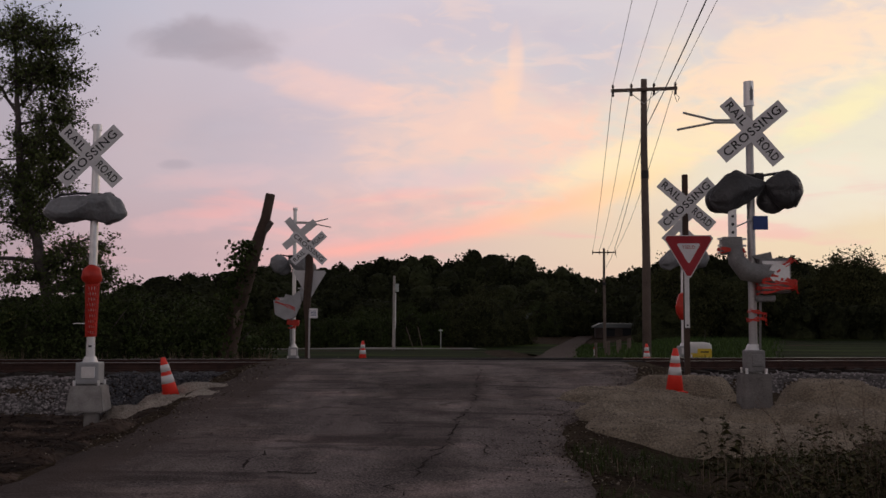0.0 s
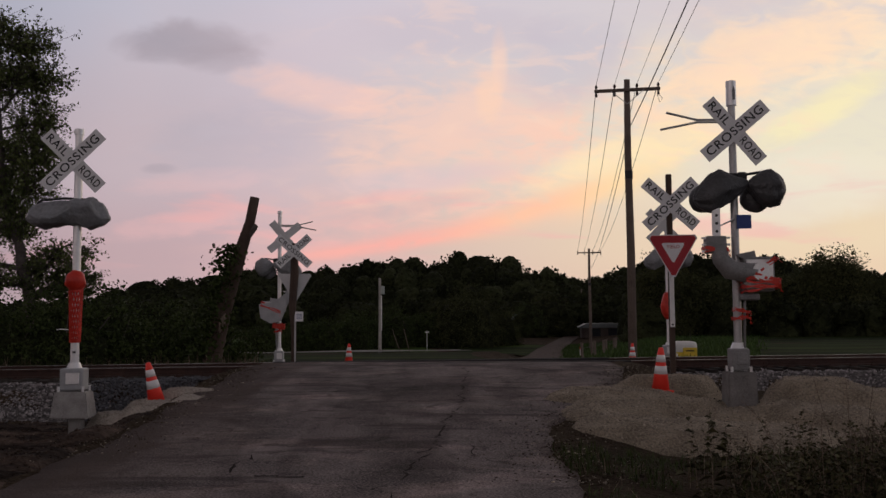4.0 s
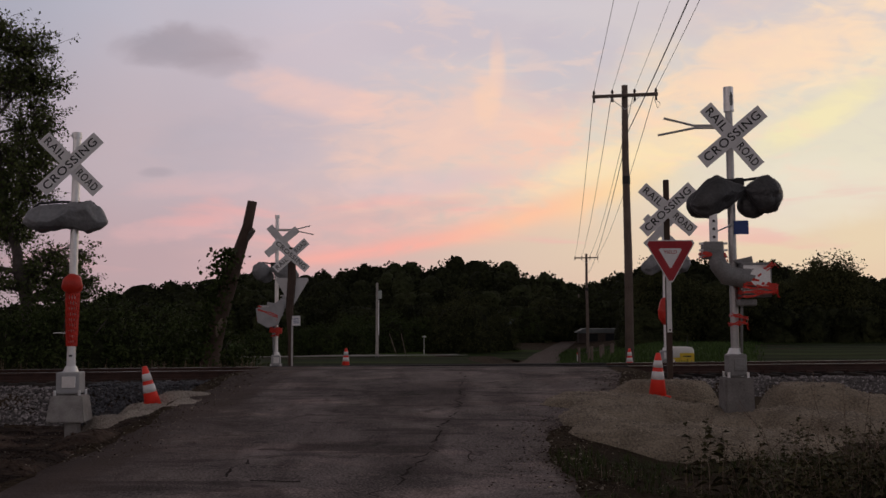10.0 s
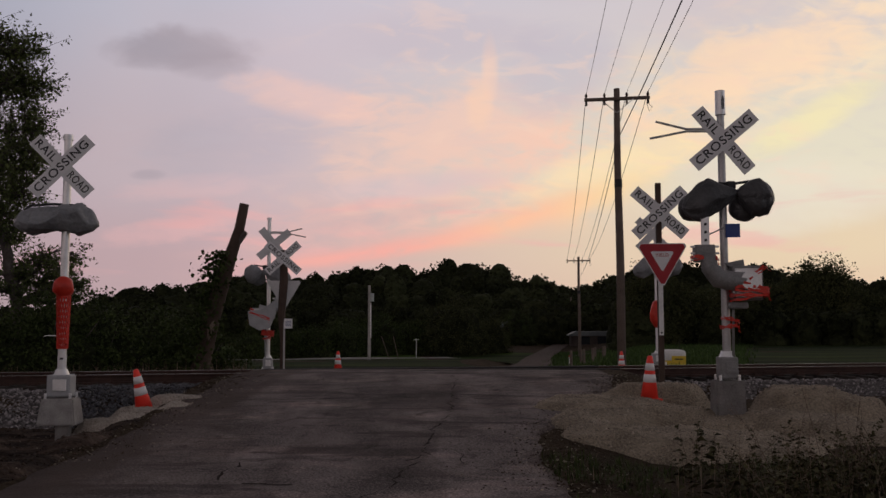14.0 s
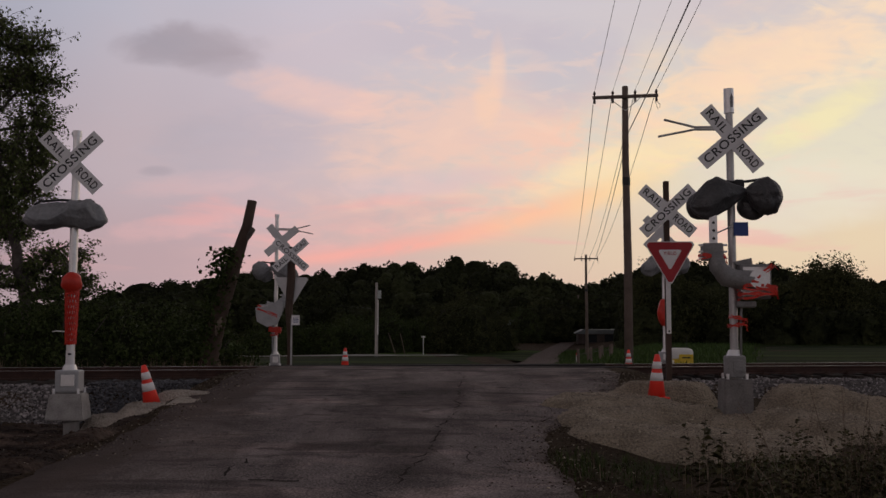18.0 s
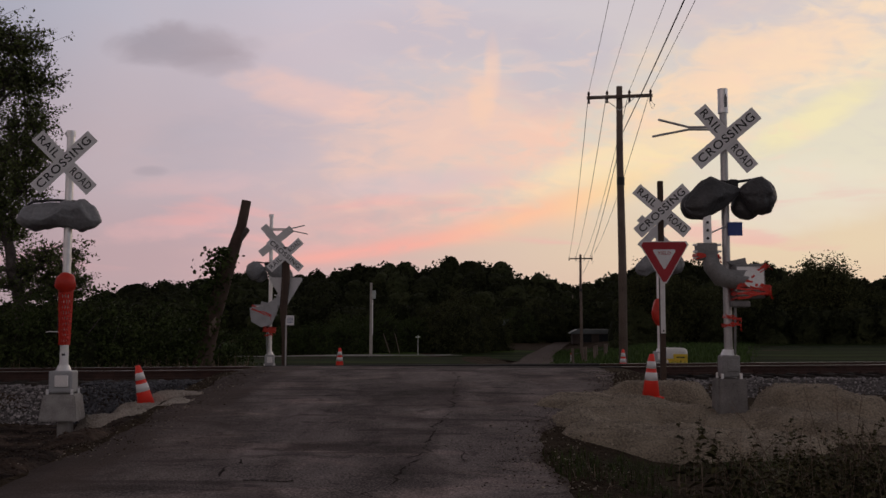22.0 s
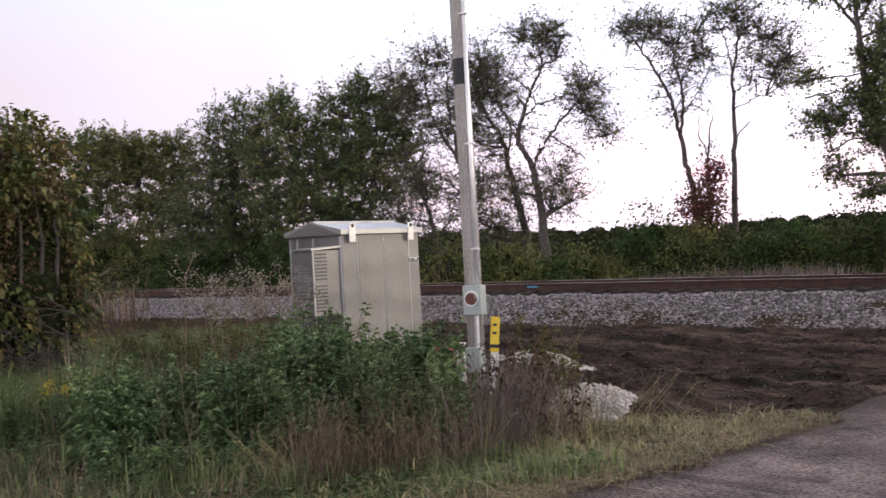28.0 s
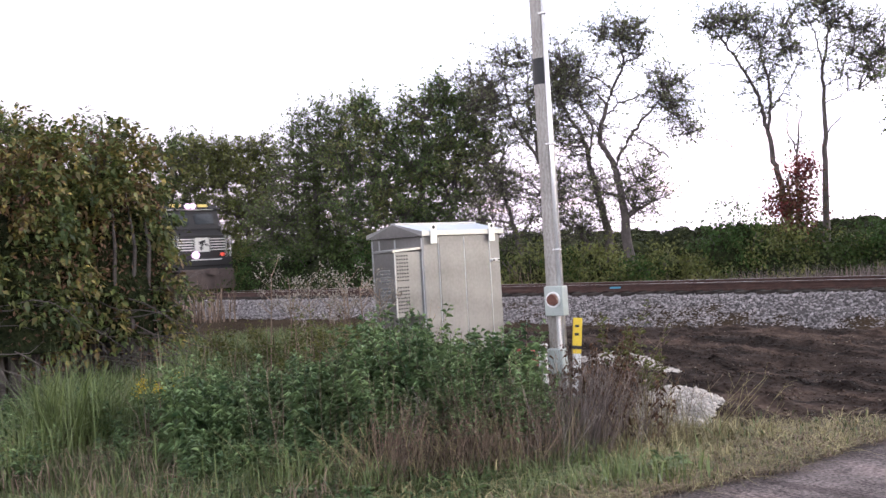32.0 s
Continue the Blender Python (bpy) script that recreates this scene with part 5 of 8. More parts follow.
def signal_far_right():
    s = empty("crossing_signal", 7.0, 27.5, 0.0, -6.0, label="silver crossing signal behind the yield sign, lamps bagged", category="crossing signal", group="crossing signals")
    concrete_base(s, 0.0, 0.60, 0.44)
    part("mast", cyl(0.062, 0.056, 4.0, 0, 0, 2.6, n=16), M_GALV, s)
    crossbuck(s, -0.1, -0.1, 4.25, back=True)
    lamps(s, 3.30, M_TARP)
    bm = bmesh.new()
    bmesh.ops.create_icosphere(bm, subdivisions=2, radius=1.0, matrix=Matrix.Translation((-0.02, -0.03, 1.9)) @ Matrix.Diagonal((0.2, 0.18, 0.42, 1)))
    for v in bm.verts:
        v.co += Vector((1, 1, 0)) * 0.04 * noise.noise(v.co * 6)
    part("bell_wrap", bm, M_TAPE, s, "orange mesh bundled round the mast")


signal_far_right()


def triangle(parent, x, y, z, w, face):
    h = w * 0.866

    def tri(k, dz=0.0):
        c = 0.07 * k
        return [(-w / 2 * k + c, h / 3 * k + dz), (w / 2 * k - c, h / 3 * k + dz), (w / 2 * k - c * 0.5, h / 3 * k - c * 0.87 + dz), (c * 0.5, -2 * h / 3 * k + c * 0.87 + dz), (-c * 0.5, -2 * h / 3 * k + c * 0.87 + dz), (-w / 2 * k + c * 0.5, h / 3 * k - c * 0.87 + dz)]

    at = Matrix.Translation((x, y, z))
    plate = part("plate", prism(tri(1.0), 0.006, at), M_SIGNBACK, parent)
    if face:
        part("white_border", prism(tri(0.985), 0.002, at @ Matrix.Translation((0, -0.0042, 0))), M_SIGN, plate)
        part("red_face", prism(tri(0.94), 0.002, at @ Matrix.Translation((0, -0.0064, 0))), M_RED, plate, "red retroreflective face")
        part("white_centre", prism(tri(0.46), 0.002, at @ Matrix.Translation((0, -0.0086, 0.0))), M_SIGN, plate)
        me = letters("YIELD", 0.085)
        xs = [v.co.x for v in me.vertices]
        me.transform(at @ Matrix.Translation((0, -0.0112, 0.055)) @ Matrix.Diagonal((0.235 / (max(xs) - min(xs)), 1, 1, 1)))
        link("lettering", me, M_RED, plate)


def yield_near():
    s = empty("yield_sign", 4.38, 16.97, 0.0, -2.0, label="red and white yield sign under a crossbuck on a brown post", category="road sign", group="yield signs")
    part("post", box(0.095, 0.095, 3.75, 0.0, 0, 2.3, bevel=0.008), M_POST, s)
    part("strip", box(0.085, 0.012, 1.15, 0.0, -0.058, 1.98, bevel=0.003), M_GALV, s, "grey reflective strip on the post")
    for z in (2.45, 1.45):
        part("bolt", cyl(0.016, 0.016, 0.03, 0, -0.07, z, 90, n=8), M_BLACK, s)
    crossbuck(s, 0.0, -0.12, 3.62, yaw=0, cross_at=42.5, rail_at=41.5)
    triangle(s, 0.03, -0.10, 2.79, 0.95, True)


def yield_far():
    s = empty("yield_sign", -3.85, 27.02, 0.0, 4.0, label="brown sign post with crossbuck and grey yield sign back", category="road sign", group="yield signs")
    part("post", pipe([(0, 0, -0.4), (0.0, 0, 1.2), (-0.04, 0, 2.0), (0.02, 0, 2.9), (0.0, 0, 3.75)], [0.075, 0.075, 0.11, 0.12, 0.10], 8), M_POST, s)
    part("strip", box(0.045, 0.012, 1.5, 0.045, -0.083, 0.95, bevel=0.003), M_DARKGALV, s, "grey reflective strip on the post")
    crossbuck(s, 0.0, -0.16, 3.52, swap=True, yaw=8, cross_at=41.0, rail_at=43.0)
    triangle(s, 0.02, 0.13, 2.60, 1.0, False)
    n = part("notice", box(0.23, 0.01, 0.28, 0.16, -0.1, 1.66, bevel=0.002), M_SIGN, s, "small white notice on the post")
    for k in range(4):
        part("text_bar", box(0.16, 0.002, 0.014, 0.16, -0.1065, 1.72 - 0.04 * k), M_BLUE, n)


yield_near()
yield_far()


# ---------------------------------------------------------------- traffic cones
def cone():
    c = empty("traffic_cone", 0, 0, -50, label="orange traffic cone with two white collars", category="traffic cone", group="traffic cones")
    part("base", box(0.33, 0.33, 0.035, 0, 0, 0.018, bevel=0.012, seg=2), M_ORANGE, c)
    prof = [(0.0, 0.145), (0.27, 0.108), (0.275, 0.1085), (0.405, 0.0895), (0.41, 0.0885), (0.47, 0.0795), (0.475, 0.080), (0.59, 0.0635), (0.595, 0.0625), (0.71, 0.038), (0.715, 0.026)]
    bm = bmesh.new()
    tube(bm, [(0, 0, 0.03 + h * 0.97) for h, r in prof], [r for h, r in prof], 24)
    part("shell", bm, M_ORANGE, c, "", True)
    for z0, r0, z1, r1 in ((0.292, 0.110, 0.424, 0.0915), (0.486, 0.0825, 0.604, 0.0655)):
        part("collar", cyl(r0, r1, z1 - z0, 0, 0, (z0 + z1) / 2, n=24), M_REFL, c, "white reflective collar", True)
    return c


# ---------------------------------------------------------------- gravel heaps and rubble
def heap(name, xs, ys, zf, material, chips, size, seed, label, chip_mat):
    top = tagged(grid(name, xs, ys, zf, material), label, "gravel heap")
    rng = np.random.default_rng(seed)
    x, y = rng.uniform(xs[0], xs[-1], chips), rng.uniform(ys[0], ys[-1], chips)
    z = zf(x, y)
    ok = z > land_z(x, y) + 0.015
    x, y, z = x[ok], y[ok], z[ok]
    V, T = stones(np.stack([x, y, z], 1), size, rng)
    tagged(link("loose_stone", fast_mesh("loose_stone", V, tris=T), chip_mat, top), kind="stuff")



def raised(x, y, blobs, seed):
    """Surface of heaped stone: each blob has its own top height and slopes away from it."""
    z = np.full_like(np.asarray(x, float), 1e-4)
    wob = fbm(x, y, 1.1, seed) - 0.5
    for cx, cy, rx, ry, top in blobs:
        r = np.hypot((x - cx) / rx, (y - cy) / ry) + 0.75 * wob
        z = z + np.exp(9.0 * (top - 0.05 - 0.10 * np.clip(r, 0, 1) ** 2 - (top + 0.35) * sstep(0.45, 1.2, r)))
    return np.log(z) / 9.0 + 0.07 * (fbm(x, y, 0.45, seed + 4) - 0.5) + 0.05 * (fbm(x, y, 1.4, seed + 2) - 0.5)


def heap_right(x, y):
    z = raised(x, y, ((3.95, 16.2, 1.1, 0.9, 0.66), (3.0, 15.6, 1.5, 1.7, 0.47), (2.6, 14.2, 1.3, 1.7, 0.33), (2.35, 13.0, 1.0, 1.4, 0.24), (3.9, 14.7, 1.2, 1.2, 0.40), (4.7, 13.9, 1.6, 1.2, 0.29), (3.0, 12.9, 1.5, 2.0, 0.24), (4.2, 12.2, 1.7, 1.9, 0.2),
                      (5.9, 14.5, 1.05, 1.1, 0.70), (6.5, 14.2, 0.95, 1.0, 0.54), (5.6, 13.4, 1.5, 1.4, 0.36), (6.6, 13.0, 1.4, 1.6, 0.25), (2.35, 15.0, 0.9, 1.3, 0.43), (2.15, 13.3, 0.75, 1.1, 0.35), (2.3, 12.2, 0.75, 0.9, 0.28)), 31)
    return np.maximum(z, land_z(x, y) - 0.12)


heap("limestone_mound", np.arange(0.9, 8.6, 0.08), np.arange(9.6, 18.4, 0.08), heap_right, M_GRAVEL, 15000, 0.034, 41, "spread heap of tan limestone gravel round the signal base", M_CHIP)


def heap_left(x, y):
    z = raised(x, y, ((-4.5, 16.05, 0.95, 0.55, 0.30), (-3.95, 16.1, 0.8, 0.5, 0.50), (-5.0, 15.3, 0.75, 0.45, 0.20),
                      (-4.2, 15.3, 0.75, 0.65, 0.37), (-4.15, 14.6, 0.7, 0.6, 0.32), (-4.65, 14.6, 0.5, 0.5, 0.20), (-3.75, 15.3, 0.5, 0.7, 0.42)), 51)
    return np.maximum(z, land_z(x, y) - 0.12)


heap("limestone_mound", np.arange(-6.4, -2.8, 0.06), np.arange(13.6, 17.6, 0.06), heap_left, M_PALEGRAVEL, 4200, 0.03, 43, "low patch of pale gravel beside the road", M_PALEGRAVEL)


def rest(zf, x, y):
    return float(zf(np.array([x]), np.array([y]))[0])


CONE = cone()
CONE.matrix_basis = pose(3.80, 15.55, rest(heap_right, 3.80, 15.55) - 0.05, 2, 1, 12)
for x, y, z, rx, ry, rz in ((-4.48, 15.75, rest(heap_left, -4.48, 15.75) - 0.05, 1, -13, 20), (-2.62, 31.0, 0.05, 0, 1, 30), (6.68, 31.0, 0.0, 0, 0, 5)):
    copy_thing(CONE, pose(x, y, z, rx, ry, rz))


def rubble(x, y, r, h, n, seed):
    rng = random.Random(seed)
    base = float(land_z(np.array([x]), np.array([y]))[0])
    blobs = [(x, y, r * 0.8, r * 0.7, base + h)] + [(x + rng.uniform(-0.6, 0.6) * r, y + rng.uniform(-0.5, 0.5) * r, r * rng.uniform(0.35, 0.6), r * rng.uniform(0.3, 0.5), base + h * rng.uniform(0.45, 0.95)) for _ in range(5)]

    def zf(X, Y):
        return np.maximum(raised(X, Y, blobs, seed) + 0.08 * (fbm(X, Y, 0.22, seed) - 0.5), soil_z(X, Y) - 0.1)
    heap("broken_stone_mound", np.arange(x - 1.3 * r, x + 1.3 * r, 0.045), np.arange(y - 1.3 * r, y + 1.3 * r, 0.045), zf, M_RUBBLE, n, 0.055, seed, "pale broken limestone tipped on the soil", M_RUBBLE)


rubble(-6.66, 7.98, 0.76, 0.20, 4000, 61)
rubble(-9.93, 10.43, 0.95, 0.19, 3400, 62)
rubble(-9.0, 10.0, 0.6, 0.08, 900, 64)
rubble(-8.6, 9.4, 0.5, 0.06, 500, 63)


# ---------------------------------------------------------------- poles, wires, cabinet
def utility_pole(x, y, z, h, r, arm, rz=0.0, mat_=None, band=True):
    p = empty("utility_pole", x, y, z, rz, label="weathered brown wooden utility pole with a crossarm", category="utility pole", group="utility poles")
    part("pole", pipe([(0, 0, -0.5), (0.02, 0, h * 0.4), (-0.02, 0, h * 0.75), (0, 0, h)], [r * 1.1, r, r * 0.85, r * 0.75], 14), mat_ or M_POLE, p, smooth=True)
    if band:
        part("band", cyl(r * 0.97, r * 0.97, 0.3, 0.0, 0, h * 0.67, n=16), M_BLACK, p)
    if arm:
        a = part("crossarm", box(arm, 0.10, 0.12, 0, -r, h - 0.42, bevel=0.01), M_POLE, p)
        for sx in (-1, 1):
            part("brace", pipe([(sx * arm * 0.25, -r - 0.06, h - 0.45), (0, -r * 0.9, h - 0.95)], 0.014, 5), M_GALV, a)
        for fx in (-0.47, -0.19, 0.15, 0.47):
            ins = bmesh.new()
            C(ins, 0.025, 0.06, 0.07, pose(fx * arm, -r, h - 0.31), 10)
            C(ins, 0.055, 0.03, 0.09, pose(fx * arm, -r, h - 0.235), 10)
            part("insulator", ins, M_INSUL, a)
            part("hanger", cyl(0.05, 0.04, 0.16, fx * arm, -r, h - 0.56, n=8), M_INSUL, a)
        part("jumper", pipe([(arm * 0.47, -r, h - 0.62), (arm * 0.53, -r, h - 0.78), (arm * 0.49, -r, h - 0.95), (arm * 0.45, -r, h - 0.62)], 0.01, 5), M_CABLE, a)
    return p


P1, P2, P0 = (7.48, 34.7, -0.45, 10.9), (16.2, 94.6, -2.4, 10.85), (2.75, -2.2, -0.1, 10.9)
utility_pole(*P1, 0.15, 2.42, -11)
utility_pole(*P2, 0.15, 2.42, -9)
utility_pole(*P0, 0.15, 2.42, -11)
utility_pole(32.5, 200, -2.5, 10, 0.15, 0, band=False)
utility_pole(35.0, 215, -2.3, 9.0, 0.15, 0, band=False)


def wire(a, b, sag, r=0.009):
    pts = []
    for i in range(25):
        t = i / 24
        pts.append((a[0] + (b[0] - a[0]) * t, a[1] + (b[1] - a[1]) * t, a[2] + (b[2] - a[2]) * t - sag * 4 * t * (1 - t)))
    tagged(part("power_line", pipe(pts, r, 5), M_CABLE), "thin dark overhead wire between poles", "power line", group="power lines")


def arm_point(p, off, dz, rz):
    c, s = math.cos(radians(rz)), math.sin(radians(rz))
    return (p[0] + off * c, p[1] + off * s, p[2] + p[3] + dz)


for off, dz, r in ((-1.14, -0.18, 0.008), (-0.46, -0.18, 0.007), (0.36, -0.18, 0.007), (1.14, -0.18, 0.009)):
    wire(arm_point(P1, off, dz, -11), arm_point(P0, off, dz, -11), 0.3, r)
    wire(arm_point(P1, off, dz, -11), arm_point(P2, off, dz, -9), 0.8, 0.013)
wire(arm_point(P1, 0.1, -1.75, -11), arm_point(P0, 0.3, -1.5, -11), 0.3, 0.017)
wire(arm_point(P1, 0.1, -1.75, -11), arm_point(P2, 0.1, -2.0, -9), 0.9, 0.016)


def service_post():
    p = empty("service_pole", -4.9, 94.9, -2.1, label="wooden pole with a small transformer beside the side road", category="utility pole", group="utility poles")
    part("pole", pipe([(0, 0, -0.3), (0.02, 0, 4), (0, 0, 7.7)], [0.17, 0.16, 0.13], 10), M_PALEPOLE, p)
    part("transformer", cyl(0.2, 0.2, 0.8, 0.28, -0.1, 6.5, n=14), M_METER, p)
    part("pipe", cyl(0.05, 0.05, 3.5, 0.16, -0.1, 4.2, n=8), M_GALV, p)


service_post()


def guy_guard(x, y, lean):
    g = empty("guy_wire", x, y, -2.1, label="guy wire with a plastic guard", category="guy wire", group="guy wires")
    part("guard", pipe([(0, 0, 0), (lean, 0, 2.6)], 0.035, 8), M_POLE, g)
    part("anchor", cyl(0.02, 0.02, 0.3, 0, 0, 0.05, n=6), M_GALV, g)


guy_guard(-1.9, 95.0, -0.6)
guy_guard(-2.8, 95.5, -0.9)


def street_sign():
    s = empty("street_sign", -0.2, 102.0, -2.15, label="small street name sign on a thin post", category="street sign")
    part("post", cyl(0.035, 0.035, 2.5, 0, 0, 1.1, n=8), M_GALV, s)
    b = part("blade", box(0.62, 0.02, 0.3, 0, 0, 2.2, bevel=0.003), M_LAWN, s, "green name blade")
    part("text_bar", box(0.46, 0.004, 0.1, 0, -0.012, 2.2), M_SIGN, b)


street_sign()


def bungalow():
    """The signal relay cabinet: gabled aluminium box with a louvred cooling unit on its end."""
    cx, cy = -11.39, 7.97                       # the corner nearest to the road
    W, D, z0, H = 1.18, 1.68, -0.12, 2.035       # along the track, across it, floor, eaves above floor
    b = empty("relay_cabinet", cx, cy, 0.0, TANG, label="plain aluminium railway relay cabinet with a gabled roof", category="cabinet")
    # local: x from -W to 0, y from 0 to D
    part("plinth", box(W - 0.1, D - 0.1, 0.3, -W / 2, D / 2, z0 - 0.12, bevel=0.01), M_CONCRETE, b)
    part("body", box(W, D, H, -W / 2, D / 2, z0 + H / 2, bevel=0.012), M_ALU, b)
    rise, ov = 0.135, 0.05
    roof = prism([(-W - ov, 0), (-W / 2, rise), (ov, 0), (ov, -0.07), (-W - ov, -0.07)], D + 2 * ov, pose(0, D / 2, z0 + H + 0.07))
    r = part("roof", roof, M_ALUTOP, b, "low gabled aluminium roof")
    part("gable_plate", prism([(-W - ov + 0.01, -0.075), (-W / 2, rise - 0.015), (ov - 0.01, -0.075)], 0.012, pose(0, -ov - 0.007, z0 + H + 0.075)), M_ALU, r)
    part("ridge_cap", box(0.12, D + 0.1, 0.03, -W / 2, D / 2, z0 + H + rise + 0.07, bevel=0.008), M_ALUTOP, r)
    for y in (0.13, 1.40):
        lug = part("lifting_lug", box(0.012, 0.13, 0.28, ov + 0.012, y + 0.04, z0 + H + 0.02, bevel=0.004), M_GALV, b, "bright lifting lug")
        part("eye", cyl(0.028, 0.028, 0.016, ov + 0.014, y + 0.04, z0 + H + 0.12, 0, 90, n=12), M_BLACK, lug)
    # side towards the road: two door leaves, frame posts
    for y, w in ((0.31, 0.016), (0.86, 0.016), (1.43, 0.02)):
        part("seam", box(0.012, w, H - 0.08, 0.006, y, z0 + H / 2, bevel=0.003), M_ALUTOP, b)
    for y0, y1 in ((0.33, 0.845), (0.875, 1.41)):
        part("door_leaf", box(0.010, y1 - y0, H - 0.16, 0.005, (y0 + y1) / 2, z0 + H / 2 - 0.03, bevel=0.002), M_ALU, b)
    h = part("hasp", box(0.03, 0.2, 0.05, 0.018, 1.54, z0 + H - 0.42, bevel=0.006), M_GALV, b)
    for k in (-1, 1):
        part("bolt", cyl(0.014, 0.014, 0.03, 0.04, 1.54 + 0.06 * k, z0 + H - 0.42, 0, 90, n=8), M_BLACK, h)
    # end towards the lane: seams and the louvred cooling unit
    for x in (-0.03, -0.62, -0.98, -W + 0.03):
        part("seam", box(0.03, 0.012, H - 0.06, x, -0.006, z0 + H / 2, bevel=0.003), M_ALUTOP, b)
    ux, uw, ud, uz = -0.25, 0.40, 0.53, z0 + H - 0.22      # middle of the unit, its width, depth and top
    u = part("cooling_unit", box(uw, ud, 0.95, ux, -ud / 2, uz - 0.475, bevel=0.01), M_ALU, b, "louvred wall-mounted cooling unit")
    part("hood", prism([(-uw / 2 - 0.02, 0), (uw / 2 + 0.02, 0), (uw / 2 + 0.02, 0.03), (-uw / 2 - 0.02, 0.03)], ud + 0.05, pose(ux, -ud / 2 - 0.02, uz + 0.012, 3)), M_ALUTOP, u)
    part("edge_trim", box(0.022, 0.022, 0.95, ux + uw / 2, -ud, uz - 0.475, bevel=0.004), M_ALUTOP, u)
    for k in range(17):
        z = uz - 0.06 - 0.051 * k
        if k == 8:
            continue
        for j in range(5):
            part("slot", box(0.004, 0.030, 0.020, ux + uw / 2 + 0.0015, -ud + 0.05 + 0.048 * j, z), M_BLACK, u)
        if 3 < k < 15:
            part("louvre", box(0.22, 0.012, 0.012, ux - 0.02, -ud - 0.004, z, rx=25), M_ALUTOP, u)
            part("louvre_gap", box(0.22, 0.004, 0.016, ux - 0.02, -ud - 0.001, z - 0.02), M_TARP, u)
    part("skirt_vent", box(0.5, 0.02, 0.2, -0.8, -0.012, z0 + 0.5, bevel=0.006), M_BLACK, b)
    return b


bungalow()


def meter_pole():
    p = empty("meter_pole", -8.60, 7.94, -0.3, 20, label="bleached wooden service pole with an electric meter", category="utility pole")
    part("pole", pipe([(0.03, 0, -0.3), (0.02, 0, 2.5), (0.0, 0, 5.0), (-0.02, 0, 7.2)], [0.11, 0.105, 0.098, 0.09], 14), M_PALEPOLE, p, smooth=True)
    part("band", cyl(0.107, 0.105, 0.32, 0.005, 0, 4.1, n=16), M_BLACK, p, "dark band round the pole")
    part("conduit", pipe([(0.12, -0.05, 0.2), (0.115, -0.06, 3.0), (0.1, -0.06, 6.6)], 0.028, 10), M_GALV, p, "grey conduit up the pole", True)
    part("weatherhead", drape(0.06, 0.07, 0.09, 0.1, -0.1, 6.65, 3.0), M_METER, p, smooth=True)
    for z in (1.9, 3.2, 4.8):
        part("strap", box(0.12, 0.05, 0.02, 0.11, -0.07, z, bevel=0.004), M_GALV, p)
    m = part("meter_box", box(0.25, 0.15, 0.36, 0.115, -0.16, 1.28, bevel=0.012, seg=2), M_METER, p, "grey-green meter socket box")
    part("ring", cyl(0.095, 0.095, 0.03, 0.115, -0.24, 1.30, 90, n=28), M_GALV, m)
    part("glass", cyl(0.082, 0.065, 0.05, 0.115, -0.265, 1.30, 90, n=28), M_GLASSY, m, "round meter glass")
    part("switch_box", box(0.22, 0.14, 0.3, 0.08, -0.15, 0.55, bevel=0.012), M_METER, p, "grey disconnect box low on the pole")
    part("pipe", cyl(0.03, 0.03, 0.5, 0.12, -0.14, 0.86, n=10), M_GALV, p)
    return p


meter_pole()


def marker(x, y, z):
    m = empty("cable_marker", x, y, z, 50, label="yellow and white buried-cable marker by the meter pole", category="marker post")
    part("foot", box(0.10, 0.03, 0.62, 0, 0, 0.25, bevel=0.006, ry=4), M_WHITEPL, m)
    part("post", box(0.11, 0.034, 0.44, 0.035, 0, 0.76, bevel=0.006, ry=5), M_YELLOW, m)
    part("band", box(0.116, 0.038, 0.045, 0.022, 0, 0.62, bevel=0.003, ry=5), M_BLACK, m)
    for k in range(2):
        part("mark", box(0.05, 0.002, 0.03, 0.03 + 0.01 * k, -0.019, 0.78 + 0.1 * k), M_BLACK, m)


marker(-8.36, 8.02, -0.22)


def pail():
    p = empty("white_box", -8.50, 7.62, -0.05, 30, label="small white plastic box by the meter pole", category="box")
    part("shell", box(0.095, 0.09, 0.5, 0, 0, 0.25, bevel=0.02, seg=2), M_WHITEPL, p)
    part("lid", box(0.11, 0.10, 0.03, 0, 0, 0.51, bevel=0.01), M_WHITEPL, p)


pail()


def coil():
    c = empty("hose_coil", -9.85, 8.5, 0.12, 40, label="short loop of faded red conduit standing in the weeds", category="conduit")
    pts = [(0.14 * math.cos(t), 0, 0.14 * math.sin(t)) for t in np.linspace(-0.3, 3.45, 18)]
    part("loop", pipe([(0.14, 0, -0.6)] + pts + [(-0.14, 0, -0.6)], 0.045, 10), M_CONDUIT, c, smooth=True)


coil()


# ---------------------------------------------------------------- trees and growth
def polar(az, d):
    """A place by degrees to the left of the y axis and metres from the first eye."""
    return (-d * math.sin(radians(az)), d * math.cos(radians(az)))


def limb_path(p, d, length, n, rng, bend, lift):
    pts = [np.array(p, float)]
    d = np.array(d, float)
    for _ in range(n):
        d = unit(d + rng.normal(0, bend, 3) + np.array([0, 0, lift]))
        pts.append(pts[-1] + d * length / n)
    return pts, d


def curve(a, b, sag, n, rng, wob):
    a, b = np.array(a, float), np.array(b, float)
    ln = np.linalg.norm(b - a)
    mid = a * 0.5 + b * 0.5 + np.array([0, 0, sag * ln]) + rng.normal(0, wob * ln, 3)
    t = np.linspace(0, 1, n + 1)[:, None]
    return a * (1 - t) ** 2 + mid * 2 * t * (1 - t) + b * t ** 2


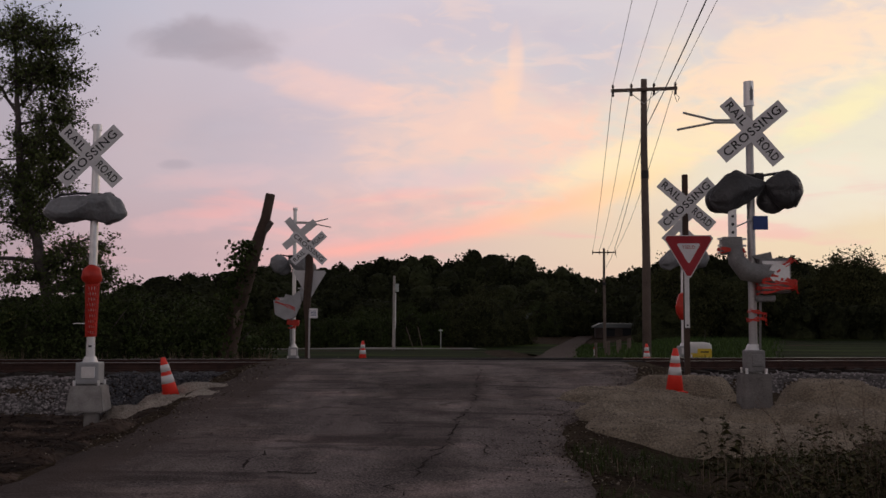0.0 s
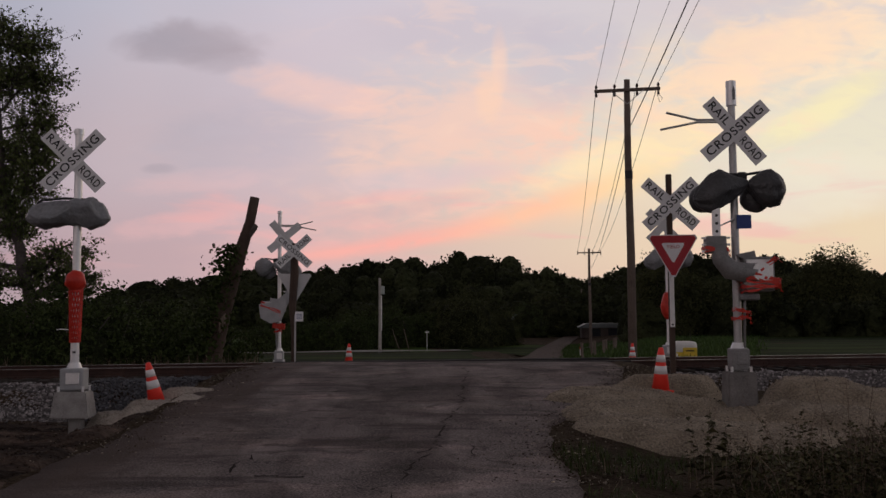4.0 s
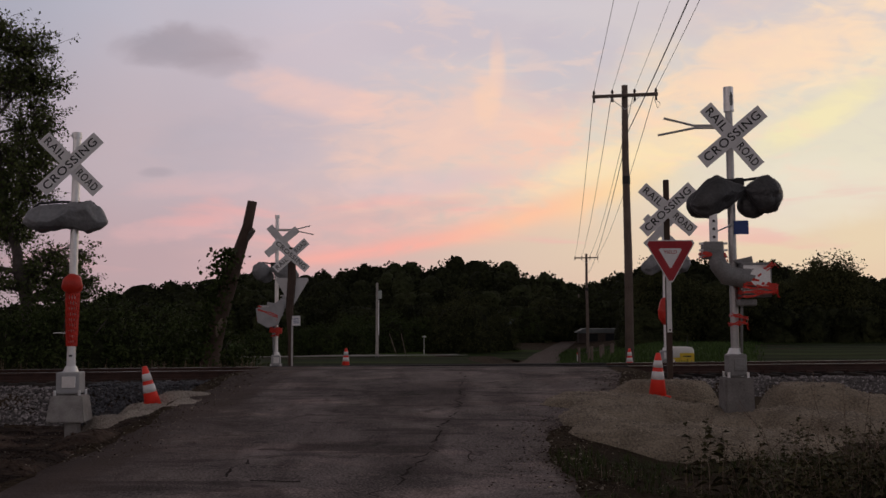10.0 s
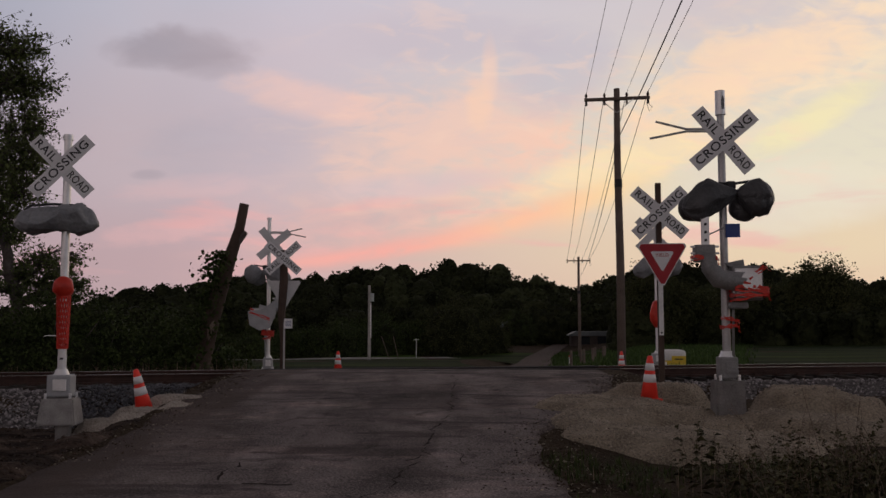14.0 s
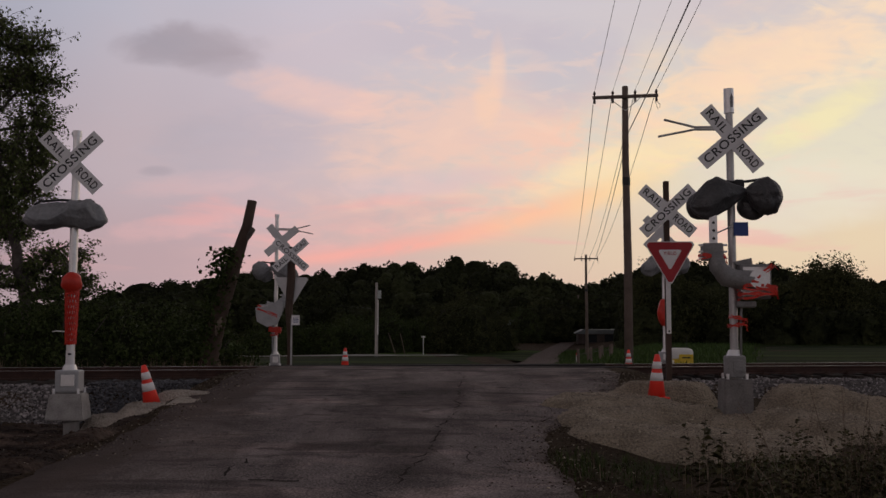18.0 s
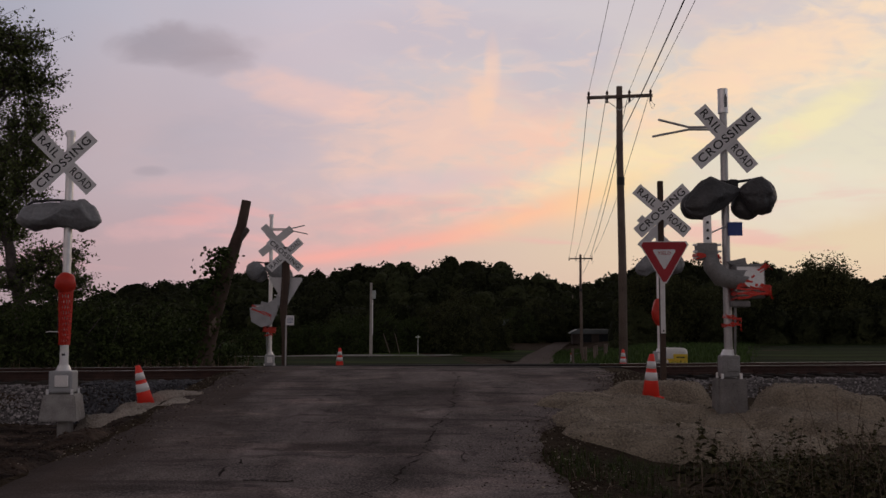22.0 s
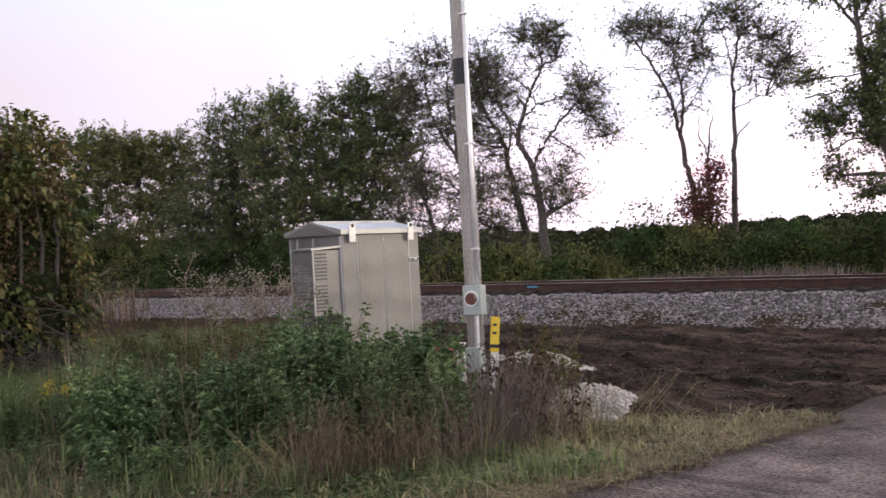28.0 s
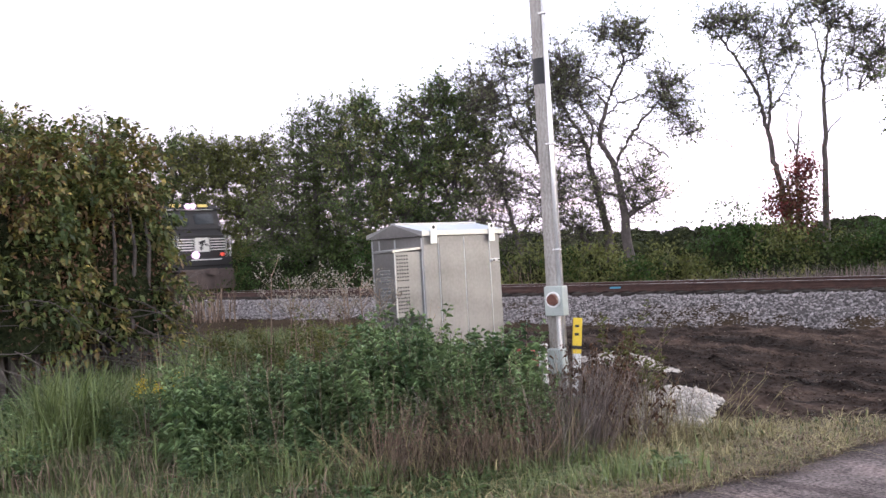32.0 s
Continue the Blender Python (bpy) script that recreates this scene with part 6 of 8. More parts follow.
def tree(az, d, trunks, lobes, seed, label, r=0.2, leaf_mat=None, leaf=0.115, per=44, dens=64, sigma=0.27, z=None, airy=0, bare=0.25, wide=1.0):
    """A tree that stands az degrees to the left, d metres off. trunks: lists of (across, deep, height); lobes: leafy parts of the
    crown (across, height, half width, half height, fullness). Every leaf clump sits on a twig that grows from a trunk."""
    rng = np.random.default_rng(seed)
    x, y = polar(az, d)
    z0 = float(land_z(np.array([x]), np.array([y]))[0]) - 0.1 if z is None else z
    t = empty("tree", x, y, z0, az, label=label, category="tree", group="trees behind the track")
    TV, TF, k = [], [], 0

    def add(pts, radii, n):
        nonlocal k
        V, F = tube_data(pts, radii, n)
        TV.extend(V)
        TF.extend([tuple(i + k for i in f) for f in F])
        k += len(V)

    stem, rad = [], []
    for tr in trunks:
        c = np.array(tr, float)
        u = np.linspace(0, len(c) - 1, 6 * (len(c) - 1) + 1)
        pts = np.stack([np.interp(u, range(len(c)), c[:, j]) for j in range(3)], 1)
        for _ in range(2):
            pts[1:-1] = (pts[:-2] + 2 * pts[1:-1] + pts[2:]) / 4
        pts[1:] += rng.normal(0, 0.025, (len(pts) - 1, 3))
        top = c[-1, 2]
        rr = r * (1 - 0.85 * np.clip(pts[:, 2] / max(top, 1), 0, 1) ** 0.8)
        if c[0, 2] < 0.5:
            rr[0] *= 1.4
        else:
            rr *= 0.75
        add(pts, rr, 8)
        stem.append(pts)
        rad.append(rr)
    stem, rad = np.concatenate(stem), np.concatenate(rad)
    cl = []
    lobes = list(lobes)
    high = stem[stem[:, 2] > bare * stem[:, 2].max()]
    for _ in range(airy):
        c = high[rng.integers(len(high))]
        lobes.append((c[0] + rng.normal(0, 0.7), c[2] + rng.normal(0, 0.4), rng.uniform(0.5, 0.95), rng.uniform(0.4, 0.8), 0.34))
    for lx, lz, rx, rz, full in lobes:
        rx, rz = rx * wide, rz * wide
        n = max(3, int(dens * rx * rz * full))
        u = unit(rng.normal(size=(n, 3))) * rng.random((n, 1)) ** 0.42
        cen = u * np.array([rx, rx * 0.8, rz]) + np.array([lx, 0, lz])
        # one limb to the heart of the part, twigs from it to the clumps
        heart = np.array([lx, rng.normal(0, 0.2), lz - 0.25 * rz])
        dd = np.linalg.norm((stem - heart) * (1, 1, 0.8) + (0, 0, 0.35 * rz), axis=1) + 3.0 * (stem[:, 2] > heart[2])
        i = int(np.argmin(dd))
        limb = curve(stem[i], heart, 0.05, 7, rng, 0.08)
        rb = max(0.03, rad[i] * 0.6)
        add(limb, np.linspace(rb, rb * 0.4, 8), 6)
        for c in cen:
            src = np.concatenate([limb[2:], stem[stem[:, 2] < c[2] + 0.2]]) if full < 0.5 else limb[2:]
            j = int(np.argmin(np.linalg.norm(src - c, axis=1) + 0.6 * np.maximum(src[:, 2] - c[2], 0)))
            tw = curve(src[j], c, -0.06, 4, rng, 0.12)
            add(tw, np.linspace(0.024, 0.010, 5), 4)
            for _ in range(5):
                e = c + rng.normal(0, sigma, 3) * (1.15, 1.15, 0.9)
                sp = curve(tw[3], e, 0.0, 2, rng, 0.1)
                add(sp, (0.010, 0.008, 0.004), 3)
                m = int(per * 0.2 * rng.uniform(0.5, 1.6)) + 1
                u = 0.25 + 0.80 * rng.random((m, 1))
                cl.append(tw[3] * (1 - u) + e * u + rng.normal(0, 0.06, (m, 3)))
    me = bpy.data.meshes.new("trunk")
    me.from_pydata([tuple(v) for v in TV], [], TF)
    me.polygons.foreach_set("use_smooth", [True] * len(me.polygons))
    link("trunk", me, M_BARK, t, "dark bark")
    P = np.concatenate(cl)
    V, T = leaves(P, leaf, rng, 0.55)
    link("crown", fast_mesh("crown", V, tris=T), leaf_mat or M_LEAF, t)
    return t


def shrub(x, y, rx, ry, h, seed, n=2500, leaf=0.12, material=None, label="", core=None, name="shrub", group="shrubs behind the track", stems=7, lump=0.45, base=None, fill=0.70):
    rng = np.random.default_rng(seed)
    z0 = float(land_z(np.array([x]), np.array([y]))[0]) - 0.05 if base is None else base
    s = empty(name, x, y, z0, label=label or "dense dark green shrub behind the railway", category="shrub", group=group)
    bm = bmesh.new()
    for _ in range(stems):
        a = rng.uniform(0, 6.28)
        e = np.array([math.cos(a) * rx * 0.6, math.sin(a) * ry * 0.6, h * 0.75])
        tube(bm, [(0.1 * e[0], 0.1 * e[1], 0), e * (0.45, 0.45, 0.5), e], [0.035, 0.025, 0.01], 5)
    part("woody_base", bm, M_BARK, s)
    # lumpy solid core, coloured dark for the shade between the leaves
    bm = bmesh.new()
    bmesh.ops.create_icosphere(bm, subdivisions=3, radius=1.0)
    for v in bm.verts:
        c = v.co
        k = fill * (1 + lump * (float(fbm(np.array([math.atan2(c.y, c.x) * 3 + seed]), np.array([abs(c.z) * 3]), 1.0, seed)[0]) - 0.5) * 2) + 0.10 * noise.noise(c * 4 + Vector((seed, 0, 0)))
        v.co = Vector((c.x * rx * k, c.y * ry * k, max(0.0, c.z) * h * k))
    part("shade_core", bm, core or M_CORE, s, "", True)
    m = max(20, n // 16)
    u = unit(rng.normal(size=(m, 3)))
    u[:, 2] = np.abs(u[:, 2])
    r = 1 - 0.5 * rng.random(m) ** 1.5
    lumpy = 1 + lump * (fbm(np.arctan2(u[:, 1], u[:, 0]) * 3 + seed, u[:, 2] * 3, 1.0, seed) - 0.5) * 2
    c = u * np.array([rx, ry, h]) * (r * lumpy)[:, None]
    P = (c[:, None] + rng.normal(0, 1, (m, 16, 3)) * np.array([leaf, leaf, leaf * 0.7]) * 1.5).reshape(-1, 3)
    P[:, 2] = np.maximum(P[:, 2], 0.03)
    V, T = leaves(P, leaf, rng, 0.55)
    link("foliage", fast_mesh("foliage", V, tris=T), material or M_SHRUB, s)
    return s


# the row behind the track, from the crossing westwards
tree(23.1, 34, [[(0, 0, 0), (0.22, -0.01, 2.78), (-0.25, -0.06, 4.59), (-0.72, 0.11, 6.24), (-0.88, -0.12, 8.72), (-1.04, 0.12, 10.89), (-0.97, -0.12, 11.89)], [(-0.88, 0, 8.56), (-1.57, 0.12, 9.72), (-2.54, -0.04, 10.71), (-3.18, -0.05, 11.29)], [(-0.71, 0, 6.41), (-1.6, 0.12, 6.66), (-2.58, -0.03, 6.5)], [(-0.66, 0, 7.07), (-1.92, 0.11, 7.15), (-2.97, 0.01, 6.99)], [(-0.02, 0, 3.6), (0.64, -0.06, 4.25), (1.47, 0.11, 4.57)], [(-0.3, 0, 4.76), (-1.14, 0.12, 5.09), (-1.95, -0.09, 4.61)], [(-0.85, 0, 8.89), (-0.1, 0.03, 9.89), (0.57, 0.03, 10.57)]],
     [(-3.18, 10.96, 0.82, 0.74, 0.9), (-2.46, 10.38, 0.74, 0.74, 0.7), (-1.06, 11.39, 0.82, 0.66, 0.8), (-0.08, 11.23, 0.9, 0.66, 0.9), (0.42, 10.1, 0.66, 0.7, 0.9), (-0.59, 10.06, 0.9, 0.82, 0.9), (0.3, 8.81, 0.74, 0.74, 0.9), (-0.37, 7.73, 0.82, 0.66, 0.9), (-2.57, 7.24, 0.82, 0.33, 0.5), (-1.94, 5.76, 0.74, 0.66, 0.9), (-0.96, 6.24, 0.74, 0.58, 0.8), (-1.63, 3.95, 0.58, 0.58, 0.6), (0.64, 3.92, 0.74, 0.74, 0.9), (1.45, 3.42, 0.74, 0.66, 0.9), (-0.35, 3.28, 0.74, 0.49, 0.6), (0.95, 2.93, 0.99, 0.49, 0.8), (1.8, 4.57, 0.41, 0.41, 0.5), (0.35, 7.5, 0.75, 0.75, 0.9), (0.0, 6.4, 0.85, 0.75, 0.9), (-0.5, 5.2, 0.9, 0.75, 0.9)], 1, "tall leafy tree with an open uneven crown", 0.26, per=46, dens=66, leaf=0.115, sigma=0.33, wide=1.1)
tree(31.7, 36, [[(0, 0, 0), (0.1, 0.0, 4.07), (0.19, -0.01, 5.63), (0.23, 0.02, 7.91), (0.5, -0.01, 9.15), (0.45, 0.03, 10.44)], [(0.19, 0, 5.41), (0.44, -0.04, 5.89), (0.72, 0.05, 6.11)], [(0.23, 0, 7.19), (0.53, -0.05, 7.44), (0.8, 0.06, 7.43)], [(0.22, 0, 6.62), (0.83, -0.08, 6.9), (1.29, 0.1, 7.06)], [(0.44, 0, 8.73), (1.21, -0.11, 9.04), (1.74, 0.12, 9.25)], [(0.24, 0, 8.05), (0.04, 0.01, 9.22), (-0.19, -0.05, 9.83)]],
     [(0.73, 9.68, 0.69, 0.54, 0.6), (0.45, 10.44, 0.77, 0.62, 0.6), (1.61, 9.27, 0.69, 0.62, 0.7), (1.05, 8.5, 0.77, 0.46, 0.4), (1.67, 8.13, 0.62, 0.54, 0.6), (1.0, 7.66, 0.62, 0.34, 0.3), (1.82, 7.41, 0.46, 0.46, 0.5), (0.09, 9.93, 0.62, 0.46, 0.4), (2.2, 8.48, 0.54, 0.62, 0.7)], 2, "slender bare-trunked tree with a thin high crown", 0.17, M_LEAFDRY, per=20, leaf=0.105, sigma=0.50, dens=46, wide=1.45)
tree(33.4, 36, [[(0, 0, 0), (-0.29, 0.05, 3.62), (-0.44, -0.08, 4.5), (-0.64, 0.1, 5.83), (-0.8, -0.12, 6.58), (-0.96, 0.12, 7.33), (-1.53, -0.08, 8.42), (-2.17, -0.0, 9.54), (-2.84, 0.09, 10.16)], [(-0.64, 0, 5.9), (-0.48, 0.07, 6.83), (-0.59, -0.09, 7.86), (-0.75, 0.11, 8.61), (-0.77, -0.12, 9.49), (-1.0, 0.12, 10.25)], [(-0.57, 0, 7.72), (-0.14, 0.03, 8.53), (0.42, 0.02, 8.89)], [(-1.4, 0, 8.26), (-1.95, 0.1, 8.4), (-2.58, -0.03, 8.56)], [(-0.53, 0, 6.55), (-0.08, 0.03, 7.15), (0.14, -0.02, 7.48)], [(-1.91, 0, 9.14), (-1.57, 0.12, 10.05), (-1.4, -0.12, 10.61)]],
     [(-2.71, 9.99, 0.62, 0.43, 0.6), (-1.99, 10.04, 0.69, 0.54, 0.6), (-2.18, 9.32, 0.46, 0.34, 0.3), (-1.28, 10.15, 0.69, 0.62, 0.6), (-0.63, 9.47, 0.69, 0.62, 0.6), (0.02, 8.94, 0.62, 0.46, 0.6), (0.61, 8.57, 0.34, 0.46, 0.5), (-0.43, 8.28, 0.62, 0.46, 0.4), (-0.95, 7.62, 0.54, 0.62, 0.3), (-0.07, 7.29, 0.43, 0.46, 0.4), (-0.86, 6.73, 0.34, 0.54, 0.3), (-0.81, 8.77, 0.69, 0.46, 0.4), (0.07, 9.8, 0.62, 0.46, 0.5)], 3, "forked slender tree with a thin crown", 0.18, M_LEAFDRY, per=20, leaf=0.105, sigma=0.50, dens=46, wide=1.45)
tree(33.1, 35.4, [[(0, 0, 0), (0.0, 0, 3.5), (0.12, 0, 5.3), (0.3, 0, 6.4)], [(0.08, 0, 4.9), (-0.18, 0, 5.7), (-0.12, 0, 6.5)]], [(0.2, 5.2, 0.3, 0.4, 0.2)], 4, "short dead snag among the creeper", 0.12, per=5)
tree(42.7, 36, [[(0, 0, 0), (-0.01, 0.02, 2.54), (-0.14, -0.05, 4.06), (-0.31, 0.08, 4.99), (-0.64, -0.11, 5.62), (-0.83, 0.12, 6.02), (-0.69, -0.12, 6.84), (-0.28, 0.11, 7.87), (0.22, -0.09, 8.8), (0.83, 0.05, 9.04)], [(-0.34, 0, 4.99), (0.11, 0.0, 5.71), (0.52, 0.03, 6.36), (1.38, -0.1, 7.26), (1.78, 0.11, 7.82)], [(-0.28, 0, 7.87), (-0.63, 0.08, 8.28), (-1.15, -0.12, 8.44)], [(0.22, 0, 8.73), (0.13, 0.0, 9.65), (0.39, 0.01, 10.38)], [(-0.48, 0, 6.98), (0.06, 0.01, 7.38), (0.67, 0.05, 7.55)], [(0.43, 0, 6.14), (1.0, -0.09, 5.71), (1.7, 0.12, 5.2)], [(-0.15, 0, 3.91), (0.47, -0.04, 4.32), (1.22, 0.1, 4.49)], [(1.38, 0, 7.18), (1.94, -0.12, 6.76), (2.47, 0.1, 5.96)]],
     [(0.24, 10.24, 0.92, 0.54, 0.6), (-0.52, 10.02, 0.62, 0.54, 0.5), (0.78, 9.43, 0.54, 0.46, 0.6), (-0.11, 9.37, 0.77, 0.54, 0.4), (1.65, 7.98, 0.69, 0.54, 0.7), (1.96, 7.2, 0.69, 0.54, 0.6), (2.49, 6.26, 0.54, 0.54, 0.5), (1.77, 6.47, 0.54, 0.46, 0.3), (1.16, 8.33, 0.46, 0.39, 0.4), (0.63, 4.61, 0.77, 0.54, 0.5), (1.03, 3.83, 0.62, 0.62, 0.5), (0.28, 3.58, 0.69, 0.62, 0.5), (-0.02, 6.02, 0.62, 0.46, 0.25), (-0.94, 8.08, 0.46, 0.46, 0.3), (0.53, 5.37, 0.62, 0.46, 0.3), (-0.2, 8.01, 0.62, 0.54, 0.25)], 5, "forked tree with sparse autumn leaves", 0.25, M_LEAFDRY, per=20, leaf=0.105, sigma=0.50, dens=46, wide=1.45, airy=5)
tree(43.8, 37, [[(0, 0, 0), (0.01, 0.02, 2.6), (-0.23, -0.06, 3.71), (-0.53, 0.1, 4.98), (-0.76, -0.12, 6.41), (-1.33, 0.11, 7.25), (-1.73, -0.06, 8.39), (-1.51, 0.07, 9.31)], [(-0.61, 0, 5.46), (-0.35, 0.06, 6.69), (-0.77, -0.1, 7.51)], [(-1.33, 0, 7.25), (-1.89, 0.11, 6.98), (-2.51, -0.04, 7.11)], [(0, 0, 0), (-0.78, 0.1, 2.18), (-1.21, -0.12, 2.76), (-1.89, 0.09, 3.12), (-2.74, 0.02, 3.41)]],
     [(-1.43, 9.46, 0.6, 0.71, 1.0), (-0.92, 8.78, 0.55, 0.71, 1.0), (-1.65, 8.38, 0.55, 0.63, 1.0), (-0.9, 7.84, 0.71, 0.55, 0.7), (-1.56, 7.27, 0.71, 0.55, 0.5), (-1.46, 6.32, 0.79, 0.63, 0.4), (-0.91, 5.17, 0.79, 0.71, 0.4), (-1.71, 4.92, 0.79, 0.79, 0.45), (-2.09, 3.68, 0.95, 0.79, 0.5), (-0.51, 4.04, 0.71, 0.71, 0.4), (-1.04, 2.98, 0.95, 0.48, 0.5)], 6, "leaning tree with a dense green top over thin branches", 0.22, M_LEAFDRY, per=20, leaf=0.105, sigma=0.50, dens=46, wide=1.45, airy=6)
tree(48.6, 37, [[(0, 0, 0), (-0.34, 0.06, 2.19), (-0.59, -0.09, 3.31), (-0.82, 0.11, 4.12), (-1.04, -0.12, 4.93), (-1.23, 0.11, 5.73)], [(0, 0, 0), (1.08, -0.1, 2.26), (0.95, 0.07, 4.0), (0.58, -0.02, 5.6), (-0.07, -0.07, 6.6), (-0.41, 0.11, 7.42), (-0.58, -0.12, 8.54)], [(0.58, 0, 5.6), (0.31, -0.02, 7.68), (0.33, 0.01, 9.26)], [(-0.41, 0, 7.42), (-0.93, 0.11, 8.09), (-1.11, -0.12, 8.9)]],
     [(-0.52, 9.48, 0.79, 0.63, 0.5), (-1.04, 8.73, 0.63, 0.71, 0.5), (0.12, 9.75, 0.71, 0.55, 0.5), (-0.11, 8.5, 0.79, 0.71, 0.4), (-1.03, 7.62, 0.71, 0.71, 0.4), (-0.04, 7.07, 0.79, 0.71, 0.35), (-0.73, 6.17, 0.79, 0.79, 0.4), (0.29, 4.83, 0.87, 0.79, 0.4), (-0.98, 4.61, 0.71, 0.71, 0.5), (-1.68, 3.54, 0.79, 0.71, 0.6), (0.21, 3.42, 0.79, 0.63, 0.4), (-1.81, 9.11, 0.48, 0.48, 0.5)], 7, "leaning tree with sparse small leaves", 0.19, M_LEAFDRY, per=20, leaf=0.105, sigma=0.50, dens=46, wide=1.45, airy=7)
tree(55.0, 39, [[(0, 0, 0), (0.21, -0.01, 1.65), (0.1, -0.02, 3.76), (0.1, 0.04, 5.87), (0.33, -0.03, 7.97)], [(0.13, 0, 2.35), (-1.03, 0.11, 4.53), (-1.87, -0.1, 6.21), (-2.25, 0.05, 7.87)], [(0.09, 0, 2.82), (1.33, -0.11, 4.87), (2.15, 0.11, 6.93), (2.48, -0.11, 8.56)]],
     [(-2.01, 7.98, 1.05, 0.89, 0.9), (-1.12, 7.11, 1.29, 1.05, 0.9), (0.33, 7.97, 1.17, 0.94, 0.9), (1.31, 8.74, 1.05, 0.82, 0.8), (2.45, 8.09, 1.17, 1.05, 0.9), (1.44, 6.74, 1.4, 1.17, 1.0), (-0.02, 5.88, 1.64, 1.17, 1.0), (-1.68, 5.5, 1.4, 1.17, 0.9), (2.81, 6.19, 0.82, 1.4, 0.8), (1.8, 4.84, 1.4, 1.17, 0.9), (-0.59, 4.03, 1.64, 1.17, 1.0), (-2.46, 4.14, 1.4, 1.05, 0.9), (1.24, 3.23, 1.64, 1.05, 0.9), (-1.14, 2.66, 1.87, 0.94, 0.9), (-3.17, 6.05, 0.82, 0.94, 0.7)], 8, "broad dark green tree with lit yellow-green tops", 0.24, M_MIXLEAF, per=44, dens=40, leaf=0.125, sigma=0.34, wide=1.15)
tree(60.3, 41, [[(0, 0, 0), (-0.74, 0.09, 1.9), (-0.74, -0.1, 4.1), (-0.74, 0.11, 6.3), (-0.53, -0.11, 8.0)], [(-0.77, 0, 3.61), (-1.64, 0.12, 5.36), (-1.41, -0.12, 7.3)], [(-0.74, 0, 4.1), (0.31, -0.02, 5.51), (0.66, 0.04, 7.46)]],
     [(-0.51, 8.37, 1.11, 0.79, 0.45), (0.44, 7.84, 0.98, 0.98, 0.8), (-1.28, 7.42, 0.74, 0.98, 0.5), (-0.34, 6.89, 1.35, 1.11, 0.8), (0.84, 6.23, 0.98, 1.11, 0.8), (-1.61, 5.85, 1.11, 1.11, 0.8), (-0.44, 5.06, 1.47, 1.11, 0.9), (-1.48, 3.89, 1.6, 1.11, 0.9), (0.19, 3.32, 1.47, 0.98, 0.9), (-2.93, 3.72, 1.11, 1.11, 0.8), (-0.83, 2.39, 1.97, 0.74, 0.9)], 9, "dense dark green tree with a thin ragged top", 0.22, M_LEAF, per=42, dens=40, leaf=0.12, sigma=0.34, wide=1.15)
tree(65.6, 48, [[(0, 0, 0), (0.08, 0.01, 2.08), (0.22, -0.01, 4.62), (0.36, 0.01, 7.16)], [(0.16, 0, 3.49), (-0.82, 0.1, 5.79), (-1.14, -0.12, 7.49)]],
     [(-1.12, 7.91, 1.44, 0.92, 0.9), (0.81, 7.93, 1.29, 0.92, 0.9), (-0.21, 6.89, 1.73, 1.09, 0.9), (-1.61, 6.38, 1.44, 1.29, 0.8), (1.16, 6.56, 1.29, 1.29, 0.9), (-0.04, 4.91, 2.3, 1.44, 0.9), (-0.95, 3.26, 2.59, 1.15, 0.9), (-2.09, 7.52, 1.01, 1.15, 0.5)], 10, "yellowing tree with a rounded crown", 0.2, M_YELLEAF, leaf=0.14, per=52, dens=34, sigma=0.30)
tree(69.8, 50, [[(0, 0, 0), (0, 0, 4.0), (0.4, 0, 7.2)]], [(0.6, 7.2, 1.9, 1.8, 0.8), (0, 4.6, 2.5, 2.1, 0.9), (0, 2.2, 2.8, 1.4, 0.8)], 11, "green tree along the railway", 0.2, leaf=0.15, per=60, dens=36)
tree(74.5, 52, [[(0, 0, 0), (0, 0, 4.0), (0.4, 0, 8.0)]], [(0.6, 7.6, 1.9, 1.8, 0.8), (0, 5.0, 2.6, 2.1, 0.9), (0, 2.4, 2.8, 1.4, 0.8)], 12, "green tree along the railway", 0.2, leaf=0.15, per=56, dens=30)
tree(78.5, 52, [[(0, 0, 0), (0, 0, 4.0), (0.2, 0, 9.0)]], [(0.0, 9.2, 1.8, 1.8, 0.6), (0, 6.6, 2.3, 2.1, 0.8), (0, 3.4, 2.8, 1.8, 0.8)], 13, "green tree along the railway", 0.2, leaf=0.15, per=56, dens=30)


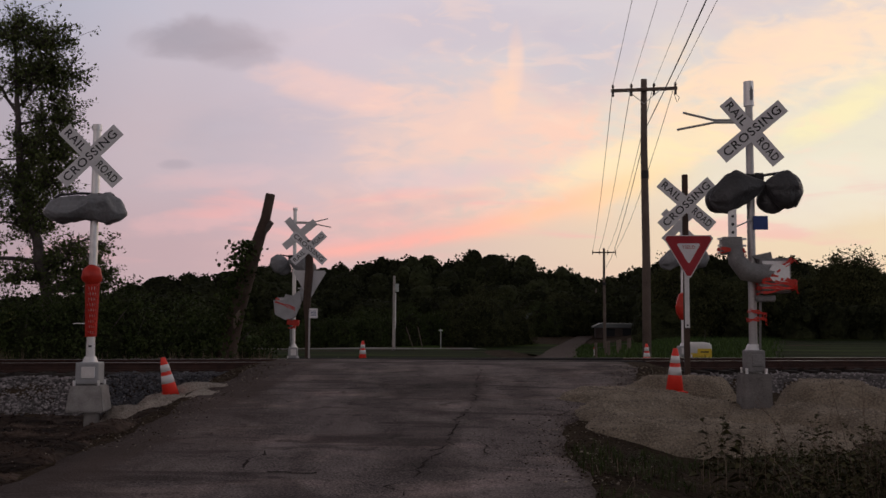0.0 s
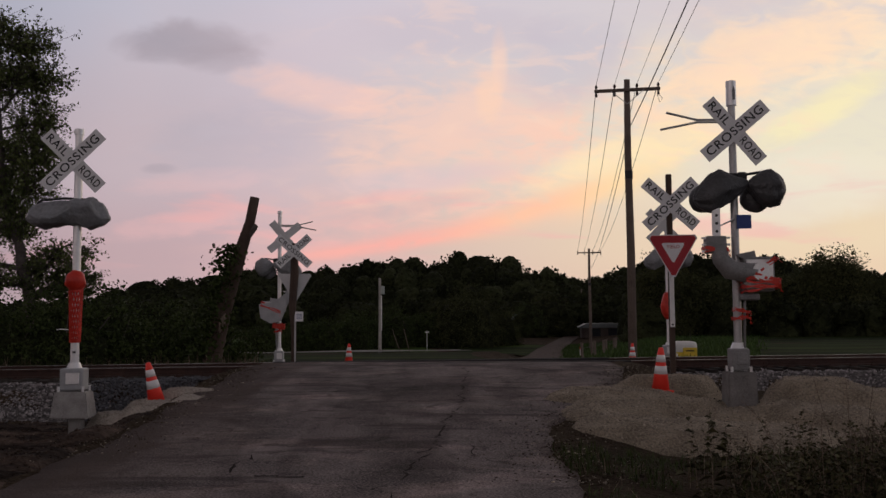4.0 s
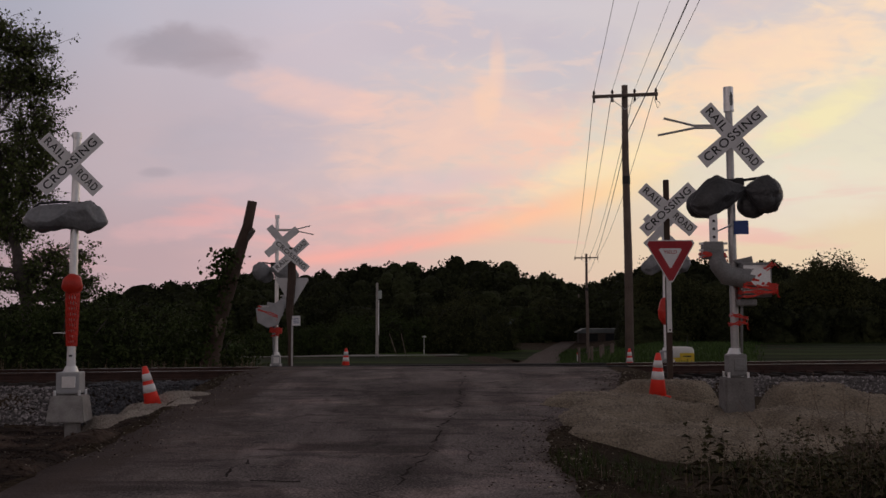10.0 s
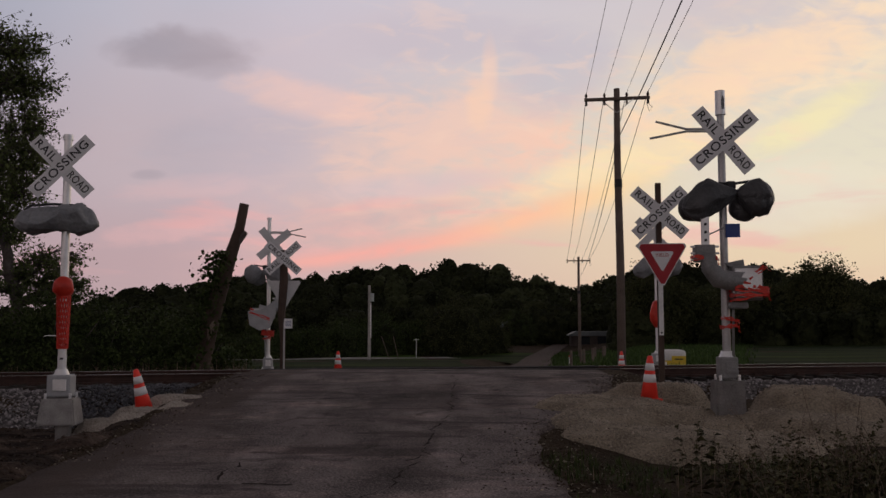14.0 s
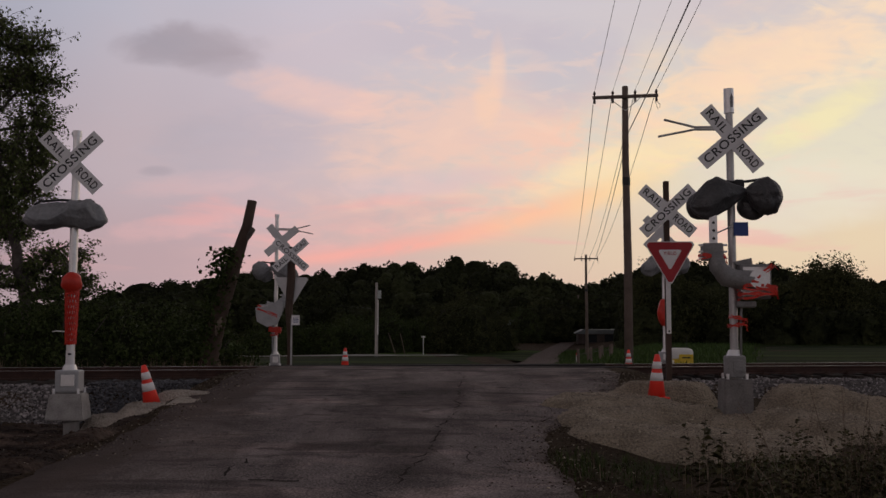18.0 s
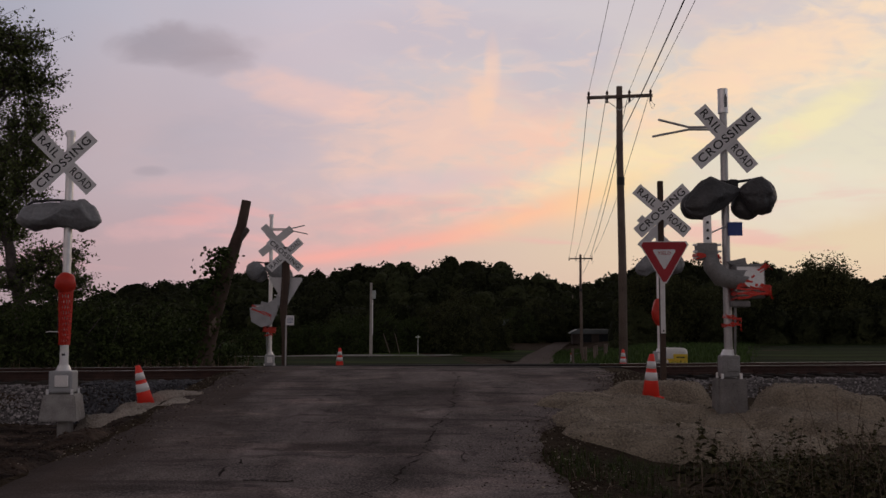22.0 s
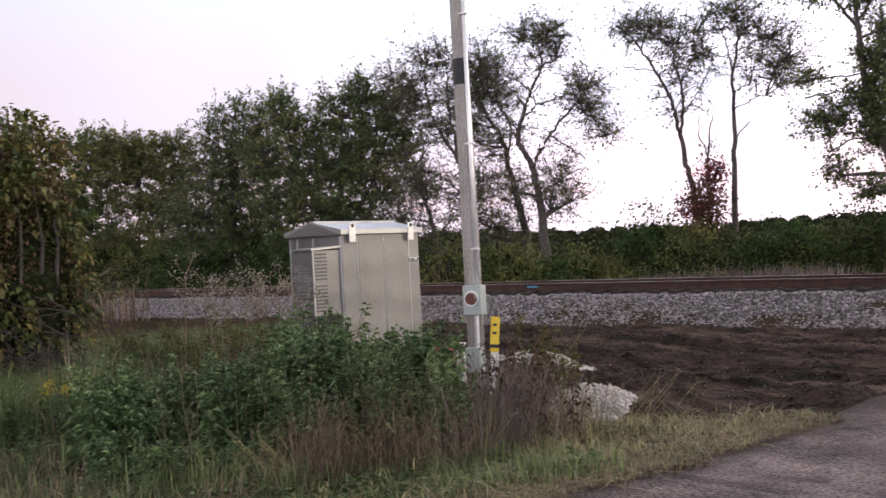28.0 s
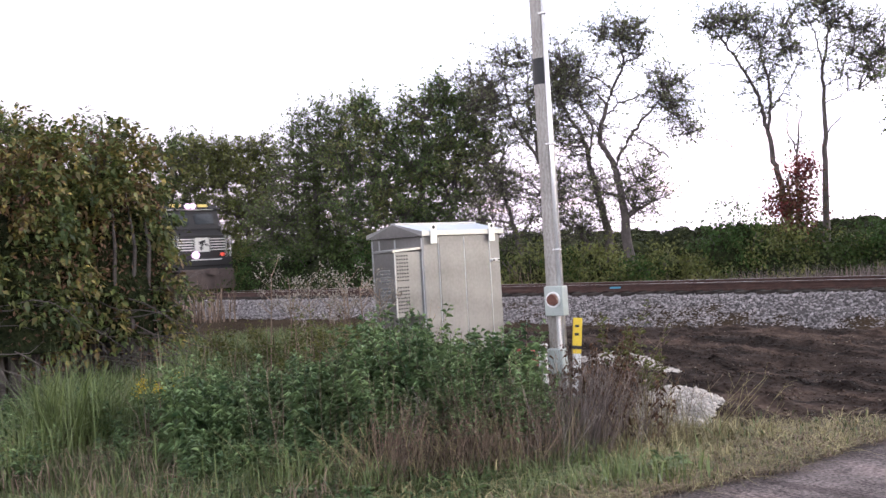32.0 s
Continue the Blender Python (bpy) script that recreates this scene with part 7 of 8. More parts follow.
def stub_tree():
    x, y = polar(11.2, 30)
    t = empty("dead_tree", x, y, -0.4, label="tall broken dead trunk with ivy on one side", category="tree")
    pts = [(-0.95, 0, 0), (-0.84, 0, 1.0), (-0.58, 0, 2.2), (-0.30, 0, 3.2), (0.0, 0, 4.2), (0.25, 0, 5.0), (0.40, 0, 5.8)]
    part("trunk", pipe(pts, [0.36, 0.30, 0.27, 0.25, 0.20, 0.16, 0.15], 10), M_POST, t, smooth=True)
    part("knob", pipe([(0.12, 0, 4.5), (0.34, -0.02, 4.8), (0.47, -0.02, 4.92)], [0.12, 0.12, 0.07], 8), M_BARK, t)
    part("snag", pipe([(-0.30, 0, 3.0), (-0.36, -0.05, 3.6), (-0.34, -0.05, 4.0)], [0.12, 0.08, 0.03], 7), M_BARK, t)
    part("bare_patch", pipe([(-0.86, -0.2, 0.1), (-0.80, -0.21, 0.55), (-0.66, -0.19, 1.0)], [0.07, 0.1, 0.02], 7), M_DEADWOOD, t, "pale barkless wood")
    part("bare_patch", pipe([(-0.66, -0.19, 1.4), (-0.55, -0.2, 1.9), (-0.42, -0.16, 2.3)], [0.03, 0.12, 0.02], 7), M_DEADWOOD, t, "pale barkless wood")
    rng = np.random.default_rng(77)
    n = 2300
    u = rng.random(n)
    P = np.stack([-0.98 + 0.9 * u + rng.normal(-0.2, 0.24, n), rng.normal(-0.1, 0.25, n), 0.3 + 4.0 * u], 1)
    V, T = leaves(P, 0.13, rng, 0.8)
    link("ivy", fast_mesh("ivy", V, tris=T), M_HEDGE, t)


stub_tree()


def creeper():
    x, y = polar(33.5, 34.6)
    rng = np.random.default_rng(5)
    c = empty("red_creeper", x, y, -0.3, label="column of red and green creeper round the trunks", category="creeper")
    P = np.concatenate([np.array([cx, 0, cz]) + rng.normal(0, 1, (int(k), 3)) * (rx, 0.4, rz) for cx, cz, rx, rz, k in
                        ((0.45, 4.0, 0.26, 0.30, 700), (0.15, 3.3, 0.28, 0.30, 800), (-0.3, 2.9, 0.30, 0.22, 600), (0.35, 2.5, 0.30, 0.32, 800), (-0.1, 1.8, 0.36, 0.34, 900), (0.7, 4.4, 0.16, 0.20, 200), (-0.60, 3.3, 0.16, 0.10, 120), (0.75, 3.1, 0.16, 0.22, 220))])
    V, T = leaves(P, 0.115, rng, 0.6)
    link("foliage", fast_mesh("foliage", V, tris=T), M_REDLEAF, c)
    part("stalk", pipe([(0, 0, 0), (0.1, 0, 2), (0, 0, 4)], [0.05, 0.04, 0.02], 6), M_BARK, c)


creeper()

_k = 0
for az, d, w, h, mm in ((13.5, 33, 2.0, 1.9, 0), (16, 34, 2.4, 2.3, 0), (18.5, 32, 2.2, 2.6, 0), (21, 31, 2.3, 2.8, 0), (24, 31, 2.2, 2.6, 0), (26.5, 33, 2.3, 2.1, 1), (28.6, 33, 1.8, 2.3, 0), (30.4, 34, 1.9, 1.8, 1), (32.4, 33, 2.2, 2.1, 0), (34.6, 33, 2.0, 2.4, 1), (36.4, 33, 1.8, 2.8, 0),
                        (38.6, 32.5, 1.5, 1.2, 1), (40.6, 33, 1.6, 1.7, 1), (42.6, 33, 1.7, 1.5, 0), (44.4, 33, 1.6, 2.1, 1), (46, 34, 1.9, 1.7, 0), (48.5, 34.5, 2.1, 2.2, 1), (51.5, 36, 2.6, 2.3, 0), (54.5, 37, 2.6, 2.6, 0), (57.5, 38, 2.6, 2.8, 0), (60.5, 40, 2.8, 2.8, 0), (63.5, 42, 3.0, 3.0, 0), (66.5, 46, 3.0, 3.0, 1), (69.5, 49, 3.2, 3.2, 0), (73, 52, 3.4, 3.4, 0)):
    _k += 1
    x, y = polar(az, d)
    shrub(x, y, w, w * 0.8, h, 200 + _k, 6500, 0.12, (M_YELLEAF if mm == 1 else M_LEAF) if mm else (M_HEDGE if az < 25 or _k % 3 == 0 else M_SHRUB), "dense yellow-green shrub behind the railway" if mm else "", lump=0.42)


def reeds(name, n, az0, az1, d0, d1, h, m, seed, label, w=0.012, lean=0.28):
    rng = np.random.default_rng(seed)
    az, d = np.radians(rng.uniform(az0, az1, n) + rng.normal(0, 0.35, n)), rng.uniform(d0, d1, n)
    x, y = -d * np.sin(az), d * np.cos(az)
    q = across(x, y)
    ok = (q > 3.6) | (q < -3.8)
    x, y = x[ok], y[ok]
    V, T = blades(np.stack([x, y, land_z(x, y) - 0.03], 1), h, rng, w, lean)
    tagged(link(name, fast_mesh(name, V, tris=T), m), label, "grass", kind="stuff")


reeds("tall_dry_grass", 3600, 10, 50, 26, 33, 0.8, M_STEM, 301, "tall brown dead grass behind the railway", 0.012, 0.6)
reeds("tall_dry_grass", 5000, 48, 70, 33, 44, 1.3, M_STEM, 302, "tall brown dead grass behind the railway", 0.02)
reeds("tall_dry_grass", 3200, 26, 37, 25.5, 29, 0.95, M_ASHSTALK, 306, "pale tan dead grass along the railway", 0.012, 0.6)
reeds("tall_dry_grass", 2600, 37, 50, 26.5, 30, 0.75, M_ASHSTALK, 307, "pale tan dead grass along the railway", 0.012, 0.6)
reeds("rough_pasture", 22000, -19, -8.2, 36, 120, 0.34, M_SHRUB, 305, "dark unmown growth beside the far road", 0.04)
reeds("far_grass", 7000, -28, 12, 26, 38, 0.20, M_GRASS, 303, "rough green grass beyond the crossing", 0.02)


# far woods on the hill: crowns of many small leaf clumps, one mass
def far_woods():
    rng = np.random.default_rng(88)
    prof = [(-30, 4.0), (-27, 3.2), (-25.5, 2.5), (-24, 2.9), (-22.5, 3.2), (-20.8, 3.6), (-18.5, 3.3), (-16, 3.8), (-14.6, 4.0), (-13.2, 3.8), (-12, 3.3), (-9.8, 2.6), (-7.5, 3.1), (-5.5, 3.55), (-3.0, 4.0), (-0.5, 3.85), (2.5, 3.75), (4.6, 3.7), (7, 3.4), (10, 3.15), (14, 2.65), (17, 2.2), (19.5, 1.6), (22, 1.2), (25, 1.05), (30, 0.95), (38, 1.0), (46, 1.2), (60, 1.7), (85, 2.0)]
    pa, pe = np.array([p[0] for p in prof]), np.array([p[1] for p in prof])
    bm = bmesh.new()
    bmesh.ops.create_icosphere(bm, subdivisions=3, radius=1.0)
    CORE = np.array([v.co[:] for v in bm.verts])
    bm.verts.index_update()
    CT = np.array([[v.index for v in f.verts] for f in bm.faces])
    bm.free()
    hearts, low = [], []
    pts, sizes = [], []
    for az in np.concatenate([np.arange(-30, 32, 0.62), np.arange(32, 85, 1.3)]):
        for row, (dd, k) in enumerate(((270, 1.0), (235, 0.80), (200, 0.55), (175, 0.32))):
            a = az + rng.uniform(-0.35, 0.35)
            near = 0.62 if a < -12.5 else 1.0
            d = dd * near * rng.uniform(0.95, 1.05)
            e = float(np.interp(a, pa, pe)) * k * rng.uniform(0.84, 1.05)
            top = EYE + d * math.tan(radians(e))
            x, y = polar(a, d)
            r = d * 0.0175 * rng.uniform(0.55, 1.6)
            deep = max(4.0, 0.75 * (top + 3))
            half = min(deep * 0.5, r * 1.4)
            cz = top - half
            k = 1 + 0.34 * (np.sin(CORE @ rng.normal(0, 2.6, 3) + rng.uniform(0, 6)) * 0.5 + np.sin(CORE @ rng.normal(0, 5, 3)) * 0.3)
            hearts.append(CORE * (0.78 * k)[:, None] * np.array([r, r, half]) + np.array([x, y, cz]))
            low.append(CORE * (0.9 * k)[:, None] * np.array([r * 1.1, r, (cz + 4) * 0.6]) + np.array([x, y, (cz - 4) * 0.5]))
            n = 330
            u = unit(rng.normal(size=(n, 3)))
            kk = 0.95 + 0.16 * (rng.random(n) - 0.5)
            pts.append(u * kk[:, None] * np.array([r, r, half]) * 0.93 + np.array([x, y, cz]))
            sizes.append(np.full(n, d * 0.0030))
    P, S = np.concatenate(pts), np.concatenate(sizes)[:, None]
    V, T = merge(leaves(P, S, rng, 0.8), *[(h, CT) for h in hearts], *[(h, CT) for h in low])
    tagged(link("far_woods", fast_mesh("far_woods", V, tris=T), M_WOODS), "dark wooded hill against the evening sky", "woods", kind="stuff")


far_woods()

# rounded trees and bushes in the valley; darker solid cores paint the shade within
for i, (px, d, w, h) in enumerate(((845, 112, 4.2, 6.4), (905, 118, 2.8, 4.2), (600, 100, 2.3, 3.2), (560, 100, 2.6, 2.6), (665, 108, 3.2, 4.0), (720, 110, 3.4, 4.2), (775, 112, 3.0, 3.8), (992, 165, 5.2, 7.6), (955, 150, 3.6, 5.0), (500, 96, 2.6, 2.6), (650, 104, 2.6, 3.2))):
    az = math.degrees(math.atan((784 - px) / 1637))
    x, y = polar(az, d)
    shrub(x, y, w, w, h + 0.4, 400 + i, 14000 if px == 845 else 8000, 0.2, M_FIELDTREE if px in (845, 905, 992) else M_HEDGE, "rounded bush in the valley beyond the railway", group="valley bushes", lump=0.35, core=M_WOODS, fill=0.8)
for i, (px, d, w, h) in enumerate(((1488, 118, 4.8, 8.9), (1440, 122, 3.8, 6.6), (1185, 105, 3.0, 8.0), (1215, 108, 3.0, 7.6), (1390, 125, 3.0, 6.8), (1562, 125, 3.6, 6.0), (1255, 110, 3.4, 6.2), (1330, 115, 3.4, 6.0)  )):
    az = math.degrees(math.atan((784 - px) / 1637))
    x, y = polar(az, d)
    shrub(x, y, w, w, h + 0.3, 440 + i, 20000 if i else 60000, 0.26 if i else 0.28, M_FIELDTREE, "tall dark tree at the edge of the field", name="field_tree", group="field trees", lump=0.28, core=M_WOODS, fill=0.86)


# ---------------------------------------------------------------- growth on the near side
def big_bush(x, y, rx, ry, h, seed, lobes, per, label, leaf=0.10, gap=(0.0, 0.0)):
    """A block of scrub buried in vines: many overhanging leafy lobes; the dark hollows between them are a dark-coloured
    core.
    """
    rng = np.random.default_rng(seed)
    b = empty("overgrown_bush", x, y, -0.3, label=label, category="bush")
    st = bmesh.new()
    for k in range(18):
        a, rr = rng.uniform(0, 6.28), rng.uniform(0.15, 0.65)
        bx, by = math.cos(a) * rx * rr * 0.85, math.sin(a) * ry * rr * 0.85
        tube(st, [(bx, by, 0), (bx * 1.03 + rng.normal(0, 0.1), by, h * 0.3), (bx * 0.9 + rng.normal(0, 0.2), by * 0.9, h * 0.62), (bx * 0.8, by * 0.8, h * 0.85)], [0.06, 0.05, 0.03, 0.012], 6)
    for k in range(60):
        a = rng.uniform(0, 6.28)
        p = np.array([math.cos(a) * rx * 0.85, math.sin(a) * ry * 0.85, rng.uniform(0.4, 1.7)])
        pts, _ = limb_path(p, (math.cos(a + 1.3), math.sin(a + 1.3), -0.1), 1.2, 5, rng, 0.3, -0.05)
        tube(st, pts, [0.012, 0.011, 0.010, 0.008, 0.006, 0.003], 4)
    part("woody_base", st, M_BARK, b, "brown woody stems")
    # solid filling behind the vines; its dark colour is the shade of the hollows
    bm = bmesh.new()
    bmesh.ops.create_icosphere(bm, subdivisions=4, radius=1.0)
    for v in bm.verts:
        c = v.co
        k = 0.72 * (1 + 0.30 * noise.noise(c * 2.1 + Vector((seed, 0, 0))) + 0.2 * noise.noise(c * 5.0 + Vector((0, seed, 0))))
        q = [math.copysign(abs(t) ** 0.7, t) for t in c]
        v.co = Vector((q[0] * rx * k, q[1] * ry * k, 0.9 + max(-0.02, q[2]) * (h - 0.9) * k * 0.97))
    part("painted_shade_heart", bm, M_CORE, b, "", True)
    P, D = [], []
    for _ in range(lobes):
        u = unit(rng.normal(size=3))
        u[2] = abs(u[2])
        q = np.sign(u) * np.abs(u) ** np.array([0.5, 0.55, 0.5])
        c = q * np.array([rx, ry, h - 0.7]) * rng.uniform(0.60, 1.0) + np.array([0, 0, 0.7])
        c[2] = max(c[2] - 0.2 * rng.random(), 0.55)
        if gap[0] < c[2] - 0.3 < gap[1]:
            continue
        r = rng.uniform(0.16, 0.46)
        # each part is a few trailing shoots with leaves to both sides
        for _ in range(max(3, int(per * 0.05 * (r / 0.36) ** 2))):
            w = unit(rng.normal(size=3) + 0.9 * unit(c - np.array([0, 0, h * 0.35])))
            a = c + w * r * rng.uniform(0.4, 0.9)
            e = a + w * np.array([1, 1, 0.4]) * r * 0.8 + np.array([0, 0, -rng.uniform(0.05, 0.45)])
            n = int(rng.integers(14, 26))
            t = rng.random((n, 1))
            line = a + (e - a) * t + np.array([0, 0, 0.12]) * (t * (1 - t)) * 4
            P.append(line + rng.normal(0, 0.045, (n, 3)))
            D.append(unit(np.cross(e - a, rng.normal(size=(n, 3)))) * 0.8 + unit(e - a) * 0.35 + w * 0.5 + np.array([0, 0, -0.12]))
    P, D = np.concatenate(P), np.concatenate(D)
    ok = P[:, 2] > 0.3 + 0.5 * rng.random(len(P))
    V, T = sprays(P[ok], D[ok], leaf, rng, 0.62, 0.22, 0.5)
    link("foliage", fast_mesh("foliage", V, tris=T), M_VINE, b)
    Q = rng.normal(size=(lobes * 40, 3))
    Q = unit(Q)
    Q = np.sign(Q) * np.abs(Q) ** 0.7 * np.array([rx, ry, h - 0.9]) * rng.uniform(0.72, 0.98, (len(Q), 1)) + np.array([0, 0, 0.8])
    Q = Q[Q[:, 2] > 0.5]
    V, T = leaves(Q, leaf * 0.8, rng, 0.5, -0.3)
    link("inner_foliage", fast_mesh("inner_foliage", V, tris=T), M_DEADLEAF, b, "withered brown leaves inside the bush")


big_bush(*polar(74.6, 16.2), 0.78, 1.2, 4.5, 501, 165, 120, "tall bush smothered in vines with yellow and red leaves", 0.10)
big_bush(*polar(72.5, 15.9), 0.32, 0.8, 3.75, 504, 90, 110, "vine-covered sapling leaning against the tall bush", 0.095, (1.35, 2.55))
big_bush(*polar(79.6, 15.2), 1.0, 1.3, 4.2, 502, 160, 120, "vine-covered bush with mixed green leaves", 0.092)
big_bush(*polar(85.6, 15.0), 1.5, 1.6, 3.9, 503, 150, 110, "tall vine-covered bush at the edge of the verge", 0.10)


def patch(n, seed, az0, az1, d0, d1, h0, h1):
    rng = np.random.default_rng(seed)
    out = []
    for _ in range(n):
        az, d = rng.uniform(az0, az1), rng.uniform(d0, d1)
        x, y = polar(az, d)
        out.append((x, y, rng.uniform(h0, h1) * (0.72 + 0.5 * float(vnoise(np.array([x]), np.array([y]), 0.9, 5)[0]))))
    return out


def herbs(name, spots, seed, leaf, label, m, stem_m, bare=0.15, stems=5, per=26, splay=0.22, stem_r=0.004, droop=0.35, width=0.3):
    """Clumps of upright herbs: bowed stems from one root, with leaves that shorten and rise towards the top. bare: the leafless share of a stem."""
    rng = np.random.default_rng(seed)
    P, D, S, tubes = [], [], [], []
    for x, y, h in spots:
        z = float(land_z(np.array([x]), np.array([y]))[0]) - 0.02
        for _ in range(stems):
            a, hh = rng.uniform(0, 6.28), h * rng.uniform(0.62, 1.1)
            out = np.array([math.cos(a), math.sin(a), 0.0]) * splay * hh * rng.uniform(0.2, 1.3)
            root = np.array([x, y, z]) + rng.normal(0, 0.06, 3) * (1, 1, 0)
            knee, tip = root + out * 0.35 + (0, 0, hh * 0.6), root + out + (0, 0, hh)
            V, F = tube_data([root, knee, tip], (stem_r, stem_r * 0.8, stem_r * 0.4), 3)
            tubes.append((np.array(V), np.array([q for g in F if len(g) == 4 for q in ((g[0], g[1], g[2]), (g[0], g[2], g[3]))])))
            n = max(3, int(per * (0.4 + hh) * rng.uniform(0.7, 1.2)))
            t = bare + (1 - bare) * rng.random((n, 1)) ** 0.8
            P.append(root * (1 - t) ** 2 + knee * 2 * t * (1 - t) + tip * t ** 2 + rng.normal(0, 0.012, (n, 3)))
            b = rng.uniform(0, 6.28, n)
            D.append(np.stack([np.cos(b), np.sin(b), 0.15 + 0.9 * t[:, 0] ** 3], 1))
            S.append(leaf * (1.25 - 0.75 * t))
    V, T = sprays(np.concatenate(P), np.concatenate(D), np.concatenate(S), rng, width, droop)
    tagged(link(name, fast_mesh(name, V, tris=T), m), label, "weeds", kind="stuff")
    V, T = merge(*tubes)
    tagged(link("weed_stems", fast_mesh("weed_stems", V, tris=T), stem_m), "upright stems of " + label, "weeds", kind="stuff")


# the clump before the cabinet and round the meter pole
herbs("weeds", patch(120, 601, 49.3, 59, 8.2, 9.7, 0.95, 1.22), 602, 0.15, "thick green leafy weeds before the cabinet", M_WEED, M_STEM, 0.30, 6, 27, 0.24, 0.004, 0.5, 0.3)
herbs("weeds", patch(44, 621, 48.6, 59, 7.7, 8.3, 0.70, 1.0), 622, 0.095, "tall weeds with bare brown lower stems", M_WEED, M_STEM, 0.60, 6, 20, 0.16)
herbs("weeds", patch(80, 603, 57.5, 70, 8.7, 10.6, 0.55, 0.9), 604, 0.15, "leafy green weeds on the verge", M_WEED, M_GRASS, 0.12, 6, 30, 0.25, 0.004, 0.5, 0.3)
herbs("weeds", patch(34, 611, 59, 70, 8.0, 8.8, 0.28, 0.5), 612, 0.12, "low leafy weeds at the edge of the thicket", M_WEED, M_GRASS, 0.1, 5, 40, 0.35)
herbs("weeds", patch(80, 605, 66, 82, 8.8, 14.0, 0.25, 0.6), 606, 0.10, "low green weeds by the bushes", M_WEED, M_GRASS, 0.1, 5, 30, 0.3)
herbs("weeds", patch(70, 613, 57, 69, 12.0, 19.5, 0.35, 0.8), 614, 0.12, "yellowing weeds between bush and cabinet", M_YELLEAF, M_STEM, 0.2, 4, 24, 0.3)
herbs("weeds", patch(20, 607, 58, 64, 10.4, 12.2, 0.8, 1.25), 608, 0.10, "straggling yellow-green weeds against the cabinet", M_YELLEAF, M_STEM, 0.35, 4, 22, 0.25)
herbs("weeds", patch(13, 615, 41.3, 44.8, 8.8, 9.8, 0.95, 1.2), 616, 0.11, "yellow-green leaves on withered stalks", M_YELLEAF, M_STEM, 0.6, 2, 15, 0.2)
herbs("withered_weeds", patch(17, 609, 41.6, 46.5, 8.2, 9.4, 0.75, 1.1), 610, 0.075, "withered brown weeds beside the meter pole", M_DEADLEAF, M_STEM, 0.35, 3, 22, 0.25, 0.004, 0.9, 0.35)
herbs("weeds", patch(90, 741, 40, 70, 6.7, 8.0, 0.08, 0.2), 742, 0.13, "low bright rosettes in front of the thicket", M_WEED, M_GRASS, 0.0, 4, 22, 0.8)


def stalk_fans(bundles, seed, label, m, r=0.0028):
    """Dead stalks that have fallen together: each bundle leans one way from one root."""
    rng = np.random.default_rng(seed)
    sets = []
    for az, d, h, lean, n in bundles:
        x, y = polar(az, d)
        z = float(land_z(np.array([x]), np.array([y]))[0]) - 0.03
        side = np.array([math.cos(radians(az)), math.sin(radians(az)), 0.0])
        for _ in range(n):
            hh = h * rng.uniform(0.55, 1.1)
            root = np.array([x, y, z]) + side * rng.normal(0, 0.12) + rng.normal(0, 0.07, 3) * (1, 1, 0)
            tip = root + side * hh * (lean + rng.normal(0, 0.16)) + np.array([rng.normal(0, 0.1), rng.normal(0, 0.1), hh])
            st = curve(root, tip, 0.04, 4, rng, 0.05)
            paths = [tube_data(st, np.linspace(r, r * 0.5, 5), 3)]
            for _ in range(int(rng.integers(2, 6))):
                o = st[2] + (st[4] - st[2]) * rng.random()
                e = o + (tip - root) * rng.uniform(0.08, 0.2) + rng.normal(0, 0.05, 3)
                paths.append(tube_data([o, (o + e) / 2, e], (r * 0.5, r * 0.4, r * 0.3), 3))
            for V, F in paths:
                sets.append((np.array(V), np.array([q for g in F if len(g) == 4 for q in ((g[0], g[1], g[2]), (g[0], g[2], g[3]))])))
    V, T = merge(*sets)
    tagged(link("dead_stalks", fast_mesh("dead_stalks", V, tris=T), m), label, "weeds", kind="stuff")


stalk_fans([(46.6, 8.0, 0.95, 0.30, 70), (45.8, 8.1, 0.9, 0.05, 60), (47.6, 8.0, 0.85, -0.15, 46), (44.9, 8.2, 0.8, 0.35, 24)], 761, "grey fan of fallen dead stalks beside the meter pole", M_ASHSTALK)
stalk_fans([(48.6 + 0.75 * k, 7.75 + 0.25 * math.sin(5.1 * k), 0.62 + 0.16 * math.sin(2.3 * k), 0.45 * math.sin(3.7 * k), 22) for k in range(15)], 762, "brown dead stalks below the green weeds", M_STEM)
stalk_fans([(41.6 + 0.6 * k, 8.5 + 0.4 * math.sin(4.1 * k), 0.8 + 0.16 * math.sin(2.9 * k), 0.5 * math.sin(1.7 * k), 7) for k in range(8)], 763, "withered stalks beside the marker post", M_STEM)
stalk_fans([(50.0 + 1.6 * k, 7.7 + 0.2 * math.sin(3.3 * k), 0.55 + 0.14 * math.sin(4.3 * k), 0.7 * math.sin(2.1 * k), 12) for k in range(9)], 764, "straw-coloured bent stalks at the front of the weeds", M_HAY)
stalk_fans([(38.6, 8.7, 0.75, 0.5, 5), (37.6, 8.9, 0.7, -0.55, 4), (40.0, 8.6, 0.7, 0.8, 6), (36.4, 8.9, 0.45, 0.4, 5)], 765, "single bleached straws leaning over the soil", M_HAY)


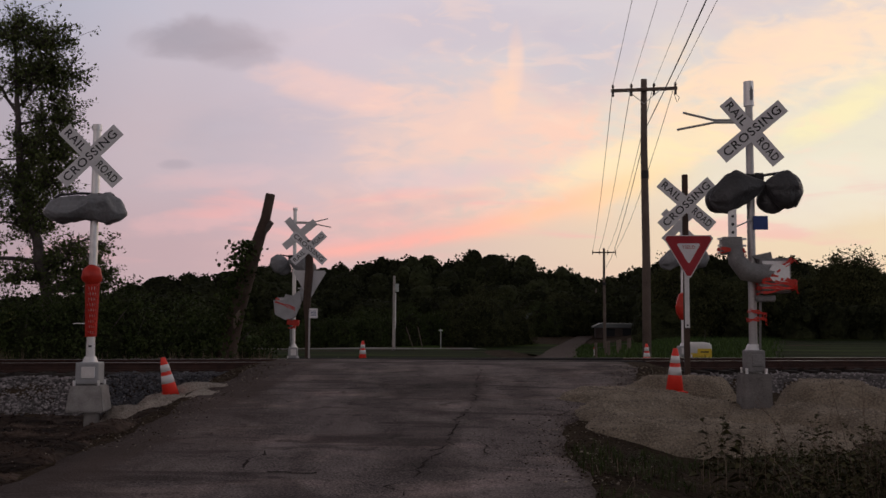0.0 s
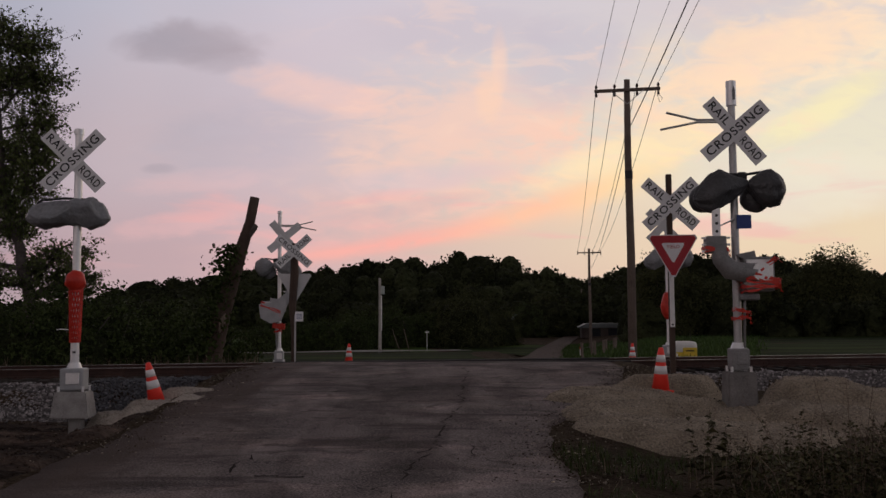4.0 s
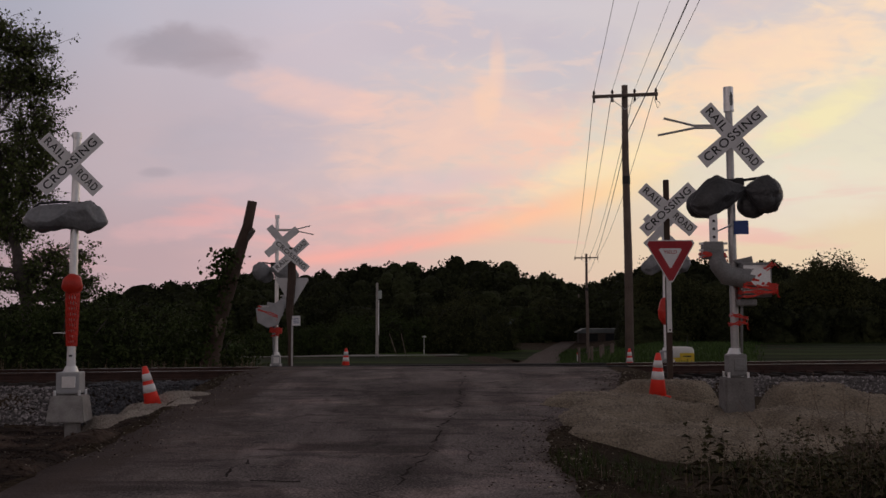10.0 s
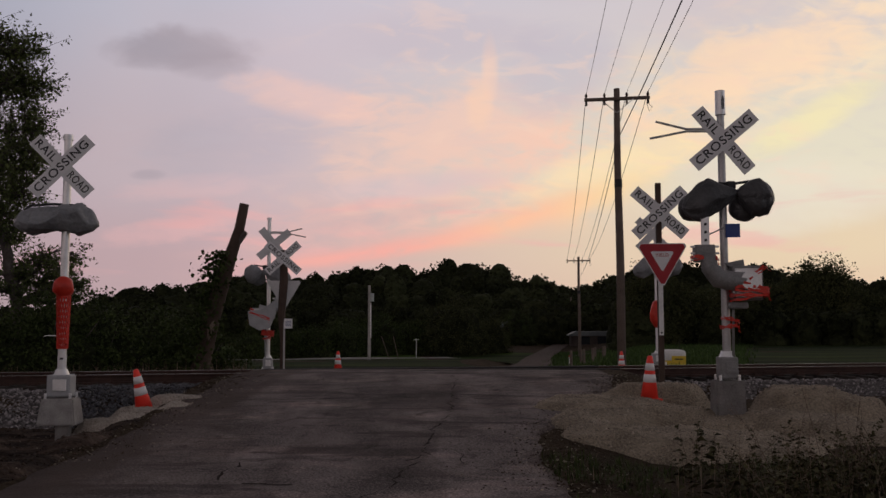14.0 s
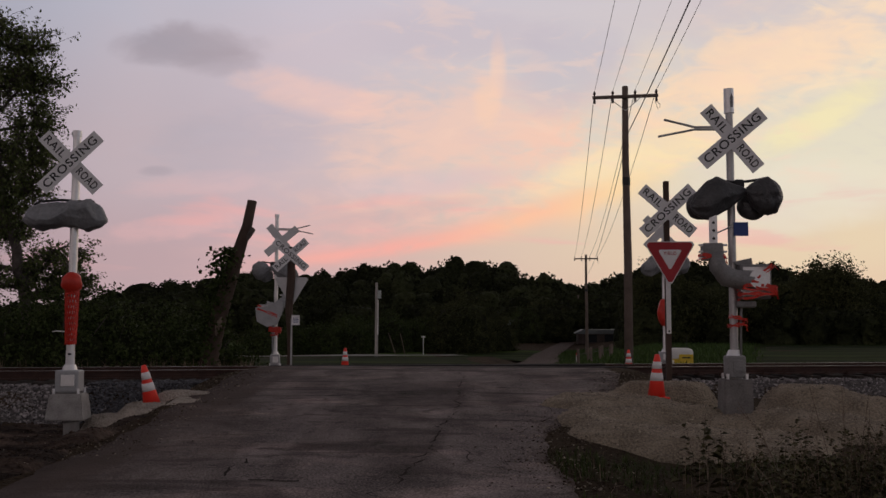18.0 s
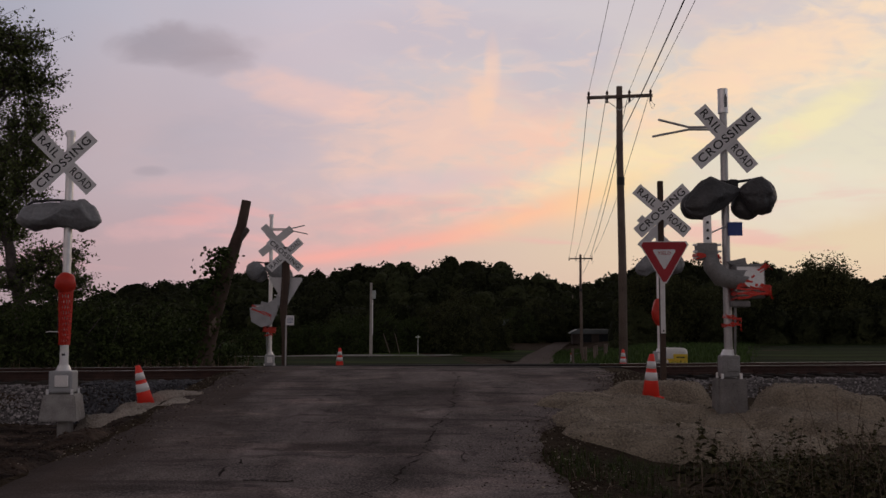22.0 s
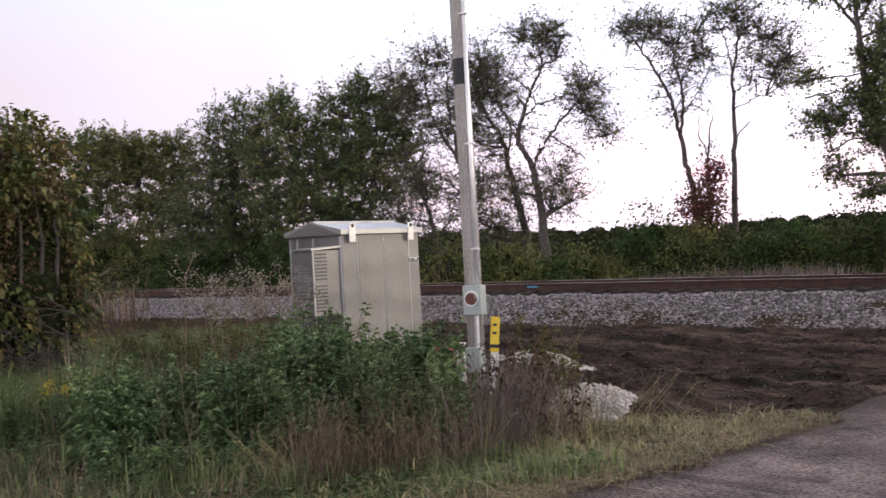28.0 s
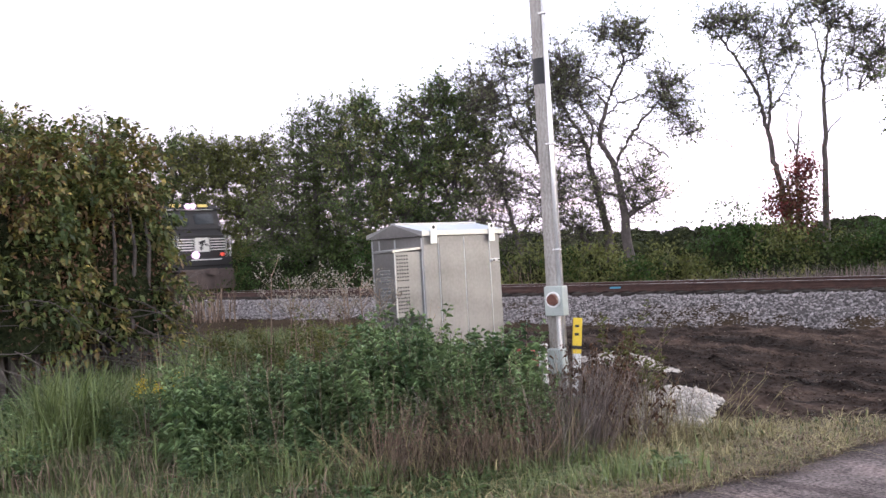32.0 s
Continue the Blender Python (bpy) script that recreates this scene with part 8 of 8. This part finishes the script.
def grass_field(name, n, az0, az1, d0, d1, h, m, seed, label, w=0.006, lean=0.5, thin=0.0, keep_road=True):
    rng = np.random.default_rng(seed)
    az = np.radians(rng.uniform(az0, az1, n))
    d = np.sqrt(rng.uniform(d0 ** 2, d1 ** 2, n))
    x, y = -d * np.sin(az), d * np.cos(az)
    if thin:
        ok = vnoise(x, y, 0.8, seed) > thin
        x, y = x[ok], y[ok]
    ok = (x < road_mid(y) - road_half(y) + 0.16 - 0.24 * vnoise(x, y, 0.5, 3)) | (x > road_mid(y) + road_half(y) - 0.1 + 0.3 * vnoise(x, y, 0.5, 4))
    x, y = x[ok], y[ok]
    tall = h * np.clip((np.abs(x - road_mid(y)) - road_half(y) + 0.2) / 1.1, 0.22, 1)
    V, T = blades(np.stack([x, y, land_z(x, y) - 0.02], 1), tall, rng, w, lean)
    tagged(link(name, fast_mesh(name, V, tris=T), m), label, "grass", kind="stuff")


grass_field("grass", 40000, 46, 84, 6.0, 13.5, 0.15, M_GRASS, 701, "uncut green grass on the verge", 0.005, 0.8)
grass_field("grass", 8000, 46, 84, 6.2, 9.6, 0.28, M_GRASS, 715, "arching green grass in front of the weeds", 0.006, 1.0, 0.38)
grass_field("dry_grass", 8000, 52, 84, 6.0, 11.0, 0.20, M_HAY, 716, "dry blades among the short grass", 0.004, 1.0, 0.52)
grass_field("grass", 3600, 52, 84, 6.6, 12.0, 0.36, M_GRASS, 702, "long green grass tufts on the verge", 0.005, 1.0, 0.62)
grass_field("brown_grass", 6000, 56, 84, 6.4, 12.0, 0.30, M_STEM, 704, "brown seeding grass among the green", 0.004, 0.9, 0.5)
grass_field("dry_grass", 13000, 31, 43.5, 5.2, 9.4, 0.19, M_HAY, 703, "bleached dry grass flattened along the road edge", 0.004, 1.8, 0.46)
grass_field("dry_grass", 3000, 33, 44, 7.0, 9.0, 0.30, M_HAY, 717, "long bent straw beside the turned soil", 0.005, 1.3, 0.5)
grass_field("grass", 9000, 39, 50, 5.2, 7.4, 0.17, M_GRASS, 714, "thick green grass in front of the dead stalks", 0.006, 0.9, 0.36)
grass_field("brown_grass", 7000, 31, 52, 5.0, 8.6, 0.14, M_STEM, 713, "matted brown grass below the straw", 0.005, 2.0, 0.5)
grass_field("grass", 5200, 28, 60, 5.0, 8.4, 0.13, M_GRASS, 708, "short green grass along the road edge", 0.005, 1.0, 0.45)
grass_field("grass", 9000, 28, 44, 5.6, 9.2, 0.17, M_GRASS, 718, "green blades in the straw", 0.005, 0.8, 0.55)
grass_field("dry_grass", 12000, 54, 73, 11.0, 22.0, 0.32, M_HAY, 709, "dry grass at the foot of the ballast", 0.010, 0.9, 0.5)
grass_field("grass", 36000, 53, 78, 10.5, 22.5, 0.40, M_GRASS, 710, "rough green grass before the ballast", 0.010, 0.8, 0.2)
grass_field("dead_stems", 320, 42, 57, 7.7, 9.4, 0.70, M_STEM, 705, "dead brown weed stalks", 0.0024, 0.45, 0.25)
grass_field("dry_stalks", 260, 42, 58, 7.5, 9.2, 0.60, M_HAY, 707, "bleached dry weed stalks", 0.0022, 0.6, 0.3)
grass_field("dead_stems", 130, 50, 66, 8.0, 10.0, 0.95, M_STEM, 720, "brown stalks among the green weeds", 0.003, 0.3)
grass_field("dead_stems", 120, 55, 72, 9.0, 14.5, 1.0, M_STEM, 706, "tall dead seed stalks", 0.005, 0.25)


def twiggy(n, az0, az1, d0, d1, h, seed, label, m=None):
    """Dead branching stalks, each a bent stem with side shoots and dried heads."""
    rng = np.random.default_rng(seed)
    sets, heads = [], []
    for _ in range(n):
        x, y = polar(rng.uniform(az0, az1), rng.uniform(d0, d1))
        z = float(land_z(np.array([x]), np.array([y]))[0]) - 0.03
        hh = h * rng.uniform(0.6, 1.15)
        tip = np.array([x + rng.normal(0, 0.14), y + rng.normal(0, 0.14), z + hh])
        st = curve((x, y, z), tip, 0.0, 4, rng, 0.05)
        V, F = tube_data(st, np.linspace(0.0042, 0.0018, 5), 3)
        paths = [(V, F)]
        for k in range(6):
            o = st[1] + (st[4] - st[1]) * rng.random()
            e = o + np.array([rng.normal(0, 0.09), rng.normal(0, 0.09), rng.uniform(0.06, 0.22)])
            paths.append(tube_data(curve(o, e, -0.1, 2, rng, 0.05), (0.002, 0.0016, 0.001), 3))
            heads.append(e + rng.normal(0, 0.008, (1, 3)))
        for V, F in paths:
            T = np.array([t for f in F for t in ((f[0], f[1], f[2]),) + (((f[0], f[2], f[3]),) if len(f) == 4 else ())])
            sets.append((np.array(V), T))
    V, T = merge(*sets, leaves(np.concatenate(heads), 0.022, rng, 0.6))
    tagged(link("dead_stalks", fast_mesh("dead_stalks", V, tris=T), m or M_STEM), label, "weeds", kind="stuff")


twiggy(40, 41.5, 56, 7.7, 9.2, 0.80, 731, "thicket of dead branching weed stalks by the meter pole")
twiggy(40, 42, 58, 7.6, 8.6, 0.70, 733, "bleached branching weed stalks at the edge of the verge", M_SEED)
twiggy(12, 41.2, 46, 8.8, 9.8, 1.0, 734, "tall withered weeds beside the marker post")
grass_field("dry_stalks", 360, 39.5, 46, 8.2, 9.4, 0.55, M_HAY, 735, "straw-coloured stalks among the dead weeds", 0.003, 0.7, 0.3)
twiggy(36, 52, 66, 8.0, 10.6, 1.05, 732, "dead branching stalks rising from the green weeds")


def tuft(az, d, h, n, seed):
    rng = np.random.default_rng(seed)
    x, y = polar(az, d)
    P = np.stack([x + rng.normal(0, 0.16, n), y + rng.normal(0, 0.16, n), np.zeros(n)], 1)
    P[:, 2] = land_z(P[:, 0], P[:, 1]) - 0.02
    V, T = blades(P, h, rng, 0.006, 0.8)
    tagged(link("grass_tuft", fast_mesh("grass_tuft", V, tris=T), M_TUFT), "tall arching bright green grass tuft", "grass", "grass tufts")


for i, (az, d, h, n) in enumerate(((76.6, 10.4, 0.95, 240), (75.4, 10.2, 0.85, 200), (74.4, 10.6, 0.85, 180), (77.8, 9.6, 0.6, 140), (69.6, 12.0, 0.85, 160), (69.0, 12.3, 0.7, 110), (71.3, 9.0, 0.4, 120), (66.4, 8.2, 0.4, 130), (63.0, 7.7, 0.36, 130), (58.8, 7.5, 0.34, 120), (79.6, 9.2, 0.5, 140), (45.6, 7.6, 0.34, 130), (42.0, 7.7, 0.3, 110), (48.5, 7.4, 0.3, 110), (43.6, 6.7, 0.26, 150), (45.2, 6.5, 0.24, 130), (41.6, 6.55, 0.22, 110), (47.2, 6.6, 0.24, 130), (49.6, 6.4, 0.22, 120))):
    tuft(az, d, h, n, 740 + i)


def edge_fringe(name, n, h, m, seed, label, spread, lean):
    """Short growth creeping over the left edge of the lane."""
    rng = np.random.default_rng(seed)
    y = rng.uniform(3.6, 7.7, n)
    x = road_mid(y) - road_half(y) + np.array([edge_wave(v, 1) for v in y]) + 0.14 - rng.exponential(spread, n) + rng.normal(0, 0.04, n)
    z = np.maximum(land_z(x, y) - 0.01, road_z(y) - 0.004)
    V, T = blades(np.stack([x, y, z], 1), h, rng, 0.004, lean)
    tagged(link(name, fast_mesh(name, V, tris=T), m), label, "grass", kind="stuff")


edge_fringe("dry_grass", 3600, 0.07, M_HAY, 751, "short bleached grass creeping over the road edge", 0.25, 2.6)
edge_fringe("brown_grass", 4200, 0.06, M_STEM, 753, "brown dead thatch along the road edge", 0.2, 2.8)
edge_fringe("grass", 900, 0.08, M_GRASS, 752, "short green grass creeping over the road edge", 0.4, 1.2)


def grass_box(name, n, x0, x1, y0, y1, h, m, seed, label, w=0.006, lean=0.5, thin=0.0):
    rng = np.random.default_rng(seed)
    x, y = rng.uniform(x0, x1, n), rng.uniform(y0, y1, n)
    if thin:
        ok = vnoise(x, y, 0.7, seed) > thin
        x, y = x[ok], y[ok]
    V, T = blades(np.stack([x, y, land_z(x, y) - 0.02], 1), h, rng, w, lean)
    tagged(link(name, fast_mesh(name, V, tris=T), m), label, "grass", kind="stuff")


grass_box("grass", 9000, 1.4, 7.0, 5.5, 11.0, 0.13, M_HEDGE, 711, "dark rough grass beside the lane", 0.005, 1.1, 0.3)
grass_box("dry_grass", 380, 1.5, 7.0, 5.5, 10.6, 0.16, M_STEM, 712, "dry brown grass beside the lane", 0.004, 0.9, 0.4)
herbs("weeds", [(2.70, 9.3, 0.95), (2.76, 9.2, 0.72), (2.62, 9.25, 0.6), (3.0, 9.1, 0.5)], 721, 0.12, "tall dark weed sprig beside the gravel", M_BRAMBLE, M_STEM, 0.15, 3, 13, 0.14, 0.004, 0.35, 0.6)
RNG = random.Random(77)
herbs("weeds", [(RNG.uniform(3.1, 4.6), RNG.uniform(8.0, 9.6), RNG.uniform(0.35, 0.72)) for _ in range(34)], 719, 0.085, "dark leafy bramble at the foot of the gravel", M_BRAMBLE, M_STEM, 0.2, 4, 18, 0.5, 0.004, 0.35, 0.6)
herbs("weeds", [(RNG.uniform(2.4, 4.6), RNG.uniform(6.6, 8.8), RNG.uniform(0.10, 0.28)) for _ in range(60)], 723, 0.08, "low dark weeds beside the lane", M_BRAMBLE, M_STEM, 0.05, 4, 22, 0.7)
stalk_fans([(-18.2, 9.3, 1.0, 0.45, 3), (-20.4, 9.3, 1.0, -0.35, 3), (-23.0, 9.4, 1.15, -0.25, 4), (-24.6, 9.2, 1.1, 0.1, 5), (-21.6, 9.0, 0.8, 0.5, 3), (-26.0, 9.4, 1.1, -0.2, 4)], 724, "bare weed stalks rising before the gravel", M_STEM, 0.004)


def goldenrod(x, y, h, seed):
    rng = np.random.default_rng(seed)
    z = float(land_z(np.array([x]), np.array([y]))[0])
    g = empty("goldenrod", x, y, z, label="yellow goldenrod in flower on the verge", category="flower", group="goldenrod")
    bm = bmesh.new()
    heads = []
    for k in range(3):
        e = np.array([rng.normal(0, 0.06), rng.normal(0, 0.06), h * rng.uniform(0.8, 1.0)])
        tube(bm, [(0, 0, 0), e * (0.5, 0.5, 0.5), e], [0.005, 0.004, 0.003], 4)
        heads.append(e)
    part("stalk", bm, M_GRASS, g)
    P = np.concatenate([e + rng.normal(0, 1, (60, 3)) * (0.028, 0.028, 0.04) for e in heads])
    V, T = leaves(P, 0.016, rng, 0.8)
    tagged(link("flower_head", fast_mesh("flower_head", V, tris=T), M_GOLD, g), kind="stuff")
    P = np.stack([rng.normal(0, 0.07, 80), rng.normal(0, 0.07, 80), rng.uniform(0.1, h * 0.75, 80)], 1)
    V, T = leaves(P, 0.07, rng, 0.3)
    link("leaves", fast_mesh("leaves", V, tris=T), M_WEED, g)


for i, (az, d, h) in enumerate(((70.2, 10.2, 0.72), (71.9, 10.4, 0.70), (69.2, 10.6, 0.6), (70.6, 10.3, 0.66))):
    goldenrod(*polar(az, d), h, 800 + i)


def umbel(az, d, h, seed):
    """A dead branched seed head on a bare stalk."""
    rng = np.random.default_rng(seed)
    x, y = polar(az, d)
    g = empty("dead_weed", x, y, float(land_z(np.array([x]), np.array([y]))[0]), label="tall dead grey-brown weed with branched seed heads", category="weed", group="dead weeds")
    bm = bmesh.new()
    top = np.array([rng.normal(0, 0.08), rng.normal(0, 0.08), h])
    tube(bm, [(0, 0, -0.05), top * (0.5, 0.5, 0.5), top], [0.011, 0.009, 0.005], 5)
    ends = []
    for k in range(11):
        u = 0.62 + 0.38 * rng.random()
        p = top * u
        a = rng.uniform(0, 6.28)
        e = p + np.array([math.cos(a), math.sin(a), 1.1]) * rng.uniform(0.12, 0.26)
        tube(bm, [p, (p + e) / 2 + (0, 0, -0.02), e], [0.005, 0.004, 0.003], 4)
        ends.append(e)
    part("stalk", bm, M_STEM, g)
    P = np.concatenate([e + rng.normal(0, 1, (26, 3)) * (0.05, 0.05, 0.035) for e in ends])
    V, T = leaves(P, 0.022, rng, 0.8)
    tagged(link("seed_head", fast_mesh("seed_head", V, tris=T), M_SEED, g), kind="stuff")


for i, (az, d, h) in enumerate(((58.6, 11.0, 1.55), (59.4, 11.4, 1.7), (57.9, 11.2, 1.5), (60.1, 11.2, 1.5), (61.9, 12.5, 1.6), (63.2, 13.0, 1.65), (64.6, 13.4, 1.7), (62.6, 12.2, 1.4), (61.0, 11.8, 1.45))):
    umbel(az, d, h, 900 + i)


# ---------------------------------------------------------------- far buildings and things behind the track
def house(name, x, y, z, w, d, h, roof_h, wall_m, roof_m, rz, label, wins=()):
    b = empty(name, x, y, z, rz, label=label, category="building")
    wall = part("wall", box(w, d, h, 0, 0, h / 2), wall_m, b)
    part("roof", prism([(-w / 2 - 0.4, 0), (w / 2 + 0.4, 0), (w / 2 + 0.4, 0.15), (w / 2 - w * 0.08, roof_h), (-w / 2 + w * 0.08, roof_h), (-w / 2 - 0.4, 0.15)], d + 0.8, pose(0, 0, h)), roof_m, b)
    for wx, wz, ww, wh in wins:
        f = part("window", box(ww + 0.2, 0.08, wh + 0.2, wx, -d / 2 - 0.02, wz), wall_m, b)
        part("pane", box(ww, 0.04, wh, wx, -d / 2 - 0.08, wz), M_PANE, f)
    return b


house("barn", 29.0, 150, -1.75, 9.6, 6, 1.6, 0.7, M_BARN, M_ROOFTIN, -6, "long low dark barn with a grey tin roof", ((-2.6, 0.9, 1.4, 1.2), (0, 0.9, 1.4, 1.2), (2.6, 0.9, 1.4, 1.2)))
house("shed", 32.6, 150, -0.9, 2.6, 3, 1.3, 0.8, M_SIDING, M_ROOFTIN, 0, "small pale shed beside the barn", ((0, 0.9, 0.8, 0.8),))
house("house", 15.6, 165, -1.4, 3.0, 5, 2.0, 1.6, M_BARN, M_ROOFTIN, 8, "dark farmhouse half hidden by trees", ((-1.6, 1.6, 0.9, 1.1), (1.6, 1.6, 0.9, 1.1)))
house("trailer_home", 66.5, 140, -0.6, 9, 3.5, 2.0, 0.5, M_SIDING, M_SIGN, -14, "white mobile home beyond the field", ((-2.6, 1.2, 0.9, 0.8), (0.2, 1.2, 0.9, 0.8), (2.8, 1.0, 0.7, 1.4)))


def tank_trailer():
    t = empty("covered_machine", 10.4, 38.6, -0.35, -8, label="yellow machine under a white domed cover", category="machine")
    part("chassis", box(0.95, 1.0, 0.45, 0, 0, 0.35, bevel=0.03), M_YELLOW, t)
    part("cover", box(1.02, 1.04, 0.52, 0.0, 0, 0.66, bevel=0.17, seg=4), M_WHITEPL, t, "white plastic cover", True)
    part("panel", box(0.56, 0.03, 0.44, 0.2, -0.535, 0.46, bevel=0.02), M_YELLOW, t)
    part("vent", box(0.32, 0.02, 0.05, 0.2, -0.555, 0.55), M_BLACK, t)
    part("aerial", cyl(0.01, 0.01, 0.5, 0.3, 0, 1.15, n=6), M_BLACK, t)
    for sx in (-1, 1):
        part("wheel", cyl(0.2, 0.2, 0.15, sx * 0.33, -0.45, 0.15, 90, n=16), M_BLACK, t)


tank_trailer()


def fence():
    f = empty("fence", 8.2, 42, -0.8, label="old wooden pasture fence posts with wire", category="fence")
    for k in range(7):
        part("post", cyl(0.07, 0.06, 1.5, -1.4 + 0.55 * k + 0.15 * (k % 2), 1.5 * k, 0.5, 2 * (k % 3) - 2, 0, 0, 8), M_POLE, f)
    for z in (0.6, 1.0):
        part("wire", pipe([(-1.4, 0, z), (1.95, 9.0, z)], 0.008, 4), M_CABLE, f)


fence()


def rail_stake(x, y, z, h):
    s = empty("marker_stake", x, y, z, label="thin white marker stake", category="stake", group="marker stakes")
    part("stake", cyl(0.025, 0.02, h, 0, 0, h / 2, n=6), M_WHITEPL, s)
    part("tip", cyl(0.027, 0.027, 0.08, 0, 0, h, n=6), M_TAPE, s)


rail_stake(9.3, 43.5, -0.8, 1.1)
rail_stake(7.2, 45.0, -0.8, 0.9)


# ---------------------------------------------------------------- the locomotive
def locomotive():
    """Local x runs forward along the track, z from the rail head; the origin lies under the front coupler."""
    t = empty("locomotive", 0, 0, 0, label="black diesel locomotive with white nose stripes and lit lamps", category="locomotive")
    part("underframe", box(20.4, 2.7, 0.4, -10.6, 0, 1.42, bevel=0.03), M_LOCO, t)
    part("plow", prism([(-0.1, 0.16), (0.22, 0.14), (0.16, 1.0), (-0.1, 1.15)], 2.7, pose(-0.45, 0, 0)), M_LOCOGREY, t, "dusty steel snow plow")
    part("pilot_plate", box(0.12, 2.8, 0.75, -0.5, 0, 1.22, bevel=0.02), M_LOCO, t)
    part("step_line", box(0.06, 1.6, 0.05, -0.42, 0, 1.52), M_LOCOWHITE, t)
    cp = part("coupler", box(0.55, 0.28, 0.3, -0.1, 0, 0.95, bevel=0.05), M_LOCOGREY, t)
    part("knuckle", cyl(0.16, 0.16, 0.3, 0.15, 0.06, 0.95, n=12), M_LOCOGREY, cp)
    for y in (-0.6, -0.35, 0.35, 0.6):
        part("hose", pipe([(-0.45, y, 1.1), (-0.3, y, 0.9), (-0.32, y, 0.55)], 0.03, 6), M_BLACK, t)
    # nose with a sloped top
    part("nose", prism([(-0.75, 1.6), (-0.75, 2.65), (-1.6, 3.02), (-1.6, 1.6)], 2.45, Matrix()), M_LOCO, t, "black wide nose")
    for k in range(5):
        for sy in (-1, 1):
            part("stripe", box(0.012, 0.76, 0.055, -0.744, sy * 0.84, 1.98 + 0.125 * k), M_LOCOWHITE, t, "thin white nose stripe")
    part("emblem", box(0.012, 0.78, 0.66, -0.743, 0, 2.22), M_LOCOWHITE, t, "plain pale emblem panel")
    em = bmesh.new()
    B(em, 0.012, 0.34, 0.13, pose(-0.732, 0.0, 2.34, 18, 0, 0))
    B(em, 0.012, 0.12, 0.4, pose(-0.732, -0.02, 2.17, -14, 0, 0))
    B(em, 0.012, 0.18, 0.1, pose(-0.732, 0.2, 2.22, -30, 0, 0))
    part("emblem_mark", em, M_LOCO, t)
    # cab
    part("cab", prism([(-1.6, 1.6), (-1.45, 3.0), (-1.8, 3.95), (-4.9, 3.95), (-4.9, 1.6)], 3.0, Matrix()), M_LOCO, t, "black cab")
    part("cab_roof", prism([(-1.65, 0), (-1.8, 0.16), (-4.95, 0.2), (-5.0, 0)], 3.0, pose(0, 0, 3.95)), M_LOCO, t)
    part("visor", box(0.08, 2.5, 0.05, -1.73, 0, 3.93), M_LOCOWHITE, t)
    for sy in (-1, 1):
        part("windshield", box(0.03, 1.0, 0.56, -1.625, sy * 0.66, 3.48, bevel=0.01, ry=-20), M_CABGLASS, t, "dark cab window")
        part("side_window", box(1.3, 0.03, 0.6, -3.6, sy * 1.505, 3.35, bevel=0.01), M_CABGLASS, t)
        part("number_board", box(0.06, 0.5, 0.2, -1.77, sy * 0.72, 4.08, bevel=0.01), M_AMBER, t, "lit amber number board")
        part("handrail", pipe([(-0.55, sy * 1.36, 1.6), (-0.5, sy * 1.36, 2.6), (-0.9, sy * 1.36, 2.65), (-0.9, sy * 1.36, 1.6)], 0.022, 6), M_LOCOWHITE, t)
        for k in range(4):
            part("step", box(0.5, 0.3, 0.04, -0.85, sy * 1.3, 0.45 + 0.3 * k), M_LOCOGREY, t)
    h = part("headlamp_case", box(0.12, 0.62, 0.26, -1.73, 0, 4.08, bevel=0.02), M_LOCO, t)
    for sy in (-1, 1):
        part("headlamp", cyl(0.135, 0.135, 0.06, -1.65, sy * 0.14, 4.08, 0, 90, n=20), M_HEADLAMP, h, "lit white headlamp")
    part("ditch_lamp", cyl(0.17, 0.17, 0.08, -0.40, -0.55, 1.74, 0, 90, n=20), M_HEADLAMP, t, "lit white ditch lamp")
    part("ditch_lamp", cyl(0.09, 0.09, 0.08, -0.42, 0.85, 1.74, 0, 90, n=20), M_REDLAMP, t, "dim red lamp")
    # long hood, tank, trucks
    part("long_hood", box(13.2, 1.9, 2.35, -11.6, 0, 2.8, bevel=0.08), M_LOCO, t)
    part("radiator", box(3.6, 2.7, 0.7, -16.2, 0, 3.8, bevel=0.06), M_LOCO, t)
    for k in range(3):
        part("fan", cyl(0.6, 0.6, 0.14, -14.9 - 1.4 * k, 0, 4.2, n=20), M_LOCOGREY, t)
    part("fuel_tank", box(5.4, 2.6, 0.85, -10.3, 0, 0.85, bevel=0.15, seg=2), M_LOCO, t)
    for cx in (-4.4, -16.4):
        tr = part("truck_frame", box(4.4, 2.3, 0.35, cx, 0, 0.75, bevel=0.05), M_LOCOGREY, t)
        for k in (-1.7, 0, 1.7):
            for sy in (-1, 1):
                part("wheel", cyl(0.51, 0.51, 0.13, cx + k, sy * 0.75, 0.51, 90, n=28), M_LOCOGREY, tr)
    return t


LOCO = locomotive()
LOCO.scale = (0.94, 0.94, 0.94)
LOCO_S = -39.1          # place of the front along the track at the end of the clip
LOCO_V = 15.8           # metres a second


def motions():
    """The train runs in from the west behind the bushes."""
    rows = []
    for t in (0.0, 8.0, 16.0, 24.0, 28.0, 30.0, 31.0, 32.0):
        s = LOCO_S - (32.0 - t) * LOCO_V
        rows.append((t, pose(*track_at(s, 0, RAIL_Z), 0, 0, TANG)))
    walk(LOCO, rows)


motions()
